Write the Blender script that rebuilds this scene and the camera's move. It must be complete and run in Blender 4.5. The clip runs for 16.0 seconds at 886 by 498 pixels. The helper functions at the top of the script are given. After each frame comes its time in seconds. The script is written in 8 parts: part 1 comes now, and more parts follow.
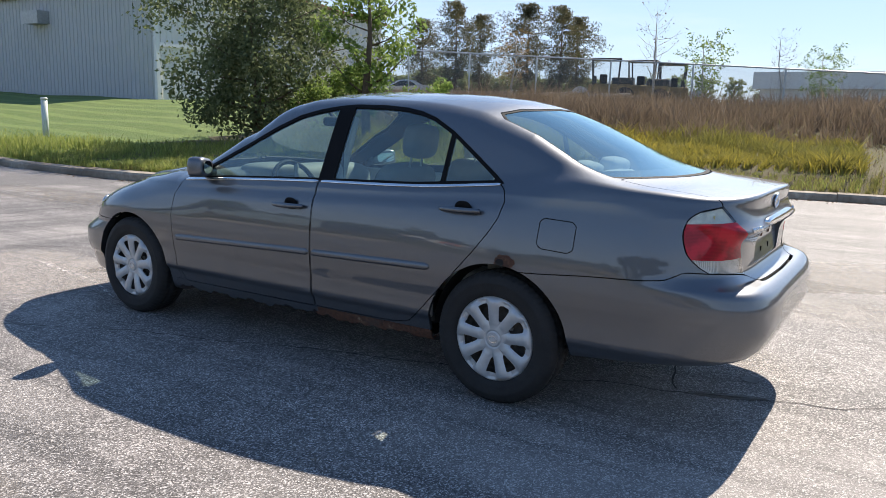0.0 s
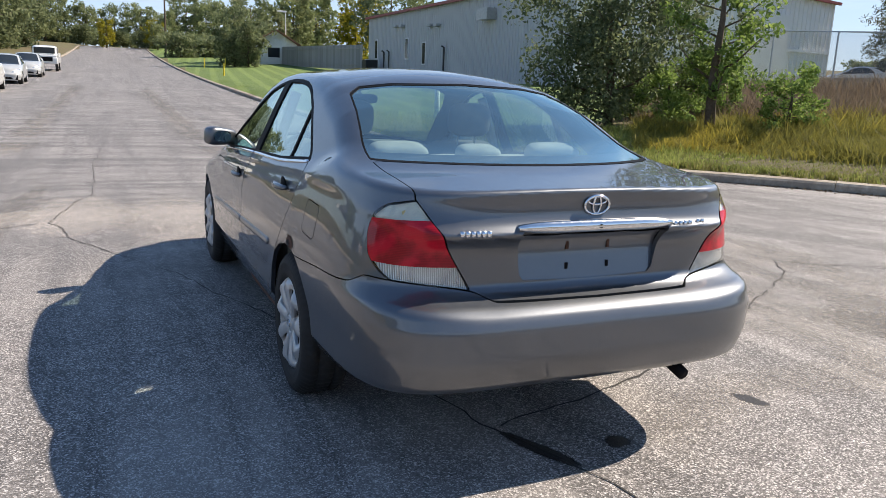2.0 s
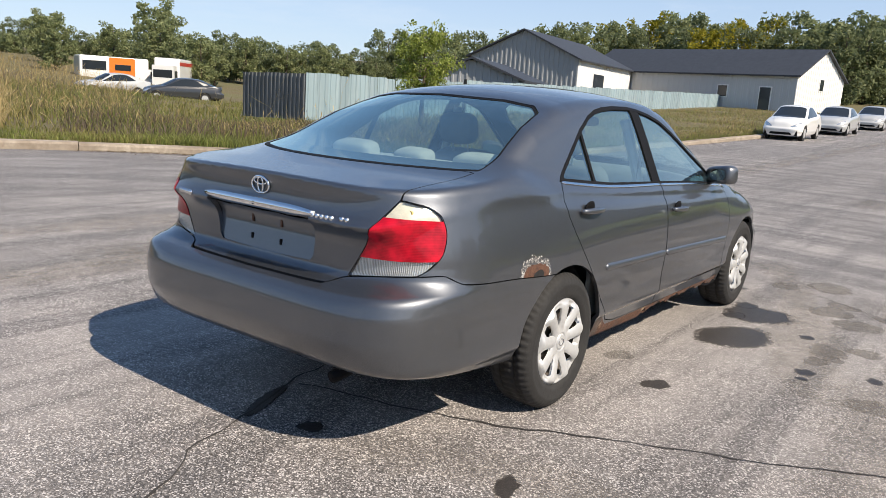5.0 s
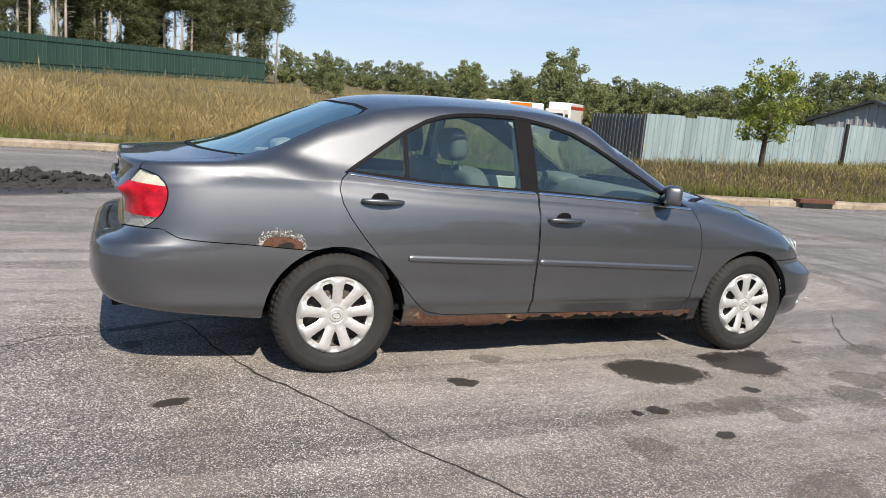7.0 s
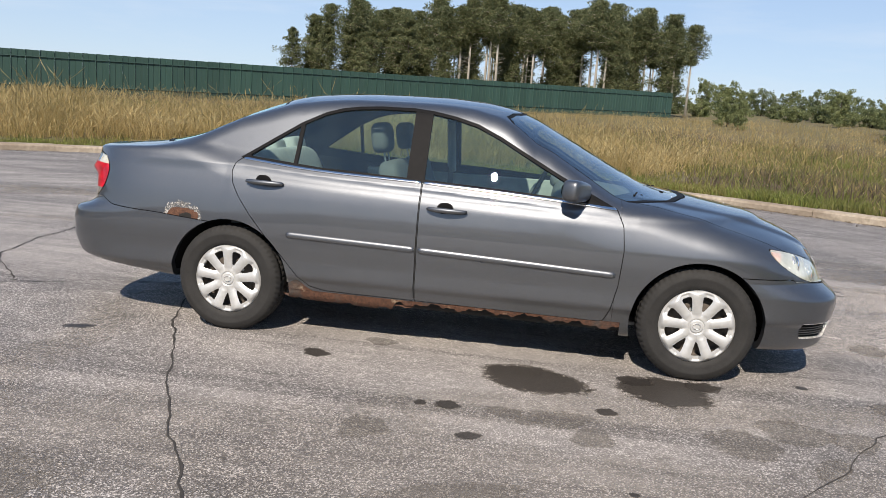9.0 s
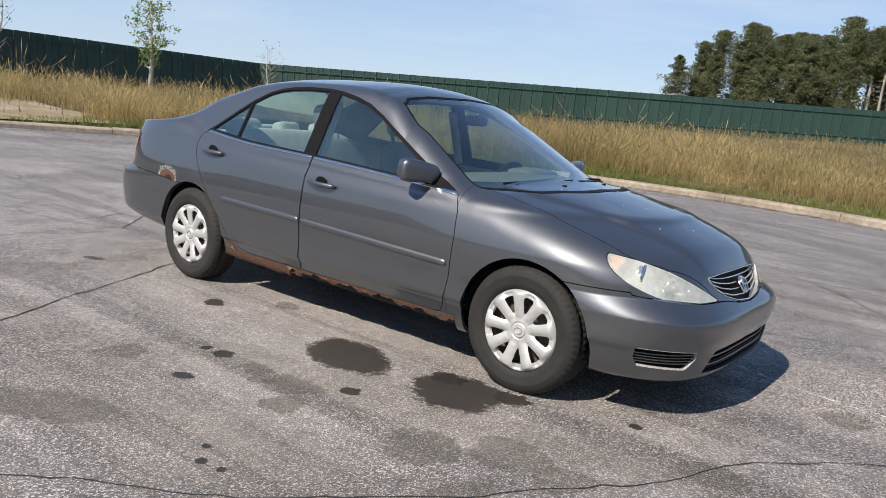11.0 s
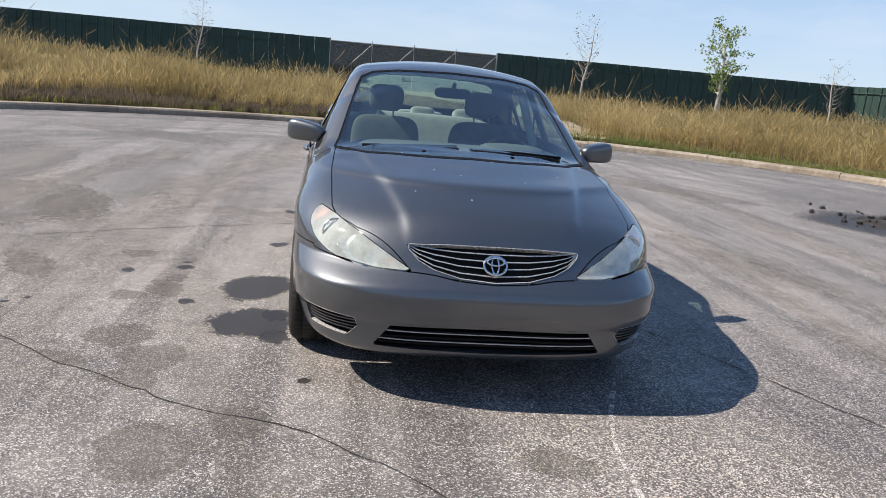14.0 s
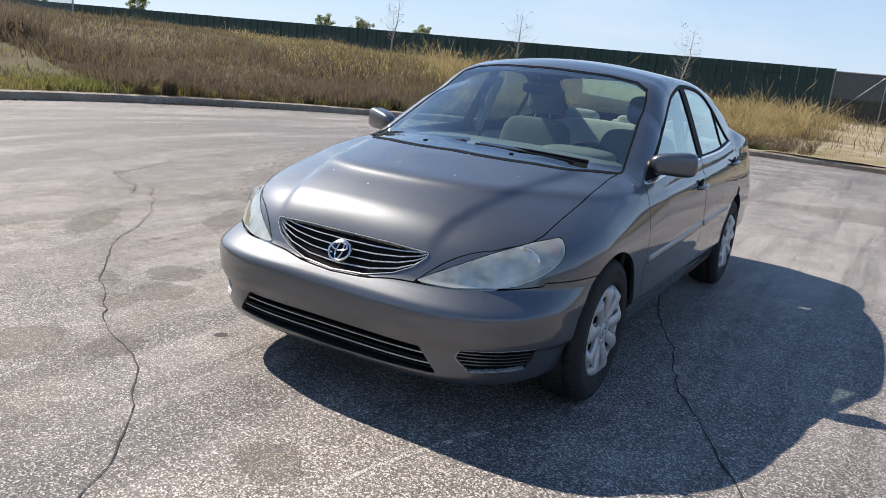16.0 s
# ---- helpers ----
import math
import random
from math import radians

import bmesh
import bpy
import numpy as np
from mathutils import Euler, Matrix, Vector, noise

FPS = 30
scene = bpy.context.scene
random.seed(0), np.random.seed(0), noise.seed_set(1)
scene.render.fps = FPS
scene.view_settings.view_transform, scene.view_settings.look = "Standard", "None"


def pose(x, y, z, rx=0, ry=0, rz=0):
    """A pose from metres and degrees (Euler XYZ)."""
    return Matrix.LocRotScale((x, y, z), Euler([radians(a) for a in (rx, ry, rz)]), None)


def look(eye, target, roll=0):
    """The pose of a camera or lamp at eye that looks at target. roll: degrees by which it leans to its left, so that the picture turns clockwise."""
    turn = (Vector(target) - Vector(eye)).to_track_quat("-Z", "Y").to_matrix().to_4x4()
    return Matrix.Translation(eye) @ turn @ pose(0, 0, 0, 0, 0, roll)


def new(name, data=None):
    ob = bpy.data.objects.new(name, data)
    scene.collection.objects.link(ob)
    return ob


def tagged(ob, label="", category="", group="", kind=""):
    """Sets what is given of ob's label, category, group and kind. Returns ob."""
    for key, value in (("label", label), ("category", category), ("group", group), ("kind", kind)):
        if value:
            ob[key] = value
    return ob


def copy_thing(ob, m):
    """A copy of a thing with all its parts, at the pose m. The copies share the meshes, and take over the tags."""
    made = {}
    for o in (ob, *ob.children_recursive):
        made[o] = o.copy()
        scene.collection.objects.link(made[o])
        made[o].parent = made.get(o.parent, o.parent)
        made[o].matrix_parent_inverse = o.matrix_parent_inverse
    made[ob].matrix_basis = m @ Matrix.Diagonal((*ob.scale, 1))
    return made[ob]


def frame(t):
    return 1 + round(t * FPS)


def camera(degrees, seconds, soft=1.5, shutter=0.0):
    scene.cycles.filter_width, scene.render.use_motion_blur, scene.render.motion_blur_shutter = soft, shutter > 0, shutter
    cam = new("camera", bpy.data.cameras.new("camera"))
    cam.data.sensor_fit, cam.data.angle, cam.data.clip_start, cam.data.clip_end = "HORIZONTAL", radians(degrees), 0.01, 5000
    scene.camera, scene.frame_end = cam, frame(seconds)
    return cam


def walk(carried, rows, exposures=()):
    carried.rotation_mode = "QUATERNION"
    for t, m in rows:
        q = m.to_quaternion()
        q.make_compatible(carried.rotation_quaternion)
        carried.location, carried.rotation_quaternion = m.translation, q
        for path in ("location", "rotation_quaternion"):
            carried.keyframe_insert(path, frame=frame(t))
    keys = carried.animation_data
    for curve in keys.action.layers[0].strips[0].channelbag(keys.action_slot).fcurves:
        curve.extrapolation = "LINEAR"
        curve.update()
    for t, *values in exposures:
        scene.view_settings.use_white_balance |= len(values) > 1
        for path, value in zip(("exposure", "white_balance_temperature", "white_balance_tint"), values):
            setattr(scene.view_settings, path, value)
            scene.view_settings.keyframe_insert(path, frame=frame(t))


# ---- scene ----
cam = camera(60.2, 16.0, soft=0.8)

PATH = [
    (0, (-3.021, 3.936, 1.356), (-1.962, 2.275, 1.007), 1.6),
    (0.5, (-3.521, 3.403, 1.367), (-2.245, 1.907, 1.003), 1.9),
    (1, (-3.95, 2.804, 1.375), (-2.48, 1.502, 0.995), 2.2),
    (1.5, (-4.353, 2.228, 1.388), (-2.713, 1.156, 0.991), 2.4),
    (2, (-4.643, 1.605, 1.378), (-2.859, 0.802, 0.965), 2.3),
    (2.5, (-4.916, 0.99, 1.386), (-3.022, 0.502, 0.967), 2.0),
    (3, (-4.971, 0.295, 1.382), (-3.02, 0.161, 0.966), 1.8),
    (3.5, (-4.994, -0.399, 1.396), (-3.05, -0.16, 0.991), 1.9),
    (4, (-4.879, -1.087, 1.394), (-3.012, -0.49, 0.995), 2.5),
    (4.2, (-4.821, -1.365, 1.38), (-3.002, -0.636, 0.983), 2.8),
    (6.3, (-3.215, -3.931, 1.406), (-2.131, -2.292, 1.034), 4.9),
    (6.5, (-2.991, -4.138, 1.407), (-1.991, -2.445, 1.041), 5.0),
    (7, (-2.375, -4.558, 1.392), (-1.601, -2.749, 1.036), 4.8),
    (7.5, (-1.688, -4.924, 1.377), (-1.158, -3.028, 1.025), 4.4),
    (8, (-0.954, -5.117, 1.355), (-0.686, -3.166, 1.005), 4.0),
    (8.5, (-0.202, -5.187, 1.348), (-0.208, -3.218, 1.0), 3.8),
    (8.7, (0.092, -5.168, 1.37), (-0.025, -3.202, 1.022), 3.8),
    (10.8, (2.984, -4.16, 1.371), (1.875, -2.533, 1.019), 5.5),
    (11, (3.198, -3.991, 1.331), (2.016, -2.418, 0.975), 5.7),
    (11.5, (3.691, -3.527, 1.316), (2.338, -2.1, 0.953), 6.1),
    (12, (4.119, -3.031, 1.308), (2.605, -1.779, 0.936), 6.3),
    (12.5, (4.498, -2.484, 1.317), (2.838, -1.435, 0.934), 6.3),
    (13, (4.83, -1.918, 1.323), (3.049, -1.097, 0.926), 5.9),
    (13.5, (5.065, -1.308, 1.341), (3.192, -0.743, 0.928), 5.4),
    (14, (5.214, -0.679, 1.354), (3.281, -0.398, 0.927), 5.1),
    (14.5, (5.17, -0.03, 1.348), (3.219, -0.062, 0.908), 5.0),
    (15, (5.065, 0.61, 1.359), (3.15, 0.247, 0.907), 4.9),
    (15.5, (4.803, 1.207, 1.36), (2.978, 0.53, 0.901), 5.4),
    (16, (4.473, 1.786, 1.365), (2.779, 0.832, 0.897), 6.1),
]
walk(cam, [(t, look(e, g, r)) for t, e, g, r in PATH], exposures=[(0, 0.76, 6600, 11), (3.5, 0.64, 6820, 11), (6.5, 0.48, 6800, 11), (8.5, 0.45, 6750, 11), (11, 0.38, 6580, 11), (16, 0.57, 6620, 11)])

# ---------- light ----------
SUN_DIR = Vector((-0.07, -1.0, 1.0)).normalized()
sun = new("sun", bpy.data.lights.new("sun", "SUN"))
sun.data.energy, sun.data.angle, sun.data.color = 5.0, radians(0.53), (1.0, 0.91, 0.79)
sun.matrix_world = SUN_DIR.to_track_quat("Z", "Y").to_matrix().to_4x4()
world = bpy.data.worlds.new("sky")
scene.world = world
world.use_nodes = True
wn = world.node_tree.nodes
sky = wn.new("ShaderNodeTexSky")
sky.sky_type, sky.sun_disc = "NISHITA", False
sky.sun_elevation, sky.sun_rotation = radians(45), radians(184)
sky.air_density, sky.dust_density, sky.ozone_density = 0.8, 0.1, 2.4
# a thin even veil of blue evens the sky out between the zenith and the horizon
veil = wn.new("ShaderNodeMix")
veil.data_type = "RGBA"
veil.inputs[0].default_value = 0.55
veil.inputs[7].default_value = (1.5, 2.75, 4.95, 1)
world.node_tree.links.new(sky.outputs[0], veil.inputs[6])
# wisps of thin high cloud
wt = world.node_tree
wco = wn.new("ShaderNodeTexCoord")
wmap = wn.new("ShaderNodeMapping")
wmap.inputs["Scale"].default_value = (1.0, 1.6, 7.0)
wmap.inputs["Rotation"].default_value = (0.1, 0.05, 0.4)
wisp = wn.new("ShaderNodeTexNoise")
wisp.inputs["Scale"].default_value, wisp.inputs["Detail"].default_value, wisp.inputs["Roughness"].default_value = 1.7, 7.0, 0.62
wramp = wn.new("ShaderNodeValToRGB")
wramp.color_ramp.elements[0].position, wramp.color_ramp.elements[1].position = 0.50, 0.78
wramp.color_ramp.elements[1].color = (0.5, 0.5, 0.5, 1)
wmix = wn.new("ShaderNodeMix")
wmix.data_type = "RGBA"
wmix.inputs[7].default_value = (5.4, 5.9, 6.6, 1)
wt.links.new(wco.outputs["Generated"], wmap.inputs["Vector"])
wt.links.new(wmap.outputs[0], wisp.inputs["Vector"])
wt.links.new(wisp.outputs["Fac"], wramp.inputs[0])
wt.links.new(wramp.outputs[0], wmix.inputs[0])
wt.links.new(veil.outputs[2], wmix.inputs[6])
# pale haze low over the horizon
wsep = wn.new("ShaderNodeSeparateXYZ")
whaze = wn.new("ShaderNodeValToRGB")
whaze.color_ramp.elements[0].color, whaze.color_ramp.elements[1].color = (0.60, 0.60, 0.60, 1), (0, 0, 0, 1)
whaze.color_ramp.elements[1].position = 0.34
hmix = wn.new("ShaderNodeMix")
hmix.data_type = "RGBA"
hmix.inputs[7].default_value = (3.9, 4.5, 5.1, 1)
wt.links.new(wco.outputs["Generated"], wsep.inputs[0])
wt.links.new(wsep.outputs[2], whaze.inputs[0])
wt.links.new(whaze.outputs[0], hmix.inputs[0])
wt.links.new(wmix.outputs[2], hmix.inputs[6])
# the clear sky deepens overhead
wdeep = wn.new("ShaderNodeValToRGB")
wdeep.color_ramp.elements[0].position, wdeep.color_ramp.elements[1].position = 0.28, 0.75
wdeep.color_ramp.elements[0].color, wdeep.color_ramp.elements[1].color = (0, 0, 0, 1), (0.85, 0.85, 0.85, 1)
dmix = wn.new("ShaderNodeMix")
dmix.data_type = "RGBA"
dmix.inputs[7].default_value = (0.55, 1.10, 2.35, 1)
wt.links.new(wsep.outputs[2], wdeep.inputs[0])
wt.links.new(wdeep.outputs[0], dmix.inputs[0])
wt.links.new(hmix.outputs[2], dmix.inputs[6])
wt.links.new(dmix.outputs[2], wn["Background"].inputs[0])
wn["Background"].inputs[1].default_value = 0.12


# ---------- materials ----------
class Nodes:
    """A short hand for writing node materials."""

    def __init__(self, name):
        self.m = bpy.data.materials.new(name)
        self.m.use_nodes = True
        self.t = self.m.node_tree
        self.b = self.t.nodes["Principled BSDF"]
        self.co = None

    def add(self, kind, **values):
        n = self.t.nodes.new(kind)
        for k, v in values.items():
            if k == "operation":
                n.operation = v
            elif k == "data_type":
                n.data_type = v
            else:
                n.inputs[k.replace("_", " ")].default_value = v
        return n

    def link(self, a, b):
        self.t.links.new(a, b)

    def coords(self, world=True):
        if self.co is None:
            self.co = (self.add("ShaderNodeNewGeometry").outputs["Position"] if world
                       else self.add("ShaderNodeTexCoord").outputs["Object"])
        return self.co

    def noise(self, scale, detail=4.0, rough=0.55, world=True, stretch=None):
        n = self.add("ShaderNodeTexNoise", Scale=scale, Detail=detail, Roughness=rough)
        co = self.coords(world)
        if stretch:
            mp = self.add("ShaderNodeMapping")
            mp.inputs["Scale"].default_value = stretch
            self.link(co, mp.inputs["Vector"])
            co = mp.outputs[0]
        self.link(co, n.inputs["Vector"])
        return n.outputs["Fac"]

    def ramp(self, fac, stops):
        r = self.add("ShaderNodeValToRGB")
        e = r.color_ramp.elements
        while len(e) < len(stops):
            e.new(0.5)
        for s, (p, c) in zip(e, stops):
            s.position = p
            s.color = (*c, 1.0) if isinstance(c, tuple) else (c, c, c, 1.0)
        self.link(fac, r.inputs[0])
        return r.outputs[0]

    def mix(self, fac, a, b):
        x = self.add("ShaderNodeMix", data_type="RGBA")
        for v, i in ((fac, 0), (a, 6), (b, 7)):
            if isinstance(v, (int, float)):
                x.inputs[i].default_value = v
            elif isinstance(v, tuple):
                x.inputs[i].default_value = (*v, 1.0)
            else:
                self.link(v, x.inputs[i])
        return x.outputs[2]

    def math(self, op, a, b=0.0):
        x = self.add("ShaderNodeMath", operation=op)
        for v, i in ((a, 0), (b, 1)):
            if isinstance(v, (int, float)):
                x.inputs[i].default_value = v
            else:
                self.link(v, x.inputs[i])
        return x.outputs[0]

    def bump(self, height, strength, distance=0.01):
        b = self.add("ShaderNodeBump", Strength=strength, Distance=distance)
        self.link(height, b.inputs["Height"])
        self.link(b.outputs[0], self.b.inputs["Normal"])
        return b

    def set(self, **values):
        for k, v in values.items():
            i = self.b.inputs[k.replace("_", " ")]
            if isinstance(v, tuple):
                i.default_value = (*v, 1.0)
            elif isinstance(v, (int, float)):
                i.default_value = v
            else:
                self.link(v, i)
        return self


def plain(name, colour, rough=0.5, metal=0.0, vary=0.15, scale=8.0, bump=0.0, bscale=60.0, coat=0.0, world=False):
    """A paint, plastic or metal with two scales of variation."""
    n = Nodes(name)
    big = n.noise(scale, 5, 0.6, world)
    dark = tuple(c * (1 - vary) for c in colour)
    light = tuple(min(1, c * (1 + vary)) for c in colour)
    n.set(Base_Color=n.ramp(big, [(0.3, dark), (0.7, light)]), Metallic=metal)
    fine = n.noise(bscale, 3, 0.6, world)
    n.set(Roughness=n.math("ADD", n.math("MULTIPLY", fine, 0.16), rough - 0.08), Coat_Weight=coat)
    if bump:
        n.bump(fine, bump, 0.004)
    return n.m


def leafy(name, a, b, c, blend=None):
    """Leaves and blades: a colour for each island, some light through them."""
    n = Nodes(name)
    g = n.add("ShaderNodeNewGeometry")
    col = n.ramp(g.outputs["Random Per Island"], [(0.0, a), (0.5, b), (1.0, c)])
    big = n.noise(0.6, 3)
    col = n.mix(n.math("MULTIPLY", big, 0.5), col, a)
    if blend:
        col = n.mix(n.ramp(n.noise(0.22, 4, 0.6), [(0.42, 0.0), (0.6, 0.75)]), col, blend)
    n.set(Base_Color=col, Roughness=0.6)
    n.b.inputs["Specular IOR Level"].default_value = 0.25
    tr = n.add("ShaderNodeBsdfTranslucent")
    n.link(col, tr.inputs[0])
    mx = n.add("ShaderNodeMixShader")
    mx.inputs[0].default_value = 0.5
    n.link(n.b.outputs[0], mx.inputs[1])
    n.link(tr.outputs[0], mx.inputs[2])
    n.link(mx.outputs[0], n.t.nodes["Material Output"].inputs[0])
    return n.m


def asphalt_material():
    n = Nodes("worn_asphalt")
    stone = n.add("ShaderNodeTexVoronoi", Scale=180.0)
    n.link(n.coords(), stone.inputs["Vector"])
    grain = n.noise(260, 3, 0.75)
    mid = n.noise(3.0, 7, 0.7)
    big = n.noise(0.3, 4, 0.6)
    streak = n.noise(1.0, 6, 0.7, stretch=(0.10, 2.0, 1.0))
    clump = n.noise(15, 5, 0.75)
    # wheel tracks round the turning circle
    sep = n.add("ShaderNodeSeparateXYZ")
    n.link(n.coords(), sep.inputs[0])
    dx, dy = n.math("ADD", sep.outputs[0], 3.3), n.math("SUBTRACT", sep.outputs[1], 0.6)
    rad = n.math("SQRT", n.math("ADD", n.math("MULTIPLY", dx, dx), n.math("MULTIPLY", dy, dy)))
    ang = n.math("ARCTAN2", dy, dx)
    cmb = n.add("ShaderNodeCombineXYZ")
    n.link(n.math("MULTIPLY", rad, 1.5), cmb.inputs[0])
    n.link(n.math("MULTIPLY", ang, 0.9), cmb.inputs[1])
    arcs = n.add("ShaderNodeTexNoise", Scale=1.0, Detail=5.0, Roughness=0.62)
    n.link(cmb.outputs[0], arcs.inputs["Vector"])
    arcf = n.math("MULTIPLY", n.ramp(arcs.outputs["Fac"], [(0.45, 0.0), (0.56, 0.9)]), n.ramp(n.math("DIVIDE", rad, 12.0), [(0.35, 0.0), (0.6, 1.0)]))
    col = n.ramp(stone.outputs["Color"], [(0.08, (0.042, 0.037, 0.034)), (0.48, (0.185, 0.168, 0.157)), (0.66, (0.33, 0.302, 0.283)), (0.84, (0.80, 0.75, 0.71))])
    worn = n.ramp(stone.outputs["Color"], [(0.08, (0.022, 0.020, 0.019)), (0.48, (0.082, 0.076, 0.073)), (0.68, (0.15, 0.14, 0.135)), (0.84, (0.50, 0.47, 0.45))])
    col = n.mix(n.ramp(grain, [(0.40, 0.0), (0.60, 0.25)]), col, (0.17, 0.159, 0.15))
    col = n.mix(n.ramp(clump, [(0.46, 0.0), (0.62, 0.42)]), col, worn)
    col = n.mix(n.ramp(mid, [(0.42, 0.0), (0.64, 0.75)]), col, worn)
    col = n.mix(n.ramp(big, [(0.44, 0.0), (0.62, 0.40)]), col, (0.40, 0.37, 0.345))
    col = n.mix(n.ramp(streak, [(0.47, 0.0), (0.58, 0.75)]), col, worn)
    col = n.mix(arcf, col, worn)
    n.set(Base_Color=col, Roughness=n.ramp(grain, [(0.3, 0.55), (0.7, 0.85)]))
    n.b.inputs["Specular IOR Level"].default_value = 0.5
    n.bump(n.mix(0.5, grain, stone.outputs["Distance"]), 0.6, 0.006)
    return n.m


def blot_material(name, colour, rough, strength, edge=(0.32, 0.55), grain=14, stones=()):
    """A stain whose edge frays out; the mesh carries how deep it is as a vertex value."""
    n = Nodes(name)
    at = n.add("ShaderNodeAttribute")
    at.attribute_name = "depth"
    ns = n.noise(grain, 6, 0.7)
    f = n.math("ADD", at.outputs["Fac"], n.math("MULTIPLY", n.math("SUBTRACT", ns, 0.5), 1.6))
    a = n.ramp(f, [(edge[0], 0.0), (edge[1], strength)])
    n.set(Base_Color=n.mix(n.ramp(n.noise(230, 2, 0.7), [(0.5, 0.0), (0.68, 1.0)]), colour, tuple(c * 5 for c in colour)), Roughness=rough, Alpha=a)
    if stones:
        grit = n.add("ShaderNodeTexVoronoi", Scale=180.0)
        n.link(n.coords(), grit.inputs["Vector"])
        n.set(Base_Color=n.ramp(grit.outputs["Color"], stones))
    n.bump(n.noise(120, 3), 0.35, 0.004)
    return n.m


def soil_material():
    n = Nodes("grassy_soil")
    a, b, c = n.noise(0.35, 5), n.noise(6, 5, 0.7), n.noise(60, 3, 0.7)
    col = n.ramp(a, [(0.35, (0.115, 0.088, 0.045)), (0.65, (0.10, 0.105, 0.035))])
    col = n.mix(n.ramp(b, [(0.35, 0.0), (0.7, 0.6)]), col, (0.16, 0.125, 0.07))
    n.set(Base_Color=col, Roughness=0.95)
    n.bump(n.mix(0.5, b, c), 0.8, 0.05)
    return n.m


def lawn_material():
    n = Nodes("mown_lawn")
    sep = n.add("ShaderNodeSeparateXYZ")
    n.link(n.coords(), sep.inputs[0])
    w = n.math("SINE", n.math("MULTIPLY", n.math("ADD", sep.outputs[1], n.math("MULTIPLY", sep.outputs[0], 0.12)), 4.4))
    b, c = n.noise(1.4, 5, 0.7), n.noise(45, 3, 0.7)
    col = n.mix(n.ramp(w, [(0.2, 0.0), (0.8, 1.0)]), (0.105, 0.165, 0.034), (0.165, 0.235, 0.055))
    col = n.mix(n.ramp(b, [(0.4, 0.0), (0.75, 0.55)]), col, (0.20, 0.225, 0.07))
    col = n.mix(n.ramp(c, [(0.3, 0.5), (0.6, 0.0)]), col, (0.06, 0.10, 0.02))
    n.set(Base_Color=col, Roughness=0.9)
    n.bump(c, 0.8, 0.04)
    return n.m


def concrete_material():
    n = Nodes("kerb_concrete")
    a, b, c = n.noise(0.8, 5), n.noise(9, 5, 0.7), n.noise(90, 3, 0.7)
    col = n.ramp(b, [(0.3, (0.23, 0.19, 0.145)), (0.7, (0.45, 0.39, 0.31))])
    col = n.mix(n.ramp(a, [(0.42, 0.0), (0.64, 0.75)]), col, (0.17, 0.13, 0.095))
    n.set(Base_Color=col, Roughness=0.9)
    n.bump(n.mix(0.5, b, c), 0.5, 0.02)
    return n.m


def sheet_material(name, colour, rough, wear, wear_colour):
    """Painted or bare steel sheet: a tone for each sheet, streaks running down."""
    n = Nodes(name)
    r = n.add("ShaderNodeObjectInfo").outputs["Random"]
    st = n.noise(3.0, 5, 0.65, stretch=(1.0, 1.0, 0.12))
    col = n.mix(r, tuple(c * 0.86 for c in colour), tuple(c * 1.12 for c in colour))
    col = n.mix(n.ramp(st, [(0.5, 0.0), (0.72, wear)]), col, wear_colour)
    n.set(Base_Color=col, Roughness=n.math("ADD", n.math("MULTIPLY", st, 0.3), rough - 0.15), Metallic=0.0)
    n.bump(n.noise(5, 3), 0.15, 0.02)
    return n.m


def glass_material(name, tint, rough=0.0, film=(0.004, 0.016), film_colour=(0.45, 0.45, 0.43), gloss=0.05, sheen=(1, 1, 1)):
    """Thin glass: a sheet that passes most light, with a film of dust, and mirrors more at a slant."""
    n = Nodes(name)
    tr = n.add("ShaderNodeBsdfTransparent")
    tr.inputs[0].default_value = (*tint, 1)
    gl = n.add("ShaderNodeBsdfGlossy")
    gl.inputs["Roughness"].default_value = rough
    gl.inputs["Color"].default_value = (*sheen, 1)
    lw = n.add("ShaderNodeLayerWeight", Blend=0.5)
    fac = n.math("ADD", n.math("MULTIPLY", n.math("POWER", lw.outputs["Facing"], 2.5), 0.9), gloss)
    dust = n.add("ShaderNodeBsdfDiffuse")
    dust.inputs[0].default_value = (*film_colour, 1)
    m0 = n.add("ShaderNodeMixShader")
    n.link(n.ramp(n.noise(9, 5, 0.65), [(0.35, film[0]), (0.75, film[1])]), m0.inputs[0])
    n.link(tr.outputs[0], m0.inputs[1])
    n.link(dust.outputs[0], m0.inputs[2])
    mx = n.add("ShaderNodeMixShader")
    n.link(fac, mx.inputs[0])
    n.link(m0.outputs[0], mx.inputs[1])
    n.link(gl.outputs[0], mx.inputs[2])
    n.link(mx.outputs[0], n.t.nodes["Material Output"].inputs[0])
    return n.m


ASPHALT = asphalt_material()
SOIL = soil_material()
LAWN = lawn_material()
CONCRETE = concrete_material()
STAIN = blot_material("oil_stain", (0.014, 0.012, 0.011), 0.5, 0.92, (0.32, 0.6), 22)
SOFT = blot_material("worn_band", (0.075, 0.070, 0.067), 0.75, 0.42, (0.1, 0.95), 5)
FAINT = blot_material("faint_stain", (0.05, 0.047, 0.045), 0.8, 0.5)
PATCH = blot_material("tar_patch", (0.07, 0.068, 0.07), 0.7, 0.45)
SCRAPE = blot_material("pale_scrape", (0.40, 0.385, 0.365), 0.9, 0.6)
TAR = plain("crack_filler", (0.036, 0.032, 0.029), 0.85, 0, 0.4, 4, 0.6, 90, world=True)
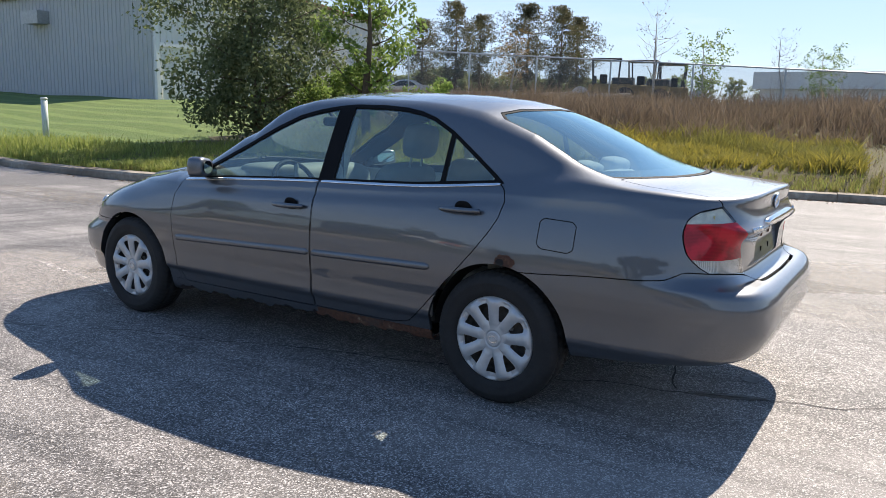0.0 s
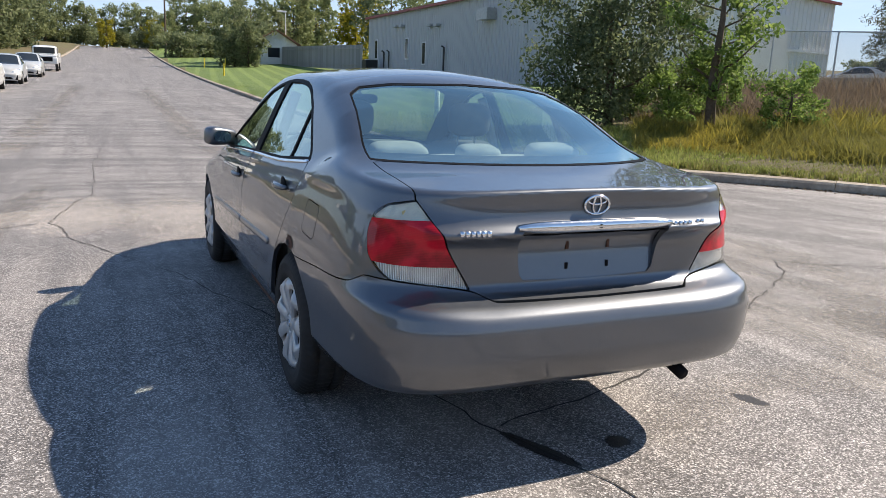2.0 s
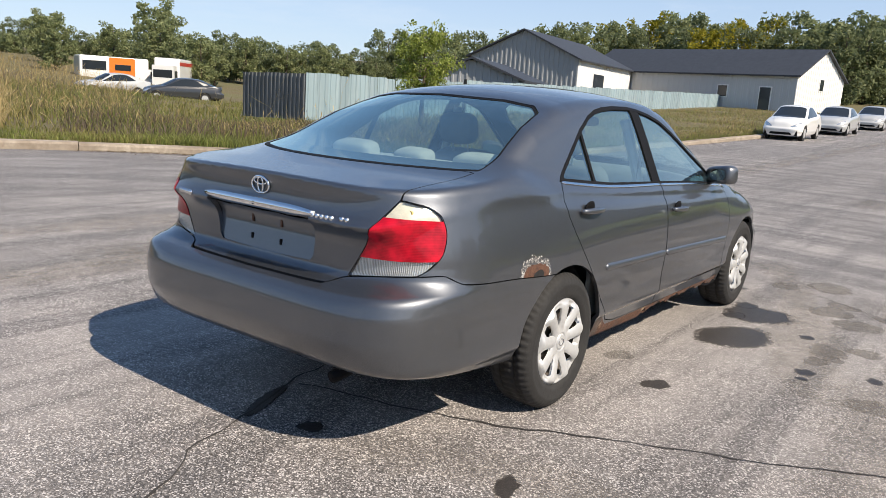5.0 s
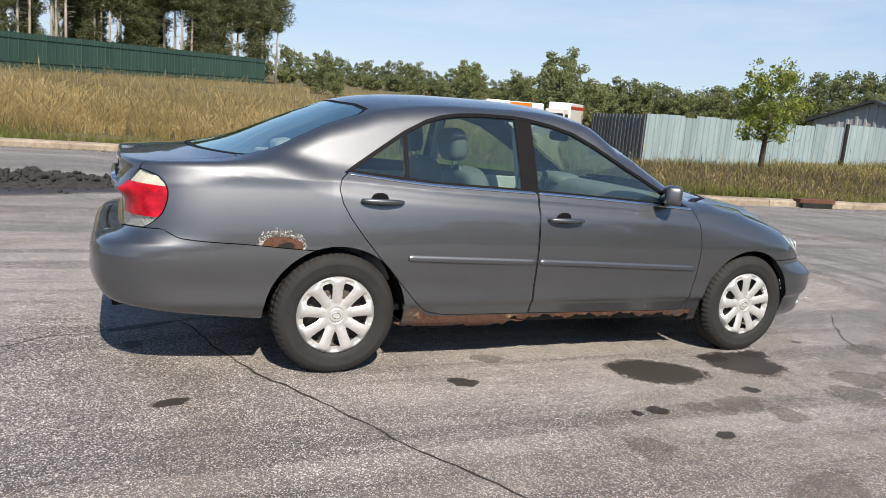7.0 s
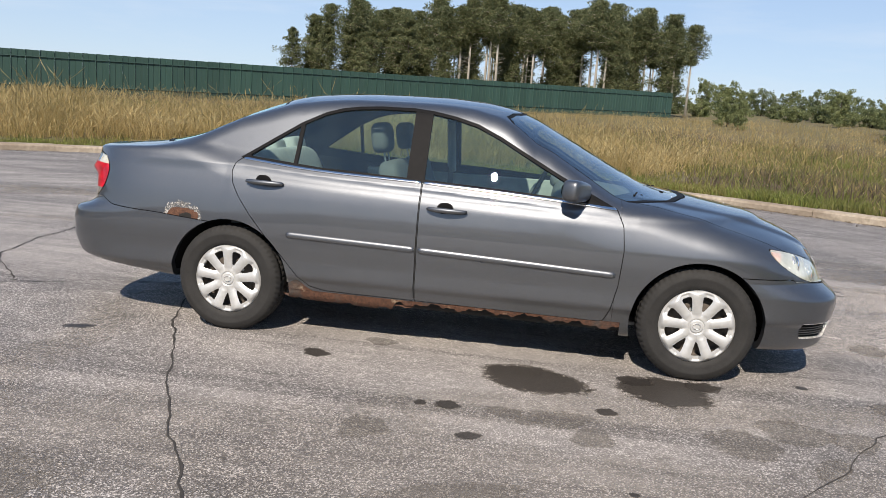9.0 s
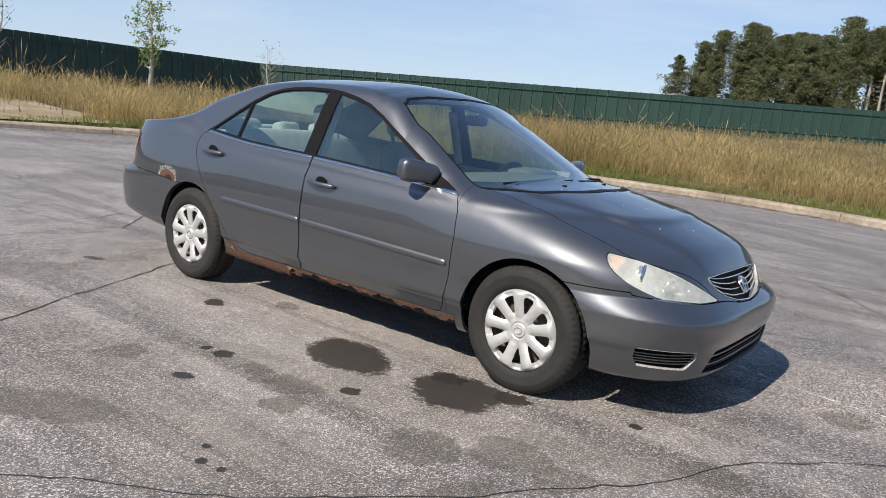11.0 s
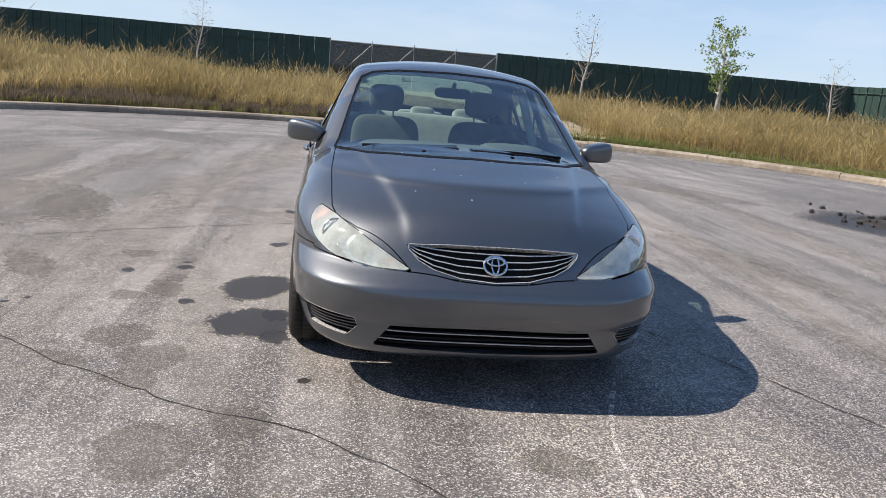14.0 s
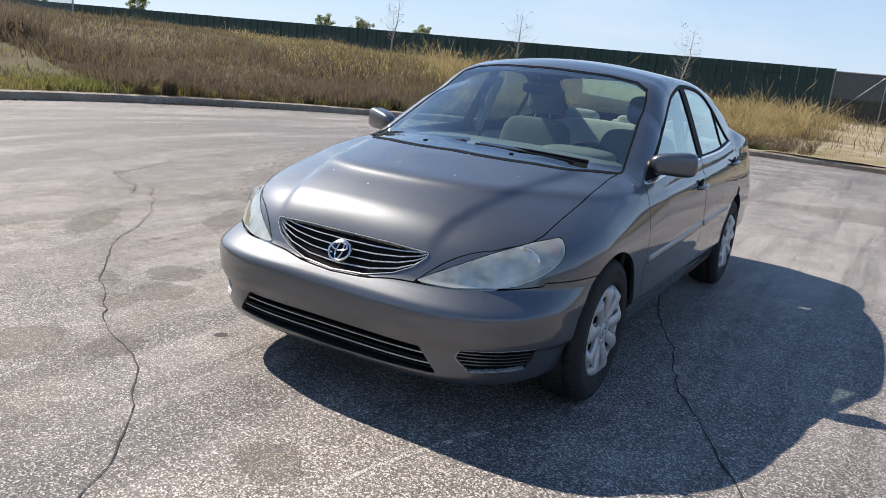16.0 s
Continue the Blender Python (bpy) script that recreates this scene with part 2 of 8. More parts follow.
RUBBLE = plain("broken_asphalt", (0.03, 0.028, 0.027), 0.9, 0, 0.5, 12, 0.6, 60)
GREEN_SHEET = sheet_material("green_fence_sheet", (0.026, 0.062, 0.050), 0.55, 0.25, (0.05, 0.085, 0.075))
ZINC_SHEET = sheet_material("galvanised_sheet", (0.245, 0.325, 0.355), 0.5, 0.35, (0.46, 0.51, 0.53))
DARK_SHEET = sheet_material("dark_ribbed_sheet", (0.11, 0.12, 0.125), 0.5, 0.3, (0.25, 0.26, 0.27))
STEEL = plain("galvanised_steel", (0.42, 0.43, 0.43), 0.45, 0.7, 0.15, 6)
BLACK_STEEL = plain("black_steel", (0.02, 0.022, 0.022), 0.5, 0.2, 0.2, 6)
WHITE_PAINT = plain("white_paint", (0.72, 0.72, 0.70), 0.45, 0, 0.06, 3)
BARK = plain("bark", (0.10, 0.075, 0.052), 0.95, 0, 0.4, 20, 0.9, 40)
PALE_BARK = plain("pale_bark", (0.42, 0.39, 0.34), 0.9, 0, 0.3, 20, 0.6, 40)
DRY = leafy("dry_grass", (0.32, 0.235, 0.105), (0.53, 0.41, 0.19), (0.74, 0.61, 0.33), (0.30, 0.235, 0.10))
BROWN = leafy("brown_weeds", (0.098, 0.074, 0.055), (0.172, 0.132, 0.095), (0.265, 0.208, 0.145), (0.18, 0.138, 0.095))
LUSH = leafy("green_grass", (0.17, 0.21, 0.05), (0.31, 0.36, 0.09), (0.50, 0.50, 0.17))
GOLD = leafy("goldenrod", (0.15, 0.145, 0.04), (0.36, 0.30, 0.055), (0.60, 0.47, 0.06), (0.17, 0.17, 0.05))
OLIVE = leafy("olive_grass", (0.15, 0.15, 0.045), (0.27, 0.25, 0.085), (0.40, 0.33, 0.14), (0.16, 0.20, 0.055))
LEAF = leafy("green_leaves", (0.10, 0.155, 0.035), (0.20, 0.30, 0.07), (0.36, 0.45, 0.13))
YOUNG_LEAF = leafy("young_leaves", (0.15, 0.19, 0.04), (0.28, 0.345, 0.075), (0.45, 0.48, 0.14))
FAR_LEAF = leafy("olive_leaves", (0.16, 0.19, 0.085), (0.26, 0.295, 0.135), (0.39, 0.41, 0.21))
BUSH_LEAF = leafy("bush_leaves", (0.082, 0.108, 0.052), (0.155, 0.19, 0.088), (0.27, 0.305, 0.155))
DUSKY = leafy("dusky_leaves", (0.11, 0.135, 0.065), (0.19, 0.225, 0.11), (0.32, 0.35, 0.18))
YELLOW = leafy("autumn_leaves", (0.144, 0.156, 0.018), (0.336, 0.300, 0.036), (0.540, 0.432, 0.036))
RUSTY_LEAF = leafy("rusty_leaves", (0.13, 0.085, 0.035), (0.24, 0.15, 0.06), (0.33, 0.24, 0.10))
YARD_NEEDLE = leafy("yard_pine_needles", (0.05, 0.058, 0.03), (0.105, 0.105, 0.052), (0.19, 0.145, 0.075))
NEEDLE = leafy("pine_needles", (0.08, 0.10, 0.05), (0.165, 0.185, 0.09), (0.28, 0.28, 0.145))


# ---------- mesh helpers ----------
def mesh_np(name, verts, faces, mats, smooth=False, normals=None, face_mats=None):
    """A mesh from arrays: verts (n, 3), faces (m, 3) or (m, 4)."""
    verts, faces = np.asarray(verts, np.float32), np.asarray(faces, np.int32)
    me = bpy.data.meshes.new(name)
    k = faces.shape[1]
    me.vertices.add(len(verts))
    me.vertices.foreach_set("co", verts.ravel())
    me.loops.add(faces.size)
    me.loops.foreach_set("vertex_index", faces.ravel())
    me.polygons.add(len(faces))
    me.polygons.foreach_set("loop_start", np.arange(0, faces.size, k, dtype=np.int32))
    me.polygons.foreach_set("use_smooth", np.full(len(faces), smooth))
    for m in mats:
        me.materials.append(m)
    if face_mats is not None:
        me.polygons.foreach_set("material_index", np.asarray(face_mats, np.int32))
    me.update(calc_edges=True)
    if normals is not None:
        me.normals_split_custom_set_from_vertices([tuple(v) for v in np.asarray(normals, float)])
    return me


def bm_mesh(name, bm, mat, smooth=False):
    me = bpy.data.meshes.new(name)
    bm.normal_update()
    bm.to_mesh(me)
    bm.free()
    for m in (mat if isinstance(mat, (list, tuple)) else [mat]):
        me.materials.append(m)
    if smooth:
        me.polygons.foreach_set("use_smooth", np.full(len(me.polygons), True))
    return me


def part(name, bm, material, parent, label="", smooth=False):
    me = bm if isinstance(bm, bpy.types.Mesh) else bm_mesh(name, bm, material, smooth)
    ob = new(name, me)
    ob.parent = parent
    if label:
        ob["label"] = label
    return ob


def bm_box(bm, x0, x1, y0, y1, z0, z1, m=None, bevel=0.0):
    r = bmesh.ops.create_cube(bm, size=1.0, matrix=Matrix.Translation(((x0 + x1) / 2, (y0 + y1) / 2, (z0 + z1) / 2))
                              @ Matrix.Diagonal((x1 - x0, y1 - y0, z1 - z0, 1)))
    vs = r["verts"]
    if bevel:
        es = list({e for v in vs for e in v.link_edges})
        bv = bmesh.ops.bevel(bm, geom=es, offset=bevel, segments=2, affect="EDGES", profile=0.5)
        vs = list({v for f in bv["faces"] for v in f.verts} | {v for v in vs if v.is_valid})
    if m is not None:
        bmesh.ops.transform(bm, matrix=m, verts=vs)
    return vs


def box(x0, x1, y0, y1, z0, z1, bevel=0.0, m=None):
    bm = bmesh.new()
    bm_box(bm, x0, x1, y0, y1, z0, z1, m, bevel)
    return bm


def tube(points, radius, sides=8, bm=None, caps=True):
    """A round bar along points; radius is one number or one for each point."""
    bm = bm or bmesh.new()
    pts = [Vector(p) for p in points]
    rad = radius if isinstance(radius, (list, tuple)) else [radius] * len(pts)
    rings, side = [], None
    for i, p in enumerate(pts):
        d = (pts[min(i + 1, len(pts) - 1)] - pts[max(i - 1, 0)]).normalized()
        if side is None:
            side = d.orthogonal().normalized()
        side = (side - d * side.dot(d)).normalized()
        up = d.cross(side)
        rings.append([bm.verts.new(p + rad[i] * (math.cos(a) * side + math.sin(a) * up))
                      for a in (2 * math.pi * k / sides for k in range(sides))])
    for a, b in zip(rings, rings[1:]):
        for k in range(sides):
            bm.faces.new((a[k], a[(k + 1) % sides], b[(k + 1) % sides], b[k]))
    if caps:
        bm.faces.new(rings[0][::-1])
        bm.faces.new(rings[-1])
    return bm


def curve(xs, ys):
    """A smooth line through points, with no overshoot."""
    xs, ys = np.array(xs, float), np.array(ys, float)
    h, d = np.diff(xs), np.diff(ys) / np.diff(xs)
    m = np.zeros(len(xs))
    m[0], m[-1] = d[0], d[-1]
    for i in range(1, len(xs) - 1):
        if d[i - 1] * d[i] > 0:
            w1, w2 = 2 * h[i] + h[i - 1], h[i] + 2 * h[i - 1]
            m[i] = (w1 + w2) / (w1 / d[i - 1] + w2 / d[i])
    tx = np.linspace(xs[0], xs[-1], 1500)
    k = np.clip(np.searchsorted(xs, tx, side="right") - 1, 0, len(xs) - 2)
    t = (tx - xs[k]) / h[k]
    ty = ((1 + 2 * t) * (1 - t) ** 2 * ys[k] + t * (1 - t) ** 2 * h[k] * m[k] + t * t * (3 - 2 * t) * ys[k + 1] + t * t * (t - 1) * h[k] * m[k + 1])
    return lambda x: np.interp(x, tx, ty)


def smax(a, b, k):
    h = np.clip(0.5 + 0.5 * (a - b) / k, 0, 1)
    return b + (a - b) * h + k * h * (1 - h)


def smin(a, b, k):
    return -smax(-a, -b, k)


# ---------- the lie of the land ----------
BULB, BULB_R = (-3.3, 0.6), 12.0


def road_mid(x):
    return 1.35 - 0.0175 * (x - 12)


def road_height(x):
    d = np.clip(np.asarray(x, float) - 13, 0, 400)
    return 0.022 * d + 0.00014 * np.minimum(d, 160) ** 2


def off_road(x, y):
    """How far a place lies outside the paved turning circle and its road."""
    x, y = np.asarray(x, float), np.asarray(y, float)
    a = np.hypot(x - BULB[0], y - BULB[1]) - BULB_R
    b = np.maximum(np.abs(y - road_mid(x)) - 6.0, -x)
    return smin(a, b, 2.4)


def ground(x, y):
    """Height of the ground outside the paving."""
    x, y = np.asarray(x, float), np.asarray(y, float)
    d = np.maximum(off_road(x, y), 0)
    s = y / np.maximum(np.hypot(x, y), 1e-6)
    near = 0.02 + 0.10 * np.clip(-s, 0, 1)
    far = 0.015 + 0.02 * np.clip(s, 0, 1)
    rise = near * np.minimum(d, 14) + far * np.clip(d - 14, 0, 200)
    dip = np.exp(-((np.degrees(np.arctan2(y - BULB[1], x - BULB[0])) - 45) / 20) ** 2)
    rise = rise - 0.042 * dip * np.clip(d - 2, 0, 36)
    lump = 0.05 * np.sin(x * 0.7 + 1.3) * np.cos(y * 0.55) * np.clip(d - 1, 0, 1)
    return road_height(x) + 0.13 + rise + lump


def terrain():
    """One sheet from the kerbs to the horizon, sunk below the paving."""
    ring = np.concatenate([np.arange(0, 60, 0.8), np.geomspace(60, 2600, 70)])
    ang = np.linspace(0, 2 * np.pi, 361)[:-1]
    r, a = np.meshgrid(ring, ang, indexing="ij")
    x, y = r * np.cos(a) - 3.0, r * np.sin(a) + 0.6
    z = ground(x, y)
    d = off_road(x, y)
    z = np.where(d < 0.9, np.minimum(z, road_height(x) - 0.12), z)
    n, k = r.shape
    i = np.arange(n * k).reshape(n, k)
    q = np.stack([i[:-1], i[1:], np.roll(i[1:], -1, 1), np.roll(i[:-1], -1, 1)], -1).reshape(-1, 4)
    cx, cy = x.ravel()[q].mean(1), y.ravel()[q].mean(1)
    lawn = (cx > 13.5) & (cy < -4) & (cy > -60) & (off_road(cx, cy) > 0.3) & ((cx - 13.5) * 1.0 + (cy + 12) * 0.55 > 0)
    me = mesh_np("ground", np.stack([x, y, z], -1).reshape(-1, 3), q, [SOIL, LAWN], True, None, lawn.astype(int))
    tagged(new("ground", me), "rough grassy ground with a mown lawn by the building", "ground", kind="structure")


def kerb_line():
    """Places along the edge of the paving, one metre apart, from the far end of one side to that of the other."""
    xs = np.concatenate([np.arange(165, 14, -2.0)])
    right = [(x, float(road_mid(x) - 6.0)) for x in xs]
    left = [(x, float(road_mid(x) + 6.0)) for x in xs[::-1]]
    mid = []
    a0, a1 = math.atan2(-5.35, 17.0), math.atan2(5.4, 17.0)
    for a in np.linspace(a0, a1 - 2 * math.pi, 170):
        lo, hi = 3.0, 26.0
        for _ in range(40):
            m = (lo + hi) / 2
            if off_road(BULB[0] + m * math.cos(a), BULB[1] + m * math.sin(a)) < 0:
                lo = m
            else:
                hi = m
        mid.append((BULB[0] + lo * math.cos(a), BULB[1] + lo * math.sin(a)))
    mid = [p for p in mid if p[0] < 14]
    return np.array(right + mid + left)


def paving():
    edge = kerb_line()
    # the sheet of asphalt, as rings shrinking towards a middle line
    n = len(edge)
    spine = np.stack([np.clip(edge[:, 0], -6, 165), road_mid(np.clip(edge[:, 0], -6, 165))], -1)
    rows = []
    for f in np.concatenate([[1.02], np.linspace(1, 0, 12)]):
        p = spine + (edge - spine) * f
        rows.append(np.stack([p[:, 0], p[:, 1], road_height(p[:, 0])], -1))
    v = np.concatenate(rows)
    i = np.arange(len(v)).reshape(len(rows), n)
    q = np.stack([i[:-1, :-1], i[:-1, 1:], i[1:, 1:], i[1:, :-1]], -1).reshape(-1, 4)
    me = mesh_np("road", v, q, [ASPHALT], True)
    tagged(new("road", me), "worn grey asphalt turning circle with cracks and stains", "road", kind="structure")
    # kerb stones of two metres, with open joints between them
    prof = [(0.0, -0.1), (0.0, 0.10), (0.03, 0.135), (0.24, 0.15), (0.27, 0.12), (0.27, -0.1)]
    d = np.gradient(edge, axis=0)
    d /= np.linalg.norm(d, axis=1)[:, None]
    out = np.stack([d[:, 1], -d[:, 0]], -1)
    c = np.mean(edge[80:-80], axis=0)
    if np.mean(np.einsum("ij,ij->i", out[80:-80], edge[80:-80] - c)) < 0:
        out = -out
    s = np.concatenate([[0], np.cumsum(np.linalg.norm(np.diff(edge, axis=0), axis=1))])
    kerb = tagged(new("kerb", None), "pale concrete kerb round the turning circle", "kerb", kind="structure")
    rnd = random.Random(4)
    t = 0.0
    while t < s[-1] - 1:
        far = np.interp(t, s, edge[:, 0]) > 45
        ln = 8.0 if far else rnd.choice((2.4, 3.0, 3.0))
        ts = np.linspace(t + 0.006, min(t + ln, s[-1]) - 0.006, 5)
        drop = rnd.uniform(-0.012, 0.01)
        vs = []
        for u in ts:
            e = np.array([np.interp(u, s, edge[:, 0]), np.interp(u, s, edge[:, 1])])
            o = np.array([np.interp(u, s, out[:, 0]), np.interp(u, s, out[:, 1])])
            for a, h in prof:
                p = e + o * a
                vs.append((p[0], p[1], float(road_height(p[0])) + h + (drop if h > 0 else 0)))
        k = len(prof)
        fs = [(i * k + j, i * k + j + 1, (i + 1) * k + j + 1, (i + 1) * k + j) for i in range(4) for j in range(k - 1)]
        fs += [(0, 1, 4, 5), (1, 2, 3, 4)] + [(4 * k + 5, 4 * k + 4, 4 * k + 1, 4 * k), (4 * k + 4, 4 * k + 3, 4 * k + 2, 4 * k + 1)]
        part("kerb_stone", mesh_np("kerb_stone", vs, fs, [CONCRETE]), None, kerb)
        t += ln


terrain()
paving()


def apron(x, y):
    """The worn track between the turning circle and the gate."""
    return (x < -14.5) & (x > -40) & (np.abs(y - 3.2) < 3.9 + 0.7 * np.sin(x * 0.9) + 0.4 * np.sin(x * 2.3))


def gate_track():
    x, y = np.meshgrid(np.linspace(-40.5, -15.3, 60), np.linspace(-1.6, 8.0, 30), indexing="ij")
    y = y + 0.5 * np.sin(x * 0.7) * (np.abs(y - 3.2) / 4.8)
    edge = (np.abs(np.linspace(-1, 1, 30))[None, :] > 0.96) | (np.arange(60)[:, None] < 1)
    z = ground(x, y) + np.where(edge, -0.05, 0.03) + 0.012 * np.sin(x * 5.1) * np.sin(y * 4.3)
    i = np.arange(x.size).reshape(x.shape)
    q = np.stack([i[:-1, :-1], i[1:, :-1], i[1:, 1:], i[:-1, 1:]], -1).reshape(-1, 4)
    n = Nodes("pale_gravel")
    a, b = n.noise(0.9, 5, 0.6), n.noise(30, 4, 0.7)
    col = n.mix(n.ramp(b, [(0.35, 0.0), (0.65, 1.0)]), (0.19, 0.15, 0.10), (0.50, 0.43, 0.34))
    n.set(Base_Color=n.mix(n.ramp(a, [(0.38, 0.0), (0.55, 0.9)]), col, (0.22, 0.18, 0.09)), Roughness=0.95)
    n.bump(b, 0.8, 0.02)
    tagged(new("track", mesh_np("track", np.stack([x, y, z], -1).reshape(-1, 3), q, [n.m], True)), "pale stony track leading to the gate", "track", kind="structure")


gate_track()


def grass(name, label, mat, spots, height, width, seed, lean=0.35, uneven=True, plume=False):
    """Blades standing on the ground at spots (n, 2); each is a thin bent triangle, or a stalk with a seed head."""
    rng = np.random.default_rng(seed)
    spots = spots[~apron(spots[:, 0], spots[:, 1]) | ((rng.random(len(spots)) < (0.35 if height < 0.66 else 0.1)) & (height < 1.0))]
    n = len(spots)
    x, y = spots[:, 0], spots[:, 1]
    z = ground(x, y) - 0.03
    h = height * rng.uniform(0.45, 1.15, n)
    patch = 0.5 + 0.5 * np.sin(x * 0.55 + 1.7 * np.sin(y * 0.41)) * np.sin(y * 0.63 + 1.3 * np.sin(x * 0.37))
    fine = 0.5 + 0.5 * np.sin(x * 2.1 + 1.4 * np.sin(y * 1.7)) * np.sin(y * 1.9 + 1.2 * np.sin(x * 1.6))
    if uneven:
        h = h * (0.24 + 0.68 * patch ** 1.4 + 0.34 * fine ** 1.3) * np.where(rng.random(n) < 0.03, 1.6, 1.0)
    a = rng.uniform(0, 2 * np.pi, n)
    w = width * rng.uniform(0.6, 1.3, n)
    ln = lean * rng.normal(0, 1, (n, 2)) * h[:, None]
    dx, dy = np.cos(a) * w, np.sin(a) * w
    base = np.stack([x, y, z], -1)
    side = np.stack([dx, dy, np.zeros(n)], -1)
    mid = base + np.stack([ln[:, 0] * 0.3, ln[:, 1] * 0.3, h * 0.55], -1)
    tip = base + np.stack([ln[:, 0], ln[:, 1], h], -1)
    if plume:
        neck = base + np.stack([ln[:, 0] * 0.5, ln[:, 1] * 0.5, h * 0.74], -1)
        head = base + np.stack([ln[:, 0] * 0.8, ln[:, 1] * 0.8, h * 0.88], -1)
        v = np.stack([base - side * 0.8, base + side * 0.8, neck + side * 0.4, neck - side * 0.4, head + side * 1.7, head - side * 1.7, tip], 1).reshape(-1, 3)
        o = np.arange(n)[:, None] * 7
        f = np.concatenate([o + np.array([q]) for q in ((0, 1, 2), (0, 2, 3), (3, 2, 4), (3, 4, 5), (5, 4, 6))])
    else:
        v = np.stack([base - side, base + side, mid + side * 0.75, mid - side * 0.75, tip], 1).reshape(-1, 3)
        o = np.arange(n)[:, None] * 5
        f = np.concatenate([o + np.array([[0, 1, 2]]), o + np.array([[0, 2, 3]]), o + np.array([[3, 2, 4]])])
    tagged(new(name, mesh_np(name, v, f, [mat])), label, "grass", kind="stuff")


def scatter(n, seed, keep, clump=0.0, box=(-60, 45, -45, 60)):
    """Places for blades: thick near the kerb and thin far off, in tufts."""
    rng = np.random.default_rng(seed)
    got = []
    while sum(map(len, got)) < n:
        d = rng.exponential(6.5, n) + 0.28
        a = rng.uniform(0, 2 * np.pi, n)
        r = BULB_R + d
        x, y = BULB[0] + r * np.cos(a), BULB[1] + r * np.sin(a)
        far = rng.random(n) < 0.25
        x = np.where(far, rng.uniform(8, 60, n), x)
        side = np.where(rng.random(n) < 0.5, 1, -1)
        y = np.where(far, road_mid(x) + side * (6.0 + d), y)
        if clump:
            cx, cy = np.round(x / clump) * clump, np.round(y / clump) * clump
            j = np.sin(cx * 12.9898 + cy * 78.233) * 43758.5453
            j -= np.floor(j)
            x, y = x + (cx - x) * 0.55 * j, y + (cy - y) * 0.55 * j
        k = (off_road(x, y) > 0.28) & keep(x, y, rng.random(n))
        got.append(np.stack([x, y], -1)[k])
    return np.concatenate(got)[:n]


def wild(x, y):
    return ~((x > 13.5) & (y < -4) & ((x - 13.5) * 1.0 + (y + 12) * 0.55 > 0))


def bulb_angle(x, y):
    return np.degrees(np.arctan2(y - BULB[1], x - BULB[0]))


def is_dry(x, y):
    a = bulb_angle(x, y)
    return (a > 20) | (a < -140)


def field(n, seed, a0, a1, d0, d1):
    """Places spread over a sector of the rough ground round the turning circle."""
    rng = np.random.default_rng(seed)
    a, r = np.radians(rng.uniform(a0, a1, n)), BULB_R + d0 + (d1 - d0) * rng.random(n) ** 0.75
    x, y = BULB[0] + r * np.cos(a), BULB[1] + r * np.sin(a)
    p = np.stack([x, y], -1)
    return p[off_road(x, y) > 1.0]


grass("dry_grass", "tall dry straw-coloured grass on the verge", DRY,
      scatter(88000, 1, lambda x, y, r: is_dry(x, y) & (off_road(x, y) > 2.2) & ((bulb_angle(x, y) > 66) | (bulb_angle(x, y) < 0) | (r < 0.012)), 0.5), 1.05, 0.0062, 11, plume=True)
grass("field_grass", "tall dry grass running back to the green fence", DRY, field(52000, 21, 58, 168, 5, 75), 0.78, 0.010, 16, plume=True)
grass("field_weeds", "brown and rusty weeds among the dry grass", BROWN, field(34000, 29, 56, 230, 2, 40), 0.62, 0.012, 30)
grass("field_weeds", "olive green weeds among the dry grass", OLIVE, field(44000, 31, 56, 230, 1.0, 30), 0.46, 0.014, 31)
grass("field_grass", "dry brown grass running back to the dark fence", DRY, field(30000, 22, 160, 235, 4, 34), 0.40, 0.008, 17, plume=True)
grass("field_weeds", "brown withered weeds on the low bank", BROWN, field(30000, 41, 210, 285, 1, 32), 0.36, 0.013, 42)
grass("field_grass", "dull tan and green grass on the low bank", OLIVE, field(24000, 43, 205, 285, 1, 32), 0.34, 0.010, 44)
grass("field_weeds", "tan withered weeds and thin grass", OLIVE, field(26000, 23, 18, 70, 2, 34), 0.42, 0.018, 18)
grass("field_weeds", "low brown withered weeds on the verge", BROWN, field(12000, 33, 14, 62, 1.5, 12), 0.4, 0.014, 34)
grass("short_grass", "low green and tan grass beside the kerb", LUSH,
      scatter(13000, 2, lambda x, y, r: wild(x, y) & ~is_dry(x, y) & (bulb_angle(x, y) > -84) & (off_road(x, y) < 0.4 + 2.2 * r), 0.3), 0.20, 0.007, 12)
grass("short_grass", "low olive and tan grass beside the kerb", OLIVE,
      scatter(80000, 24, lambda x, y, r: wild(x, y) & (off_road(x, y) < 0.4 + 2.6 * r), 0.3), 0.22, 0.008, 19)
grass("short_grass", "patches of fresh green weeds beside the kerb", LUSH,
      scatter(3500, 25, lambda x, y, r: is_dry(x, y) & (off_road(x, y) < 0.4 + 1.6 * r) & (np.sin(x * 0.9 + 2 * np.sin(y * 0.5)) > 0.35), 0.5), 0.20, 0.010, 20)
VERGE = np.random.default_rng(26)
VX = np.where(VERGE.random(90000) < 0.6, VERGE.uniform(6, 30, 90000), VERGE.uniform(26, 72, 90000))
VY = road_mid(VX) + 6.25 + (11.5 + VX * 0.02) * VERGE.random(90000) ** 1.15
VERGE_SPOTS = np.stack([VX, VY], -1)[(off_road(VX, VY) > 0.28) & (np.sin(VX * 0.8) * np.sin(VY * 0.9 + VX * 0.3) < 0.75)]
grass("verge_cover", "low weedy green and tan cover on the verge", OLIVE, VERGE_SPOTS[:36000], 0.22, 0.012, 27)
grass("verge_cover", "dry tan stalks and seed heads on the verge", DRY, VERGE_SPOTS[36000:54000], 0.36, 0.006, 35, plume=True)
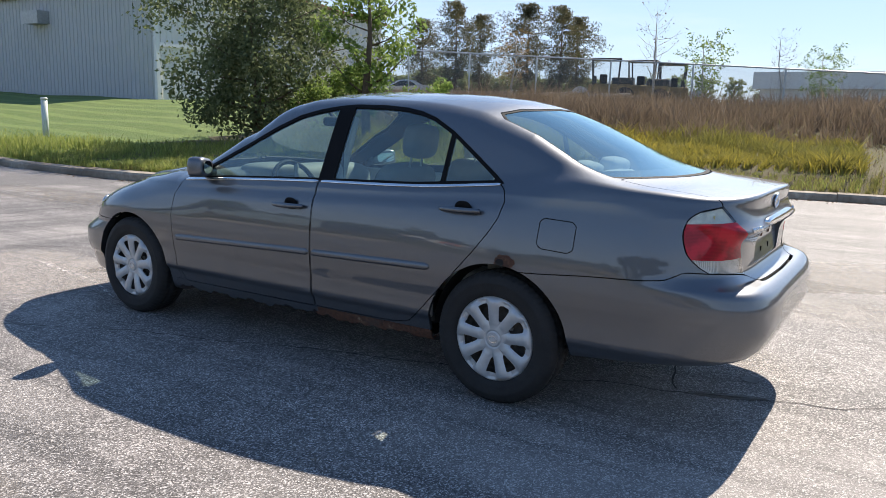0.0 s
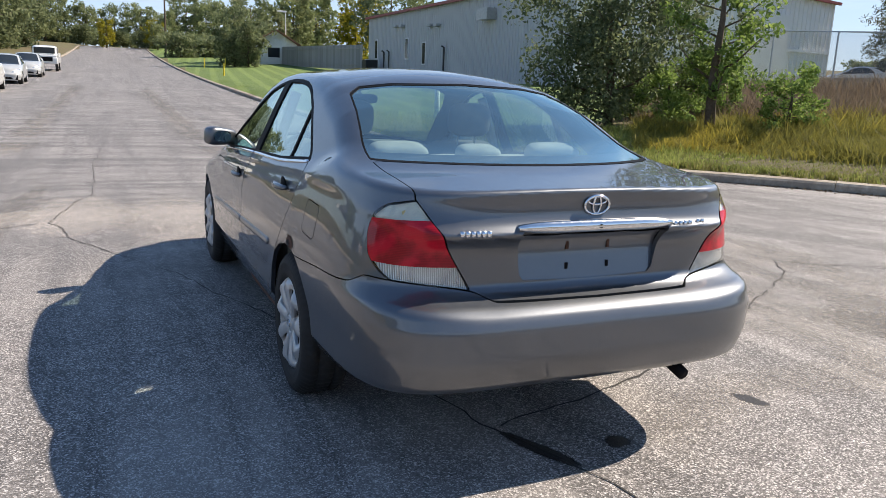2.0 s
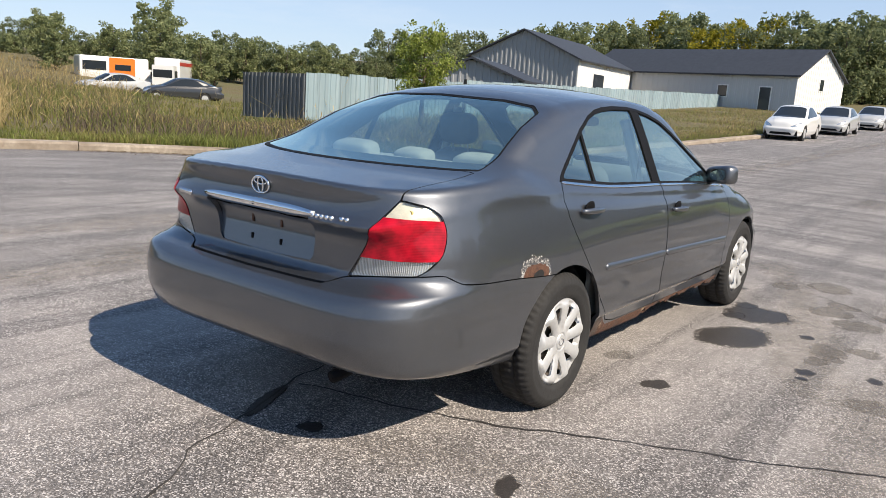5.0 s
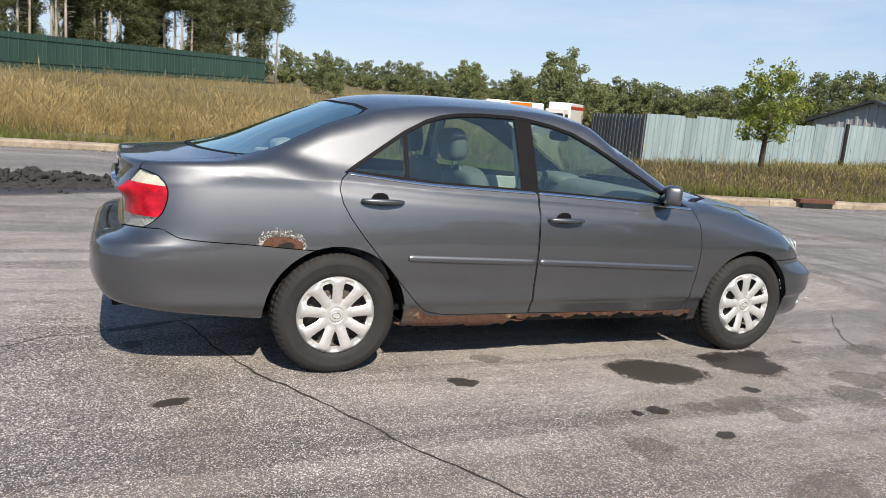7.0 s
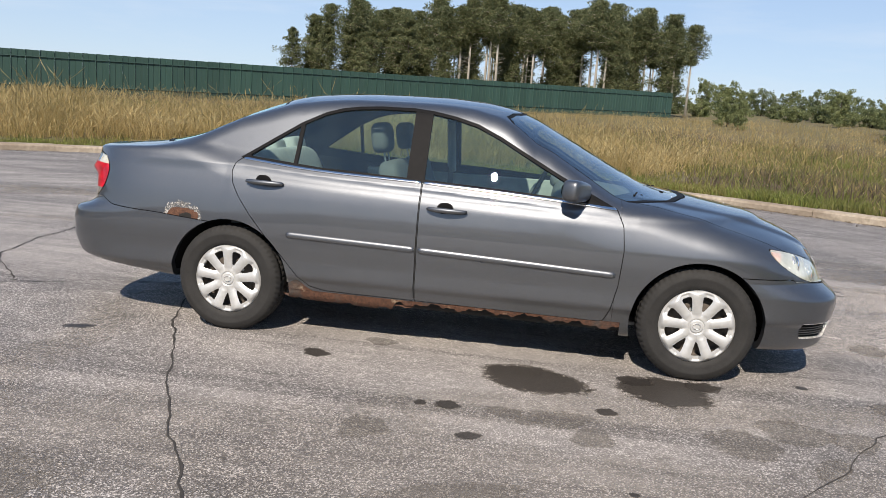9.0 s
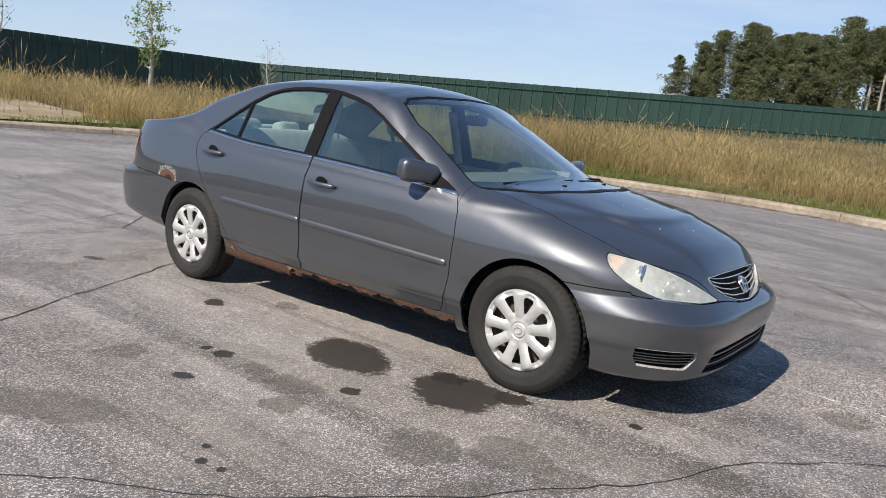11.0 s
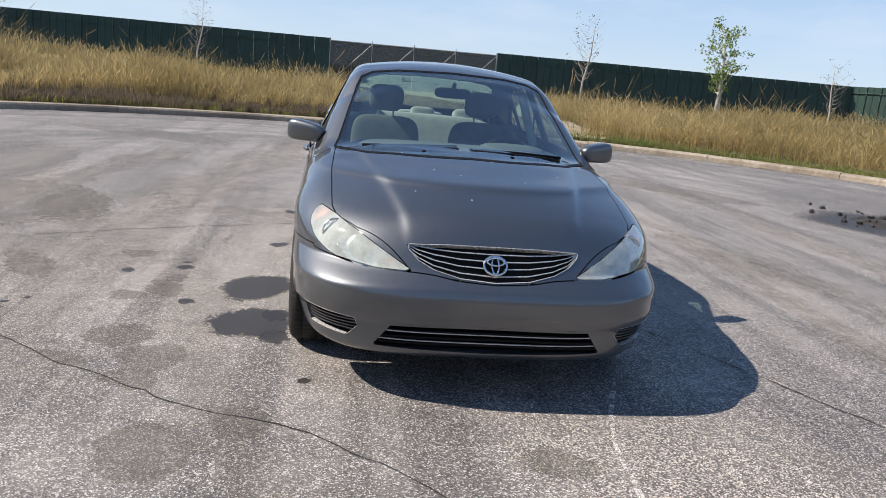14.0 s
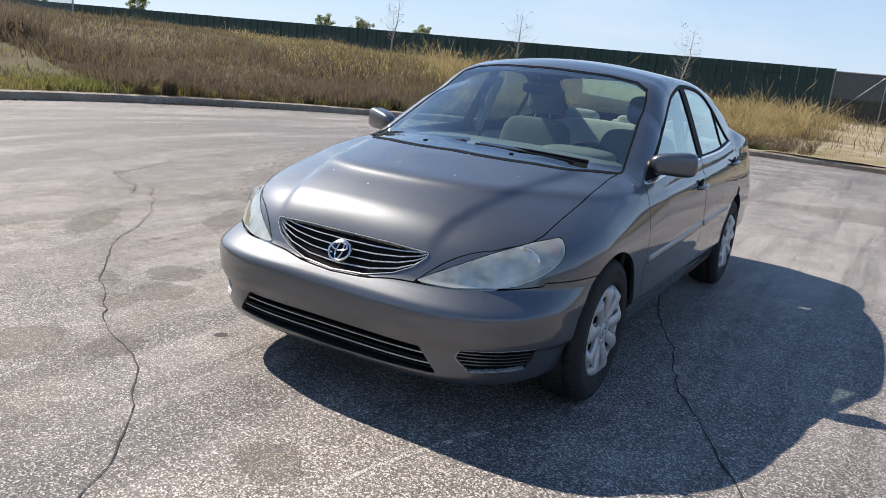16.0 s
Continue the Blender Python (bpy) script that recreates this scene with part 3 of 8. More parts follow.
grass("verge_cover", "withered brown weeds on the verge", BROWN, VERGE_SPOTS[54000:66000], 0.34, 0.010, 36)
grass("verge_cover", "low weedy green cover on the verge", LUSH, VERGE_SPOTS[66000:], 0.17, 0.014, 28)
grass("weed_stalks", "brown withered weeds on a low bank", BROWN,
      scatter(95000, 3, lambda x, y, r: wild(x, y) & (bulb_angle(x, y) < -2) & (bulb_angle(x, y) > -178) & ((off_road(x, y) > 6.8) | (bulb_angle(x, y) < -100)), 0.6), 0.42, 0.009, 13)
grass("goldenrod", "yellow flowering weeds behind the kerb", GOLD,
      scatter(62000, 5, lambda x, y, r: wild(x, y) & (bulb_angle(x, y) < -38) & (bulb_angle(x, y) > -84) & (off_road(x, y) > 1.8 + r) & (off_road(x, y) < 5.2 + 2.5 * r), 0.3), 0.52, 0.012, 14, 0.5)
grass("withered_weeds", "dull brown waist-high withered weeds before the yard fence", BROWN,
      scatter(60000, 51, lambda x, y, r: wild(x, y) & (bulb_angle(x, y) < -38) & (bulb_angle(x, y) > -104) & (off_road(x, y) > 5.5 + 2 * r) & (off_road(x, y) < 24), 0.6), 0.85, 0.010, 52)
grass("verge_weeds", "rank green grass under the bushes", LUSH,
      scatter(30000, 6, lambda x, y, r: (x > 6) & (x < 21) & (y < -4) & (off_road(x, y) < 1.5 + 2.2 * r + np.clip(15 - x, 0, 9) * 0.5), 0.4), 0.30, 0.009, 15)


def kerb_litter():
    """Dead leaves, grit and bits of straw lying along the foot of the kerb."""
    rng = np.random.default_rng(61)
    edge = kerb_line()
    d = np.gradient(edge, axis=0)
    d /= np.linalg.norm(d, axis=1)[:, None]
    mid = np.stack([np.clip(edge[:, 0], -6, 165), road_mid(np.clip(edge[:, 0], -6, 165))], -1)
    near = np.where(edge[:, 0] < 40)[0]
    k = rng.choice(near, 9000)
    inward = mid[k] - edge[k]
    inward /= np.linalg.norm(inward, axis=1)[:, None]
    p = edge[k] + d[k] * rng.uniform(-1, 1, (len(k), 1)) + inward * (0.02 + rng.exponential(0.10, (len(k), 1)))
    keep = (np.sin(p[:, 0] * 1.1) * np.sin(p[:, 1] * 0.9 + 1.0) + rng.normal(0, 0.4, len(p)) > -0.1) & (off_road(p[:, 0], p[:, 1]) < -0.01)
    p = p[keep]
    n = len(p)
    a, s = rng.uniform(0, 6.28, n), rng.uniform(0.006, 0.028, n)
    u, w = np.stack([np.cos(a), np.sin(a)], -1) * s[:, None], np.stack([-np.sin(a), np.cos(a)], -1) * (s * rng.uniform(0.2, 0.7, n))[:, None]
    z = road_height(p[:, 0])
    rows = []
    for q, dz in ((p - u, 0.004), (p + w, 0.004), (p + u, 0.004), (p - w, 0.02)):
        rows.append(np.column_stack([q, z + dz * rng.uniform(0.6, 1.6, n)]))
    v = np.stack(rows, 1).reshape(-1, 3)
    tagged(new("kerb_litter", mesh_np("kerb_litter", v, np.arange(n * 4).reshape(n, 4), [BROWN])), "dead leaves and straw along the kerb", "litter", kind="stuff")


kerb_litter()


# ---------- the car: its skin ----------
def car_paint(name="grey_car_paint", coat=(0.012, 0.045)):
    n = Nodes(name)
    fl = n.add("ShaderNodeTexVoronoi", Scale=1400.0)
    n.link(n.coords(), fl.inputs["Vector"])
    col = n.ramp(fl.outputs["Color"], [(0.1, (0.087, 0.094, 0.106)), (0.9, (0.150, 0.160, 0.177))])
    dust = n.ramp(n.noise(3.5, 6, 0.65), [(0.42, 0.0), (0.8, 0.12)])
    col = n.mix(dust, col, (0.16, 0.157, 0.15))
    n.set(Base_Color=col, Metallic=0.9, Roughness=n.ramp(n.noise(30, 5, 0.7), [(0.3, 0.43), (0.75, 0.49)]), Coat_Weight=1.0, Coat_IOR=1.6,
          Coat_Roughness=n.ramp(n.noise(6, 5, 0.7), [(0.35, coat[0]), (0.8, coat[1])]))
    n.bump(n.noise(2.2, 3, 0.5), 0.05, 0.02)
    return n.m


def rust_material():
    n = Nodes("rusted_sill")
    a, b = n.noise(9, 6, 0.7), n.noise(55, 5, 0.75)
    col = n.ramp(b, [(0.3, (0.032, 0.016, 0.011)), (0.55, (0.105, 0.046, 0.026)), (0.85, (0.19, 0.105, 0.065))])
    col = n.mix(n.ramp(a, [(0.58, 0.0), (0.68, 0.9)]), col, (0.33, 0.25, 0.17))
    col = n.mix(n.ramp(n.noise(5, 4), [(0.55, 0.0), (0.66, 0.8)]), col, (0.06, 0.055, 0.05))
    n.set(Base_Color=col, Roughness=0.85)
    n.bump(n.mix(0.5, a, b), 0.9, 0.012)
    return n.m


def flake_material():
    """Paint that lifts in pale flakes round a rust hole."""
    n = Nodes("flaking_paint")
    v = n.add("ShaderNodeTexVoronoi", Scale=170.0)
    n.link(n.coords(), v.inputs["Vector"])
    col = n.ramp(v.outputs["Color"], [(0.25, (0.10, 0.098, 0.095)), (0.5, (0.22, 0.215, 0.21)), (0.75, (0.50, 0.49, 0.47))])
    n.set(Base_Color=col, Roughness=0.6, Alpha=n.ramp(n.noise(60, 4, 0.7), [(0.42, 0.0), (0.52, 1.0)]))
    n.bump(v.outputs["Distance"], 0.9, 0.006)
    return n.m


PAINT = car_paint()
WORN_PAINT = car_paint("worn_grey_car_paint", (0.22, 0.30))
RUST = rust_material()
FLAKES = flake_material()
BLACK = plain("black_trim", (0.010, 0.010, 0.011), 0.55, 0, 0.2, 8)
BLACK.node_tree.nodes["Principled BSDF"].inputs["Specular IOR Level"].default_value = 0.06
RUBBER = plain("tyre_rubber", (0.016, 0.0155, 0.015), 0.8, 0, 0.3, 10, 0.25, 90)
CHROME = plain("chrome", (0.78, 0.79, 0.80), 0.14, 1.0, 0.06, 6)
SILVER = plain("silver_wheel_cover", (0.50, 0.505, 0.50), 0.40, 0.35, 0.12, 14, coat=0.2)
UNDER = plain("underbody", (0.009, 0.0085, 0.008), 0.9, 0, 0.4, 6, 0.4, 40)


def red_lens():
    """Moulded red plastic: fine ribs under a smooth face, a darker field round the bulb."""
    n = Nodes("red_lens")
    w = n.add("ShaderNodeTexWave", Scale=55.0, Distortion=0.4)
    w.bands_direction = "Z"
    n.link(n.coords(), w.inputs["Vector"])
    col = n.mix(n.ramp(n.noise(16, 3, 0.5), [(0.4, 0.0), (0.6, 1.0)]), (0.24, 0.002, 0.010), (0.50, 0.004, 0.020))
    n.set(Base_Color=n.mix(n.math("MULTIPLY", w.outputs["Fac"], 0.2), col, (0.60, 0.012, 0.028)), Roughness=0.4, Coat_Weight=0.5, Coat_Roughness=0.02)
    n.b.inputs["Specular IOR Level"].default_value = 0.15
    n.bump(w.outputs["Fac"], 0.1, 0.003)
    return n.m


def ribbed_reflector():
    n = Nodes("ribbed_reflector")
    w = n.add("ShaderNodeTexWave", Scale=48.0, Distortion=0.2)
    w.bands_direction = "Y"
    n.link(n.coords(), w.inputs["Vector"])
    n.set(Base_Color=n.ramp(w.outputs["Fac"], [(0.2, 0.55), (0.8, 0.82)]), Roughness=0.2, Metallic=0.5)
    n.bump(w.outputs["Fac"], 0.7, 0.004)
    return n.m


RED = red_lens()
INDICATOR = plain("indicator_reflector", (0.70, 0.67, 0.54), 0.35, 0.2, 0.2, 26)
BULB_GLASS = plain("yellow_bulb", (0.60, 0.47, 0.16), 0.3, 0, 0.1, 20)
RIBBED = ribbed_reflector()
AMBER = Nodes("amber_lens").set(Base_Color=(0.72, 0.15, 0.03), Roughness=0.2, Coat_Weight=1.0).m
GLASS = glass_material("window_glass", (0.76, 0.91, 0.87), 0.0, (0.012, 0.03), (0.42, 0.52, 0.50), 0.13, (0.88, 1.0, 0.96))
REAR_GLASS = glass_material("rear_window_glass", (0.80, 0.93, 0.90), 0.0, (0.02, 0.05), (0.44, 0.60, 0.60), 0.18, (0.82, 1.0, 0.96))
SCREEN_GLASS = glass_material("windscreen_glass", (0.74, 0.88, 0.84), 0.0, (0.004, 0.014), (0.42, 0.46, 0.44), 0.05)
DARK_LENS = plain("dark_red_lens", (0.06, 0.008, 0.008), 0.3, 0, 0.1, 10)
SATIN = plain("satin_chrome", (0.62, 0.62, 0.61), 0.28, 0.45, 0.06, 6)
CLEAR = glass_material("lamp_lens", (0.93, 0.95, 0.94), 0.03)
MIRROR = Nodes("mirror_glass").set(Base_Color=(0.55, 0.58, 0.58), Roughness=0.05, Metallic=1.0).m
FABRIC = plain("grey_seat_cloth", (0.46, 0.46, 0.435), 0.95, 0, 0.12, 14, 0.35, 220)
DARK_FABRIC = plain("dark_seat_cloth", (0.13, 0.13, 0.127), 0.95, 0, 0.12, 14, 0.35, 220)
DASH = plain("grey_dashboard", (0.15, 0.155, 0.145), 0.7, 0, 0.12, 10, 0.3, 250)
REFLECTOR = plain("lamp_reflector", (0.66, 0.67, 0.66), 0.24, 0.75, 0.12, 14)

side_z = curve([0.12, 0.18, 0.24, 0.30, 0.345, 0.372, 0.395, 0.45, 0.54, 0.62, 0.72, 0.82, 0.90, 0.97, 1.05, 1.2],
               [0.76, 0.80, 0.832, 0.852, 0.866, 0.884, 0.886, 0.886, 0.892, 0.896, 0.893, 0.884, 0.868, 0.842, 0.795, 0.70])
nose_z = curve([0.12, 0.18, 0.24, 0.34, 0.41, 0.47, 0.505, 0.535, 0.56, 0.60, 0.68, 0.80, 0.95, 1.2],
               [2.10, 2.15, 2.178, 2.188, 2.208, 2.215, 2.205, 2.178, 2.152, 2.128, 2.085, 2.03, 1.96, 1.80])
tail_z = curve([0.12, 0.26, 0.33, 0.40, 0.50, 0.58, 0.63, 0.66, 0.685, 0.72, 0.85, 0.93, 0.99, 1.03, 1.2],
               [2.25, 2.35, 2.44, 2.495, 2.53, 2.53, 2.515, 2.475, 2.40, 2.374, 2.378, 2.384, 2.392, 2.40, 2.41])
deck_x = curve([-2.6, -2.42, -2.3, -2.1, -1.9, -1.7, -1.4, 0.6, 0.95, 1.08, 1.25, 1.5, 1.75, 1.93, 2.05, 2.14, 2.3],
               [1.04, 1.048, 1.058, 1.078, 1.092, 1.10, 1.05, 0.99, 0.992, 0.99, 0.968, 0.925, 0.868, 0.803, 0.742, 0.672, 0.50])
roof_x = curve([-2.3, -2.1, -1.95, -1.8, -1.5, -1.3, -1.15, -1.0, -0.65, -0.25, 0.0, 0.2, 0.35, 0.5, 0.8, 1.1, 1.3],
               [0.90, 1.01, 1.088, 1.158, 1.292, 1.375, 1.422, 1.448, 1.472, 1.478, 1.466, 1.434, 1.386, 1.312, 1.155, 0.998, 0.89])
floor_x = curve([-2.6, -2.3, -1.9, -1.2, -0.9, 0.9, 1.3, 2.0, 2.4], [0.36, 0.335, 0.30, 0.24, 0.215, 0.19, 0.19, 0.19, 0.205])
crease_x = curve([0.8, 1.0, 1.5, 2.0, 2.3], [0.62, 0.60, 0.50, 0.385, 0.33])


def skin(x, y, z):
    """Below nought inside the car's body."""
    y = np.abs(y)
    w = side_z(z) * (1 - 0.010 * np.clip(x / 1.4, -1, 2) ** 2 - 0.038 * np.clip((-1.36 - x) / 1.0, 0, 1.2))
    w = w - (0.008 + 0.062 * np.clip((x - 0.6) / 0.7, 0, 1)) * np.clip((z - 0.69) / 0.25, 0, 1.4) ** 1.3
    back = np.clip((-0.75 - x) / 0.75, 0, 1)
    lean = 0.8985 - 0.30 * 0.09 * np.logaddexp(0, (z - 0.80) / 0.09)
    w = w + back * back * (3 - 2 * back) * np.clip((z - 0.52) / 0.14, 0, 1) * (lean - side_z(z))
    uf = np.clip((x - 1.30) / (nose_z(z) - 1.30), 0, 3)
    corner = np.clip((y - 0.42) / 0.30, 0, 1)
    ur = np.clip((-1.55 - x) / (tail_z(z) + 0.03 * corner * corner * (3 - 2 * corner) * np.exp(-((z - 0.67) / 0.03) ** 2) - 1.55), 0, 3)
    a = y / w
    nr = np.interp(z, [0.6, 0.76, 0.95, 1.05], [6.0, 5.4, 5.2, 4.4])
    nf = np.interp(z, [0.50, 0.58], [3.8, 2.9])
    front = (a ** nf + uf ** nf) ** (1 / nf)
    rear = (a ** nr + ur ** nr) ** (1 / nr)
    side = (np.where(x > 0, front, rear) - 1) * 0.8
    crown = np.interp(x, [-0.4, 1.0, 1.8], [0.03, 0.055, 0.13]) * (y / 0.78) ** 2.4
    ridge = 0.014 * (np.clip((x - 0.9) / 0.3, 0, 1)) * (1 / (1 + np.exp((y - crease_x(x)) / 0.010)))
    deck = z - (deck_x(x) - crown + ridge)
    k = np.interp(x, [-2.4, -2.25, -1.9, -1.4, -0.9, 1.2, 1.8, 2.2], [0.014, 0.02, 0.038, 0.10, 0.10, 0.12, 0.09, 0.06])
    low = smax(side, deck, k)
    low = smax(low, floor_x(x) - z, 0.05)
    wc = 0.806 - 0.46 * (z - 1.0) - 0.25 * np.clip(z - 1.2, 0, 1) ** 2 - 0.022 * ((x + 0.25) / 1.0) ** 2
    wc = wc - 2.0 * np.clip(np.interp(x, [-1.3, -0.85, -0.2, 0.47, 0.9], [1.0, 0.97, 0.945, 0.91, 0.87]) - z, 0, 1) ** 1.2
    bend = np.where(x > 0, 0.26 * np.clip(x / 0.4, 0, 1) * (y / 0.7) ** 2, -0.15 * np.clip((-0.7 - x) / 0.5, 0, 1) * (y / 0.65) ** 2)
    top = z - (roof_x(x + bend) - 0.055 * (y / 0.56) ** 2 * np.interp(x, [-1.4, -1.0, 0.1, 0.5], [0.2, 1, 1, 0.15]))
    cab = smax(smax((y - wc) * 0.9, top * 0.85, 0.055), 0.90 - z, 0.03)
    return smin(low, cab, np.interp(x, [-1.9, -1.0, 0.3, 1.0], [0.10, 0.06, 0.03, 0.05]))


def skin_normal(p):
    e = 0.004
    g = np.stack([skin(p[:, 0] + e * a, p[:, 1] + e * b, p[:, 2] + e * c) - skin(p[:, 0] - e * a, p[:, 1] - e * b, p[:, 2] - e * c)
                  for a, b, c in ((1, 0, 0), (0, 1, 0), (0, 0, 1))], -1)
    return g / np.maximum(np.linalg.norm(g, axis=1), 1e-9)[:, None]


def cast(o, d, far=2.2):
    """Where rays from inside leave the skin."""
    lo, hi = np.zeros(len(o)), np.full(len(o), far)
    for _ in range(34):
        m = (lo + hi) / 2
        p = o + d * m[:, None]
        inside = skin(p[:, 0], p[:, 1], p[:, 2]) < 0
        lo, hi = np.where(inside, m, lo), np.where(inside, hi, m)
    return o + d * lo[:, None]


def side_y(x, z):
    """Half the car's width at a place on its side."""
    x, z = np.broadcast_arrays(np.atleast_1d(np.asarray(x, float)), np.atleast_1d(np.asarray(z, float)))
    o = np.stack([x, np.zeros_like(x), z], -1)
    return cast(o, np.tile([0.0, 1.0, 0.0], (len(o), 1)), 1.2)[:, 1]


def end_x(y, z, front):
    y, z = np.broadcast_arrays(np.atleast_1d(np.asarray(y, float)), np.atleast_1d(np.asarray(z, float)))
    o = np.stack([np.full_like(y, 1.2 if front else -1.6), y, z], -1)
    return cast(o, np.tile([1.0 if front else -1.0, 0.0, 0.0], (len(o), 1)), 1.6)[:, 0]


def half_shell(fine=1.0):
    """The left half of the skin as a triangle mesh: places, normals, triangles."""
    ra, fa, mid = int(90 * fine), int(110 * fine), int(250 * fine)
    cx = np.concatenate([np.full(ra, -1.55), np.linspace(-1.55, 1.42, mid), np.full(fa, 1.42)])
    ph = np.concatenate([np.linspace(-90, 0, ra + 1)[:-1], np.zeros(mid), np.linspace(0, 90, fa + 1)[1:]])
    el = np.concatenate([np.linspace(-72, -40, 14)[:-1], np.linspace(-40, 62, int(150 * fine))[:-1], np.linspace(62, 90, int(46 * fine))])
    c, e = np.meshgrid(np.arange(len(cx)), np.radians(el), indexing="ij")
    p = np.radians(ph)[c]
    d = np.stack([np.sin(p) * np.cos(e), np.cos(p) * np.cos(e), np.sin(e)], -1).reshape(-1, 3)
    o = np.stack([cx[c], np.zeros(c.shape), np.full(c.shape, 0.60)], -1).reshape(-1, 3)
    v = cast(o, d)
    v[:, 1] = np.maximum(v[:, 1], 0)
    v[np.abs(v[:, 1]) < 1e-4, 1] = 0
    i = np.arange(len(v)).reshape(c.shape)
    a, b, g, h = i[:-1, :-1].ravel(), i[1:, :-1].ravel(), i[1:, 1:].ravel(), i[:-1, 1:].ravel()
    t = np.concatenate([np.stack([a, g, b], -1), np.stack([a, h, g], -1)])
    ar = np.linalg.norm(np.cross(v[t[:, 1]] - v[t[:, 0]], v[t[:, 2]] - v[t[:, 0]]), axis=1)
    return v, skin_normal(v), t[ar > 1e-9]


def cut(m, f):
    """Splits a mesh along the line where f is nought: the part below it and the part above."""
    v, n, t = m
    if len(t) == 0:
        return m, m
    f = np.where(np.abs(f) < 1e-7, 1e-7, f)
    s = f[t] < 0
    cnt = s.sum(1)
    mixed = t[(cnt == 1) | (cnt == 2)]
    ins, out = [t[cnt == 3]], [t[cnt == 0]]
    if len(mixed):
        sm = f[mixed] < 0
        odd = np.where(sm.sum(1) == 1, np.argmax(sm, 1), np.argmin(sm, 1))
        r = np.arange(len(mixed))
        a, b, c = mixed[r, odd], mixed[r, (odd + 1) % 3], mixed[r, (odd + 2) % 3]
        key = np.concatenate([np.stack([np.minimum(a, b), np.maximum(a, b)], -1), np.stack([np.minimum(a, c), np.maximum(a, c)], -1)])
        u, inv = np.unique(key, axis=0, return_inverse=True)
        inv = inv.ravel()
        w = f[u[:, 0]] / (f[u[:, 0]] - f[u[:, 1]])
        nv = v[u[:, 0]] + (v[u[:, 1]] - v[u[:, 0]]) * w[:, None]
        nn = n[u[:, 0]] + (n[u[:, 1]] - n[u[:, 0]]) * w[:, None]
        nn /= np.maximum(np.linalg.norm(nn, axis=1), 1e-9)[:, None]
        ab, ac = len(v) + inv[:len(mixed)], len(v) + inv[len(mixed):]
        v, n = np.concatenate([v, nv]), np.concatenate([n, nn])
        tip = np.stack([a, ab, ac], -1)
        rest = np.concatenate([np.stack([ab, b, c], -1), np.stack([ab, c, ac], -1)])
        neg = f[a] < 0
        neg2 = np.concatenate([neg, neg])
        ins += [tip[neg], rest[~neg2]]
        out += [tip[~neg], rest[neg2]]
    res = []
    for q in (ins, out):
        q = np.concatenate(q)
        u, inv = np.unique(q, return_inverse=True)
        res.append((v[u], n[u], inv.reshape(-1, 3)))
    return res


def poly_field(px, py, a, b, r=0.0):
    """Signed distance from points (a, b) to a polygon, negative inside; r rounds it."""
    px, py = np.asarray(px, float), np.asarray(py, float)
    d = np.full(len(a), 1e9)
    ins = np.zeros(len(a), bool)
    for i in range(len(px)):
        j = (i + 1) % len(px)
        ex, ey = px[j] - px[i], py[j] - py[i]
        wx, wy = a - px[i], b - py[i]
        t = np.clip((wx * ex + wy * ey) / (ex * ex + ey * ey + 1e-12), 0, 1)
        d = np.minimum(d, np.hypot(wx - ex * t, wy - ey * t))
        c = ((py[i] > b) != (py[j] > b)) & (a < ex * (b - py[i]) / (ey if abs(ey) > 1e-12 else 1e-12) + px[i])
        ins ^= c
    return np.where(ins, -d, d) - r


def borders(t):
    e = np.concatenate([t[:, [0, 1]], t[:, [1, 2]], t[:, [2, 0]]])
    k = np.sort(e, 1)
    _, idx, cnt = np.unique(k, axis=0, return_index=True, return_counts=True)
    return e[idx[cnt == 1]]


def folded(m, depth, shift=0.0, weld=False):
    """Adds to a panel the fold of its edges inwards."""
    v, n, t = m
    if shift:
        v = v + n * shift
    if depth <= 0 or len(t) == 0:
        return v, n, t
    e = borders(t)
    e = e[~((np.abs(v[e[:, 0], 1]) < 1e-3) & (np.abs(v[e[:, 1], 1]) < 1e-3))]
    k = len(e)
    p0, p1, n0, n1 = v[e[:, 0]], v[e[:, 1]], n[e[:, 0]], n[e[:, 1]]
    out = np.cross(p1 - p0, n0)
    out /= np.maximum(np.linalg.norm(out, axis=1), 1e-9)[:, None]
    if weld:
        u, inv = np.unique(e.ravel(), return_inverse=True)
        lo = (inv.reshape(-1, 2) + len(v))
        ft = np.concatenate([np.stack([e[:, 0], lo[:, 0], e[:, 1]], -1), np.stack([e[:, 1], lo[:, 0], lo[:, 1]], -1)])
        return np.concatenate([v, v[u] - n[u] * depth]), np.concatenate([n, n[u]]), np.concatenate([t, ft])
    va = np.concatenate([p0, p1, p0 - n0 * depth, p1 - n1 * depth])
    i = np.arange(k) + len(v)
    ft = np.concatenate([np.stack([i, i + 2 * k, i + k], -1), np.stack([i + k, i + 2 * k, i + 3 * k], -1)])
    return np.concatenate([v, va]), np.concatenate([n, out, out, out, out]), np.concatenate([t, ft])


def flipped(m):
    v, n, t = m
    s = np.array([1.0, -1.0, 1.0])
    return v * s, n * s, t[:, ::-1]


def joined(a, b):
    return np.concatenate([a[0], b[0]]), np.concatenate([a[1], b[1]]), np.concatenate([a[2], b[2] + len(a[0])])


def skin_part(name, m, mat, parent, which="both", depth=0.02, shift=0.0, label=""):
    """A panel of the skin: "both" halves as one, or only "left" or "right"."""
    m = folded(m, depth, shift)
    if which == "both":
        m = joined(m, flipped(m))
    elif which == "right":
        m = flipped(m)
    return part(name, mesh_np(name, m[0], m[2], [mat], True, m[1]), mat, parent, label)


car = tagged(new("sedan_car", None), "dark grey four-door sedan with rusted sills parked on the asphalt", "car")

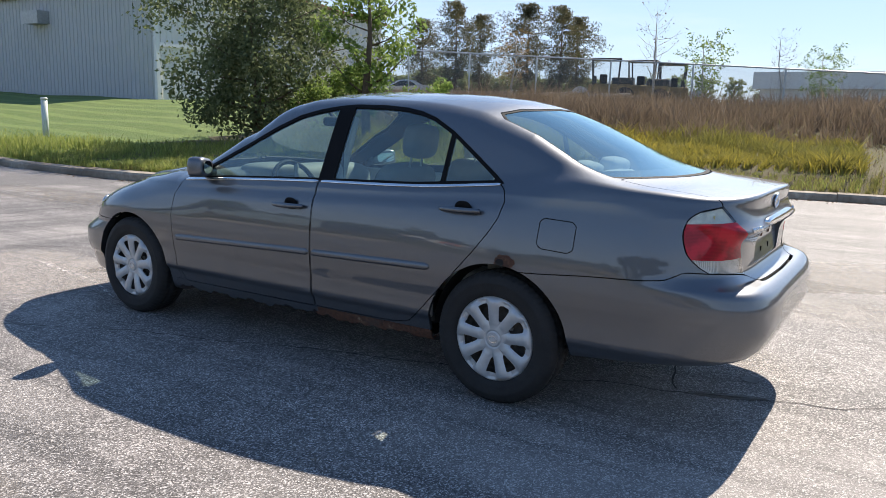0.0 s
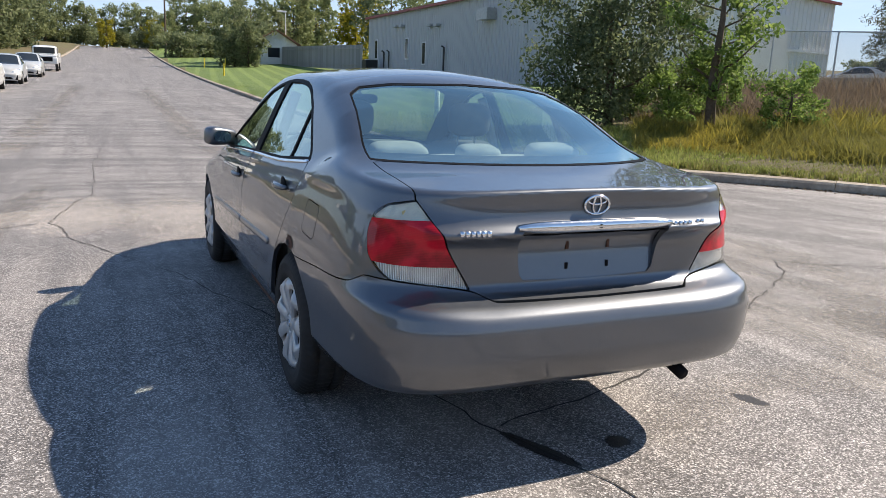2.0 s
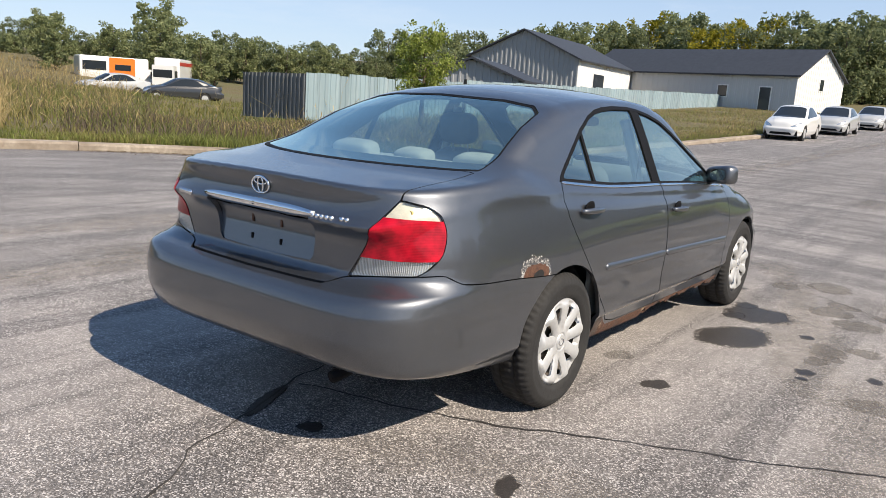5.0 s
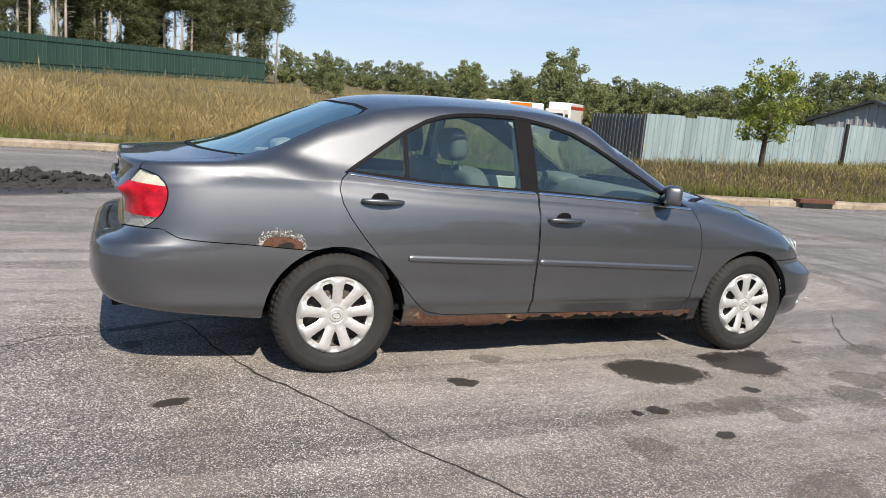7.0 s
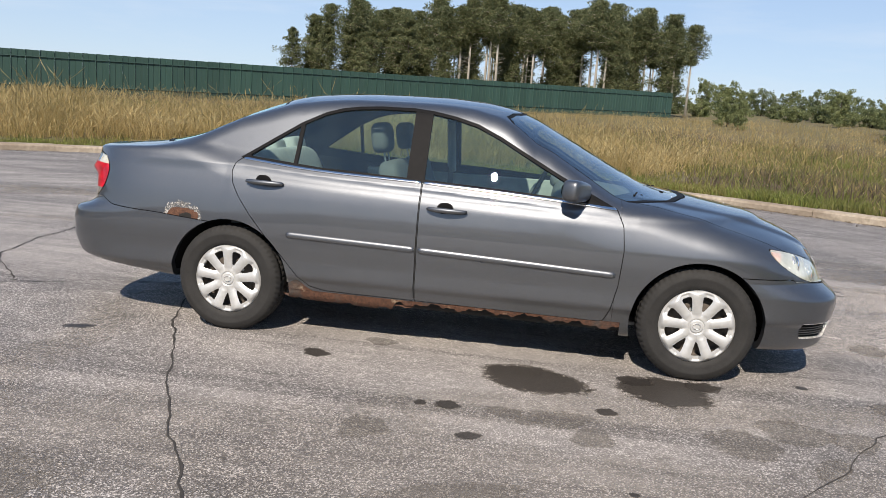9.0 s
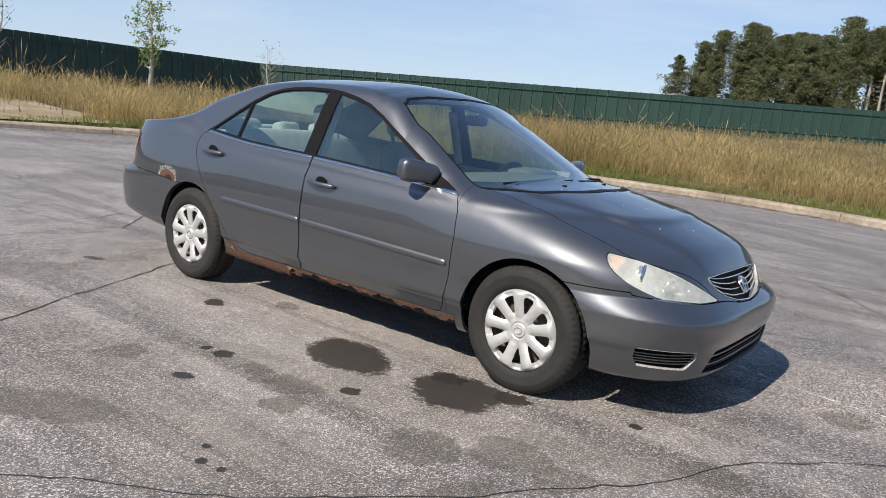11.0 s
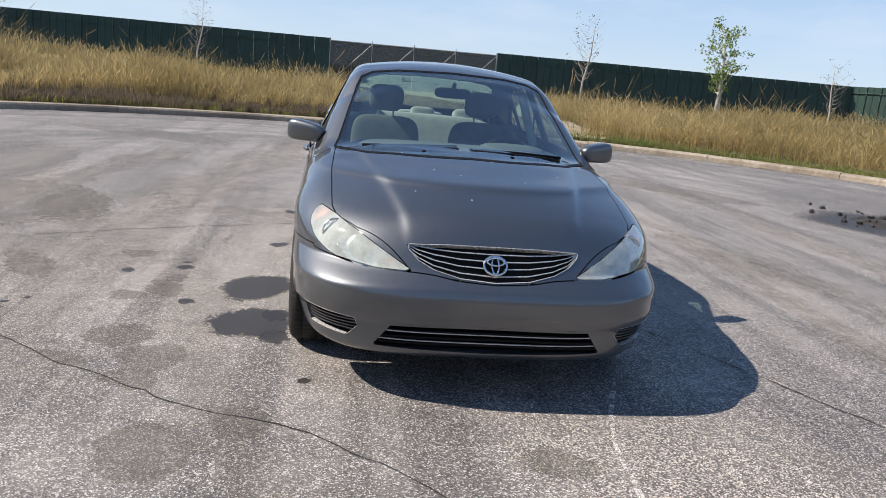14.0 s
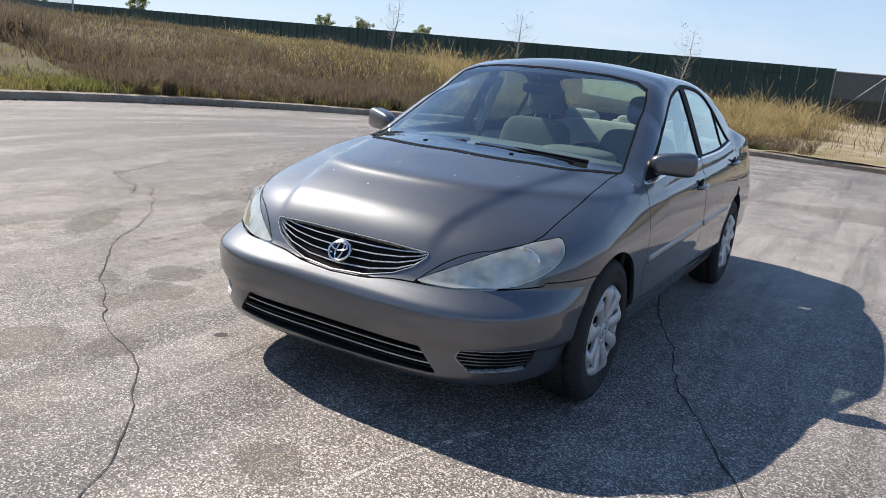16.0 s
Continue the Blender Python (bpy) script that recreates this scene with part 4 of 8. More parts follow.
GAP = 0.0023
belt_x = curve([-1.36, -1.318, -0.83, -0.21, 0.47, 0.90], [1.042, 1.038, 0.998, 0.978, 0.945, 0.915])
DLO_X = [-1.335, -1.16, -0.993, -0.86, -0.76, -0.66, -0.52, -0.326, -0.21, -0.08, 0.059, 0.20, 0.329, 0.45, 0.562, 0.72, 0.88]
DLO_Z = [1.040, 1.158, 1.268, 1.335, 1.365, 1.381, 1.391, 1.392, 1.382, 1.360, 1.324, 1.26, 1.19, 1.126, 1.068, 0.99, 0.914]
DLO = (DLO_X + [0.47, 0.1, -0.21, -0.83], DLO_Z + [0.945, 0.964, 0.978, 0.998])
FDOOR = ([-0.222, 0.10, 0.47, 0.875, 0.915, 0.928, 0.915, 0.885, 0.855, 0.83, 0.5, 0.0, -0.225], [0.978, 0.962, 0.945, 0.914, 0.83, 0.70, 0.50, 0.36, 0.29, 0.283, 0.285, 0.29, 0.293])
RDOOR = ([-0.228, -0.83, -1.318, -1.352, -1.366, -1.35, -1.31, -1.235, -1.12, -1.0, -0.925, -0.86, -0.77, -0.6, -0.231],
         [0.978, 0.998, 1.038, 1.01, 0.96, 0.89, 0.82, 0.72, 0.587, 0.455, 0.37, 0.318, 0.298, 0.294, 0.293])
lamp_in = curve([0.60, 0.707, 0.80, 0.90, 1.0, 1.1], [0.42, 0.478, 0.533, 0.592, 0.652, 0.71])
lamp_out = curve([0.60, 0.72, 0.76, 0.82, 0.90, 0.95, 0.985, 1.02, 1.1], [-2.34, -2.30, -2.25, -2.198, -2.178, -2.19, -2.225, -2.28, -2.36])
rear_seam_y = curve([0, 0.40, 0.47, 0.52, 0.8, 0.95], [0.668, 0.672, 0.698, 0.708, 0.738, 0.745])
rear_seam_x = curve([-2.6, -2.26, -2.20, -2.12, -1.8, -1.5, -1.0], [0.76, 0.752, 0.735, 0.70, 0.678, 0.655, 0.64])
front_seam_y = curve([0, 0.15, 0.28, 0.35, 0.5, 0.7, 0.8, 0.9], [0.538, 0.546, 0.563, 0.566, 0.567, 0.585, 0.598, 0.605])
LIGHT_YZ = ([0.345, 0.46, 0.58, 0.68, 0.76, 0.95, 0.95, 0.70, 0.50], [0.569, 0.632, 0.697, 0.742, 0.765, 0.80, 0.60, 0.587, 0.568])
GRILLE_YZ = ([-0.3, 0, 0.2, 0.378, 0.368, 0.33, 0.26, 0.15, 0, -0.3], [0.684, 0.684, 0.683, 0.674, 0.648, 0.612, 0.578, 0.552, 0.542, 0.542])
LOW_YZ = ([-0.3, 0, 0.40, 0.425, 0.488, 0, -0.3], [0.352, 0.352, 0.348, 0.338, 0.252, 0.240, 0.240])
FOG_YZ = ([0.572, 0.585, 0.74, 0.92, 0.92, 0.78, 0.612], [0.325, 0.352, 0.362, 0.366, 0.304, 0.288, 0.278])
SCREEN_YZ = ([0, 0.34, 0.50, 0.575, 0.60, 0.645, 0.695, 0.715, 0.60, 0.40, 0, -0.3, -0.3], [1.412, 1.402, 1.380, 1.345, 1.29, 1.15, 0.99, 0.95, 0.955, 0.965, 0.972, 0.972, 1.412])
BACK_YZ = ([0, 0.35, 0.50, 0.56, 0.585, 0.62, 0.655, 0.66, 0.60, 0.3, 0, -0.3, -0.3], [1.398, 1.388, 1.368, 1.335, 1.28, 1.19, 1.11, 1.095, 1.092, 1.092, 1.092, 1.092, 1.398])
FUEL = ([-1.715, -1.578, -1.560, -1.556, -1.574, -1.706, -1.730, -1.733], [0.902, 0.908, 0.892, 0.792, 0.774, 0.766, 0.782, 0.884])


def take(m, f, gap=GAP):
    """Cuts a panel out of the skin, with an open joint round it: the panel and the rest."""
    i, o = cut(m, f(m[0]) + gap)
    _, o = cut(o, f(o[0]) - gap)
    return i, o


def wheel_arch(v):
    d = np.minimum(np.hypot(v[:, 0] - 1.36, v[:, 2] - 0.305) - 0.365, np.hypot(v[:, 0] + 1.36, v[:, 2] - 0.305) - 0.372)
    return np.where(v[:, 1] > 0.45, d, 1.0)


def far_from(v, cond, f):
    return np.where(cond, f, 0.5)


rest = half_shell()
_, rest = cut(rest, wheel_arch(rest[0]))
screen, rest = take(rest, lambda v: far_from(v, v[:, 0] > -0.1, poly_field(*SCREEN_YZ, v[:, 1], v[:, 2])), 0.001)
back, rest = take(rest, lambda v: far_from(v, v[:, 0] < -0.9, poly_field(*BACK_YZ, v[:, 1], v[:, 2])), 0.001)
dlo, rest = take(rest, lambda v: far_from(v, v[:, 1] > 0.4, poly_field(*DLO, v[:, 0], v[:, 2])), 0.001)


def tail_edge(v):
    return np.maximum.reduce([v[:, 0] - lamp_out(v[:, 2]), lamp_in(v[:, 2]) - v[:, 1],
                  np.where(v[:, 0] < -2.2, rear_seam_y(v[:, 1]), 0.70) - v[:, 2], v[:, 0] + 1.9,
                  v[:, 2] - 1.012 + 0.28 * np.clip(v[:, 1] - 0.64, 0, 1)])


def head_rear(v, inset):
    """Where the headlamp ends on the wing: a rounded line that runs forward as it goes down."""
    d = np.clip(0.757 - v[:, 2], 0, 1)
    return 1.712 + inset + 0.43 * d + 6.3 * d ** 2


tail, rest = take(rest, tail_edge, 0.002)
head, rest = take(rest, lambda v: np.maximum.reduce([poly_field(*LIGHT_YZ, v[:, 1], v[:, 2]), head_rear(v, 0.0) - v[:, 0]]), 0.002)
grille, rest = take(rest, lambda v: far_from(v, v[:, 0] > 1.7, poly_field(*GRILLE_YZ, v[:, 1], v[:, 2])), 0.001)
lowgr, rest = take(rest, lambda v: far_from(v, v[:, 0] > 1.7, poly_field(*LOW_YZ, v[:, 1], v[:, 2], 0.006)), 0.0)
fog, rest = take(rest, lambda v: far_from(v, v[:, 0] > 1.9, np.maximum(poly_field(*FOG_YZ, v[:, 1], v[:, 2], 0.008), 1.915 - v[:, 0] + 0.3 * np.abs(v[:, 2] - 0.325))), 0.0)
bump_r, rest = take(rest, lambda v: np.maximum(v[:, 2] - np.where(v[:, 0] < -2.2, rear_seam_y(v[:, 1]), rear_seam_x(v[:, 0])), v[:, 0] + 1.42))
bump_f, rest = take(rest, lambda v: np.maximum(v[:, 2] - np.where(v[:, 0] > 1.86, front_seam_y(v[:, 1]), 0.606), 1.5 - v[:, 0]))
lid, rest = take(rest, lambda v: np.maximum.reduce([v[:, 0] + 1.985 - 0.13 * (v[:, 1] / 0.65) ** 2, v[:, 1] - np.minimum(0.658, lamp_in(v[:, 2]) + 0.008), 0.6 - v[:, 2]]))
PLATE_YZ = ([-0.3, 0, 0.314, 0.310, 0.288, 0.270, 0, -0.3], [0.908, 0.908, 0.908, 0.895, 0.745, 0.724, 0.716, 0.716])
plate, lid = take(lid, lambda v: far_from(v, v[:, 0] < -2.25, poly_field(*PLATE_YZ, v[:, 1], v[:, 2])), 0.0)
hood, rest = take(rest, lambda v: np.maximum.reduce([1.10 - 0.22 * (v[:, 1] / 0.70) ** 2 - v[:, 0], v[:, 1] - np.interp(v[:, 0], [0.8, 1.0, 1.35, 1.66, 1.76, 1.85, 1.95, 2.04, 2.12, 2.3], [0.69, 0.705, 0.715, 0.705, 0.70, 0.675, 0.59, 0.47, 0.36, 0.3]), 0.55 - v[:, 2]]))
door_f, rest = take(rest, lambda v: far_from(v, v[:, 1] > 0.5, poly_field(*FDOOR, v[:, 0], v[:, 2])))
door_r, rest = take(rest, lambda v: far_from(v, v[:, 1] > 0.5, poly_field(*RDOOR, v[:, 0], v[:, 2])))
sill, rest = take(rest, lambda v: np.maximum.reduce([v[:, 2] - 0.287, np.abs(v[:, 0] + 0.02) - 0.97]), 0.001)
fender, rest = take(rest, lambda v: np.maximum.reduce([0.90 - v[:, 0], v[:, 2] - 1.05]), 0.001)
fuel, rest_l = take(rest, lambda v: far_from(v, v[:, 1] > 0.5, poly_field(*FUEL, v[:, 0], v[:, 2], 0.0)), 0.002)

body_l = folded(rest_l, 0.02)
body_m = joined(body_l, flipped(folded(rest, 0.02)))
part("body_shell", mesh_np("body_shell", body_m[0], body_m[2], [PAINT], True, body_m[1]), PAINT, car)
skin_part("fuel_door", fuel, PAINT, car, "left")
skin_part("hood", hood, PAINT, car, label="dark grey bonnet with small paint chips")
skin_part("trunk_lid", lid, PAINT, car)
front_bumper = skin_part("front_bumper", bump_f, PAINT, car, depth=0.04)
rear_bumper = skin_part("rear_bumper", bump_r, PAINT, car, depth=0.04)
doors = {}
for s in ("left", "right"):
    skin_part("fender", fender, PAINT, car, s)
    doors[s] = (skin_part("front_door", door_f, PAINT, car, s), skin_part("rear_door", door_r, PAINT, car, s))
    sx = sill[0][:, 0]
    rag_z = 0.010 * np.sin(sx * 23 + (1 if s == "left" else 4)) + 0.007 * np.sin(sx * 61 + 2) + 0.004 * np.sin(sx * 140)
    low_z = np.interp(sx, [-0.36, -0.33, 0.5, 0.8], [0.215, 0.268, 0.266, 0.25]) if s == "right" else np.interp(sx, [-0.95, -0.6, -0.55, -0.15, 0.2], [0.232, 0.242, 0.222, 0.255, 0.235])
    _, kept = cut(sill, sill[0][:, 2] - low_z - rag_z)
    back_sill, fore_sill = cut(kept, kept[0][:, 0] + 0.24)
    skin_part("sill", back_sill, RUST, car, s, depth=0.012, label="rusted-through sill panel with a ragged edge")
    skin_part("sill", fore_sill, RUST if s == "right" else PAINT, car, s, depth=0.012)

# glass, with a black band round it
def rim_of(m, f, width, gap=0.0):
    """The band of a cut-out along its edge, and what lies within."""
    return cut(m, -(f(m[0]) + width) - gap)


band, pane = rim_of(screen, lambda v: poly_field(*SCREEN_YZ, v[:, 1], v[:, 2]), 0.007)
skin_part("windscreen_seal", band, BLACK, car, depth=0.012, shift=-0.001)
skin_part("windscreen", pane, SCREEN_GLASS, car, depth=0, shift=-0.003)
band, pane = rim_of(back, lambda v: poly_field(*BACK_YZ, v[:, 1], v[:, 2]), 0.006)
skin_part("rear_window_seal", band, BLACK, car, depth=0.012, shift=-0.001)
skin_part("rear_window", pane, REAR_GLASS, car, depth=0, shift=-0.003)
band, pane = rim_of(dlo, lambda v: poly_field(*DLO, v[:, 0], v[:, 2]), 0.017)


def strip_of(m, f, half):
    """The strip where f lies within half of nought, and the rest; two clean cuts."""
    a, below = cut(m, -(f(m[0]) + half))
    mid, above = cut(a, f(a[0]) - half)
    return mid, joined(below, above)


pil, pane = strip_of(pane, lambda v: v[:, 0] + 0.268, 0.052)
bar, pane = strip_of(pane, lambda v: v[:, 0] + 0.992 - 0.03 * (v[:, 2] - 1.1), 0.011)
sail, pane = cut(pane, 0.70 - pane[0][:, 0])
front_pane, pane = cut(pane, -0.25 - pane[0][:, 0])
rear_pane, quarter_pane = cut(pane, -0.99 - pane[0][:, 0])
for s in ("left", "right"):
    skin_part("window_seal", band, BLACK, car, s, depth=0.02, shift=0.001)
    skin_part("centre_pillar", pil, BLACK, car, s, depth=0.02, shift=0.0)
    skin_part("quarter_divider", bar, BLACK, car, s, depth=0.02, shift=0.0)
    skin_part("mirror_base", sail, BLACK, car, s, depth=0.02, shift=0.0)
    skin_part("front_side_window", front_pane, GLASS, car, s, depth=0, shift=-0.006)
    skin_part("rear_side_window", rear_pane, GLASS, car, s, depth=0, shift=-0.006)
    skin_part("quarter_window", quarter_pane, GLASS, car, s, depth=0, shift=-0.006)

# the inside of the shell, which shows dark in the joints
inner = half_shell()
inner = (inner[0] - inner[1] * 0.028, inner[1], inner[2])
for f in (lambda v: wheel_arch(v) - 0.02, lambda v: far_from(v, v[:, 0] > -0.1, poly_field(*SCREEN_YZ, v[:, 1], v[:, 2], -0.02)),
          lambda v: far_from(v, v[:, 0] < -0.9, poly_field(*BACK_YZ, v[:, 1], v[:, 2], -0.02)),
          lambda v: far_from(v, v[:, 1] > 0.4, poly_field(*DLO, v[:, 0], v[:, 2], -0.014)),
          lambda v: np.where(v[:, 0] > 1.75, 1.75 - v[:, 0], 1.0) + 0.0 * v[:, 0],
          lambda v: np.maximum(v[:, 0] + 1.95, np.maximum(0.42 - v[:, 1], np.abs(v[:, 2] - 0.86) - 0.19))):
    _, inner = cut(inner, f(inner[0]))
skin_part("inner_shell", inner, UNDER, car, depth=0)


# ---------- the car: lamps, grilles, trim ----------
def hazed_lens():
    return glass_material("hazed_lamp_lens", (0.93, 0.95, 0.92), 0.04, (0.32, 0.62), (0.82, 0.86, 0.77), 0.08)


HAZE = hazed_lens()


def soft_box(sx, sy, sz, e=0.35, nu=28, nv=16, m=None):
    """A box with well-rounded corners (a superellipsoid)."""
    u, v = np.meshgrid(np.linspace(-np.pi, np.pi, nu + 1)[:-1], np.linspace(-np.pi / 2, np.pi / 2, nv), indexing="ij")
    pw = lambda t: np.sign(t) * np.abs(t) ** e
    p = np.stack([sx / 2 * pw(np.cos(v)) * pw(np.cos(u)), sy / 2 * pw(np.cos(v)) * pw(np.sin(u)), sz / 2 * pw(np.sin(v))], -1).reshape(-1, 3)
    i = np.arange(nu * nv).reshape(nu, nv)
    j = np.roll(i, -1, 0)
    q = np.stack([i[:, :-1], j[:, :-1], j[:, 1:], i[:, 1:]], -1).reshape(-1, 4)
    if m is not None:
        p = p @ np.array(m.to_3x3()).T + np.array(m.translation)
    return p, q


def soft(name, dims, mat, parent, m, e=0.35, label=""):
    p, q = soft_box(*dims, e, m=m)
    return part(name, mesh_np(name, p, q, [mat], True), None, parent, label)


def split(m, f):
    return cut(m, f(m[0]))


# tail lamps: clear above and below, red between
tail_red_top = lambda v: v[:, 2] - (0.943 - 0.05 * (v[:, 0] + 2.35))
tail_red_low = lambda v: v[:, 2] - (0.784 + 0.05 * (v[:, 0] + 2.35))
tail_gasket, tail_in = rim_of(tail, tail_edge, 0.003)
low_lens, t_up = split(tail_in, tail_red_low)
red_lens, top_lens = split(t_up, tail_red_top)
for s in ("left", "right"):
    lamp = skin_part("tail_lamp", tail, REFLECTOR, car, s, depth=0.0, shift=-0.045, label="red and clear tail lamp")
    skin_part("gasket", tail_gasket, BLACK, lamp, s, depth=0.02, shift=0.001)
    skin_part("red_lens", red_lens, RED, lamp, s, depth=0.03, shift=0.003)
    for nm, mm in (("reverse_lens", low_lens), ("indicator_lens", top_lens)):
        skin_part(nm, mm, CLEAR, lamp, s, depth=0.0, shift=0.003)
        skin_part("reflector", mm, RIBBED if nm == "reverse_lens" else INDICATOR, lamp, s, depth=0.02, shift=-0.010)
    sg = 1 if s == "left" else -1
    xb = float(end_x(0.685, 0.96, False)[0])
    part("bulb", tube([(xb + 0.045, sg * 0.685, 0.96), (xb + 0.02, sg * 0.685, 0.96)], [0.012, 0.010], 12), BULB_GLASS, lamp, "pale yellow indicator bulb")

# headlamps: hazed lens, reflector, three round lights, amber corner
amber_zone, _ = split(head, lambda v: np.maximum.reduce([v[:, 0] - 1.778 - 0.35 * (v[:, 2] - 0.70), head_rear(v, 0.018) - v[:, 0], poly_field(*LIGHT_YZ, v[:, 1], v[:, 2]) + 0.006]))
for s in ("left", "right"):
    sg = 1 if s == "left" else -1
    lamp = skin_part("headlamp", head, REFLECTOR, car, s, depth=0.0, shift=-0.075, label="hazed headlamp with an amber corner")
    skin_part("lens", head, HAZE, lamp, s, depth=0.012, shift=0.001, label="yellowed hazy lens")
    skin_part("corner_reflector", amber_zone, AMBER, lamp, s, depth=0.02, shift=-0.008)
    for y, z, r in ((0.68, 0.672, 0.052), (0.565, 0.628, 0.048), (0.455, 0.596, 0.036)):
        x = float(end_x(y, z, True)[0])
        dome = soft("round_light", (0.045, r * 2, r * 2), REFLECTOR, lamp, Matrix.Translation((x - 0.066, sg * y, z)), 1.0)
        part("ring", tube([(x - 0.050 - 0.2 * r * math.cos(t), sg * y + r * math.cos(t), z + r * math.sin(t)) for t in np.linspace(0, 2 * math.pi, 33)], 0.005, 6, caps=False), CHROME, dome)
    x = float(end_x(0.43, 0.588, True)[0])
    part("indicator_bulb", tube([(x - 0.05, sg * 0.43, 0.588), (x - 0.03, sg * 0.43, 0.588)], [0.018, 0.012], 14), AMBER, lamp, "faded amber bulb")

# grille with chrome bars
grille_low = lambda v: np.interp(np.abs(v[:, 1]), [0, 0.15, 0.26, 0.33, 0.368, 0.4], [0.542, 0.552, 0.578, 0.612, 0.648, 0.674])
fr = skin_part("grille", grille, BLACK, car, depth=0.0, shift=-0.045, label="black grille with chrome bars")
rim, within = rim_of(grille, lambda v: poly_field(*GRILLE_YZ, v[:, 1], v[:, 2]), 0.0038)
skin_part("surround", rim, SATIN, fr, depth=0.04, shift=0.003, label="chrome surround")
for k in (0.2, 0.4, 0.6, 0.8):
    bar_m, _ = strip_of(within, lambda v: v[:, 2] - (grille_low(v) + (0.684 - grille_low(v)) * k), 0.0018)
    skin_part("bar", bar_m, SATIN, fr, depth=0.006, shift=-0.008)
lg = skin_part("lower_grille", lowgr, BLACK, front_bumper, depth=0.0, shift=-0.05)
for zz in (0.262, 0.289, 0.316, 0.340):
    bar_m, _ = strip_of(lowgr, lambda v: v[:, 2] - zz - 0.004 * np.cos(v[:, 1] * 4), 0.0045)
    skin_part("bar", bar_m, BLACK if zz != 0.340 else PAINT, lg, depth=0.03, shift=-0.014)
for zz in (0.276, 0.314):
    bar_m, _ = strip_of(lowgr, lambda v: v[:, 2] - zz, 0.002)
    skin_part("bar", bar_m, SILVER, lg, depth=0.006, shift=-0.012)
for s in ("left", "right"):
    fv = skin_part("fog_vent", fog, BLACK, front_bumper, s, depth=0.0, shift=-0.03)
    r_m, w_m = cut(fog, -(poly_field(*FOG_YZ, fog[0][:, 1], fog[0][:, 2], 0.008) + 0.0017))
    skin_part("surround", r_m, SATIN, fv, s, depth=0.02, shift=0.001)
    for zz in (0.299, 0.313, 0.327, 0.341):
        bar_m, _ = strip_of(fog, lambda v: v[:, 2] - zz, 0.0022)
        skin_part("slat", bar_m, PAINT, fv, s, depth=0.010, shift=-0.008)


def ellipse(cx, cy, cz, a, b, r, tilt, facing):
    """A bar bent to an ellipse that stands across the car."""
    pts = []
    for k in range(41):
        t = 2 * math.pi * k / 40
        dz = b * math.sin(t)
        pts.append((cx - facing * dz * math.tan(tilt), cy + a * math.cos(t), cz + dz))
    return tube(pts, r, 6, caps=False)


def badge(x, z, w, h, tilt, facing):
    b = part("badge", ellipse(x, 0, z, w / 2, h / 2, 0.0055, tilt, facing), CHROME, car, "chrome oval badge", True)
    for bm in (ellipse(x, 0, z + h * 0.02, w * 0.155, h / 2 * 0.93, 0.004, tilt, facing), ellipse(x, 0, z + h * 0.24, w * 0.37, h * 0.2, 0.004, tilt, facing)):
        part("badge_ring", bm, CHROME, b, "", True)


soft("badge_backing", (0.026, 0.102, 0.075), BLACK, car, Matrix.Translation((float(end_x(0, 0.612, True)[0]) - 0.014, 0, 0.612)) @ Matrix.Rotation(radians(-33), 4, "Y"), 1.0)
badge(float(end_x(0, 0.612, True)[0]) + 0.006, 0.612, 0.098, 0.070, radians(33), 1)
badge(-2.400, 0.990, 0.103, 0.068, radians(-6), -1)


def rear_bar(name, y0, y1, z0, z1, out, mat, parent, label="", taper=0.0, steps=24):
    """A strip laid across the tail, following its curve."""
    bm = bmesh.new()
    rows = []
    for k in range(steps + 1):
        t = k / steps
        y = y0 + (y1 - y0) * t
        e = 1 - taper * abs(2 * t - 1) ** 6
        zc, hh = (z0 + z1) / 2, (z1 - z0) / 2 * e
        x = float(end_x(abs(y), zc, False)[0])
        rows.append([bm.verts.new(p) for p in ((x + 0.004, y, zc - hh), (x - out * 0.8, y, zc - hh * 0.9), (x - out, y, zc), (x - out * 0.75, y, zc + hh * 0.9), (x + 0.004, y, zc + hh))])
    for a, b in zip(rows, rows[1:]):
        for i in range(4):
            bm.faces.new((a[i], a[i + 1], b[i + 1], b[i]))
    bm.faces.new(rows[0][::-1])
    bm.faces.new(rows[-1])
    return part(name, bm, mat, parent, label, True)


rear_bar("chrome_strip", 0.325, -0.325, 0.900, 0.942, 0.020, CHROME, car, "chrome strip over the number plate recess", 0.6)
pv, pn, pt = plate
pv = pv + np.stack([0.030 * (pv[:, 2] - 0.716) / 0.19, 0 * pv[:, 2], 0 * pv[:, 2]], -1)
pn = pn + np.array([0, 0, 0.30])
plate = (pv, pn / np.linalg.norm(pn, axis=1)[:, None], pt)
recess = skin_part("plate_recess", plate, PAINT, car, depth=0.0, shift=-0.004, label="empty number plate recess")
for y in (0.088, -0.088):
    for z, mat in ((0.845, RUST), (0.765, BLACK)):
        x = float(end_x(abs(y), z, False)[0]) + 0.004 + 0.030 * (z - 0.716) / 0.19
        part("screw_hole", box(x - 0.004, x + 0.01, y - 0.006, y + 0.006, z - (0.02 if mat == RUST else 0.012), z + 0.012, 0.002), mat, recess)
x = float(end_x(0, 0.92, False)[0]) - 0.015
part("lock", tube([(x + 0.01, 0, 0.92), (x - 0.003, 0, 0.92)], 0.008, 12), BLACK, car)
for ys, z in ((np.linspace(0.530, 0.437, 6), 0.905), (np.linspace(-0.325, -0.42, 5), 0.913), (np.linspace(-0.465, -0.488, 2), 0.915)):
    for y in ys:
        rear_bar("nameplate_bar", y + 0.0065, y - 0.0065, z - 0.011, z + 0.011, 0.005, CHROME, car, "", 0.0, 2)

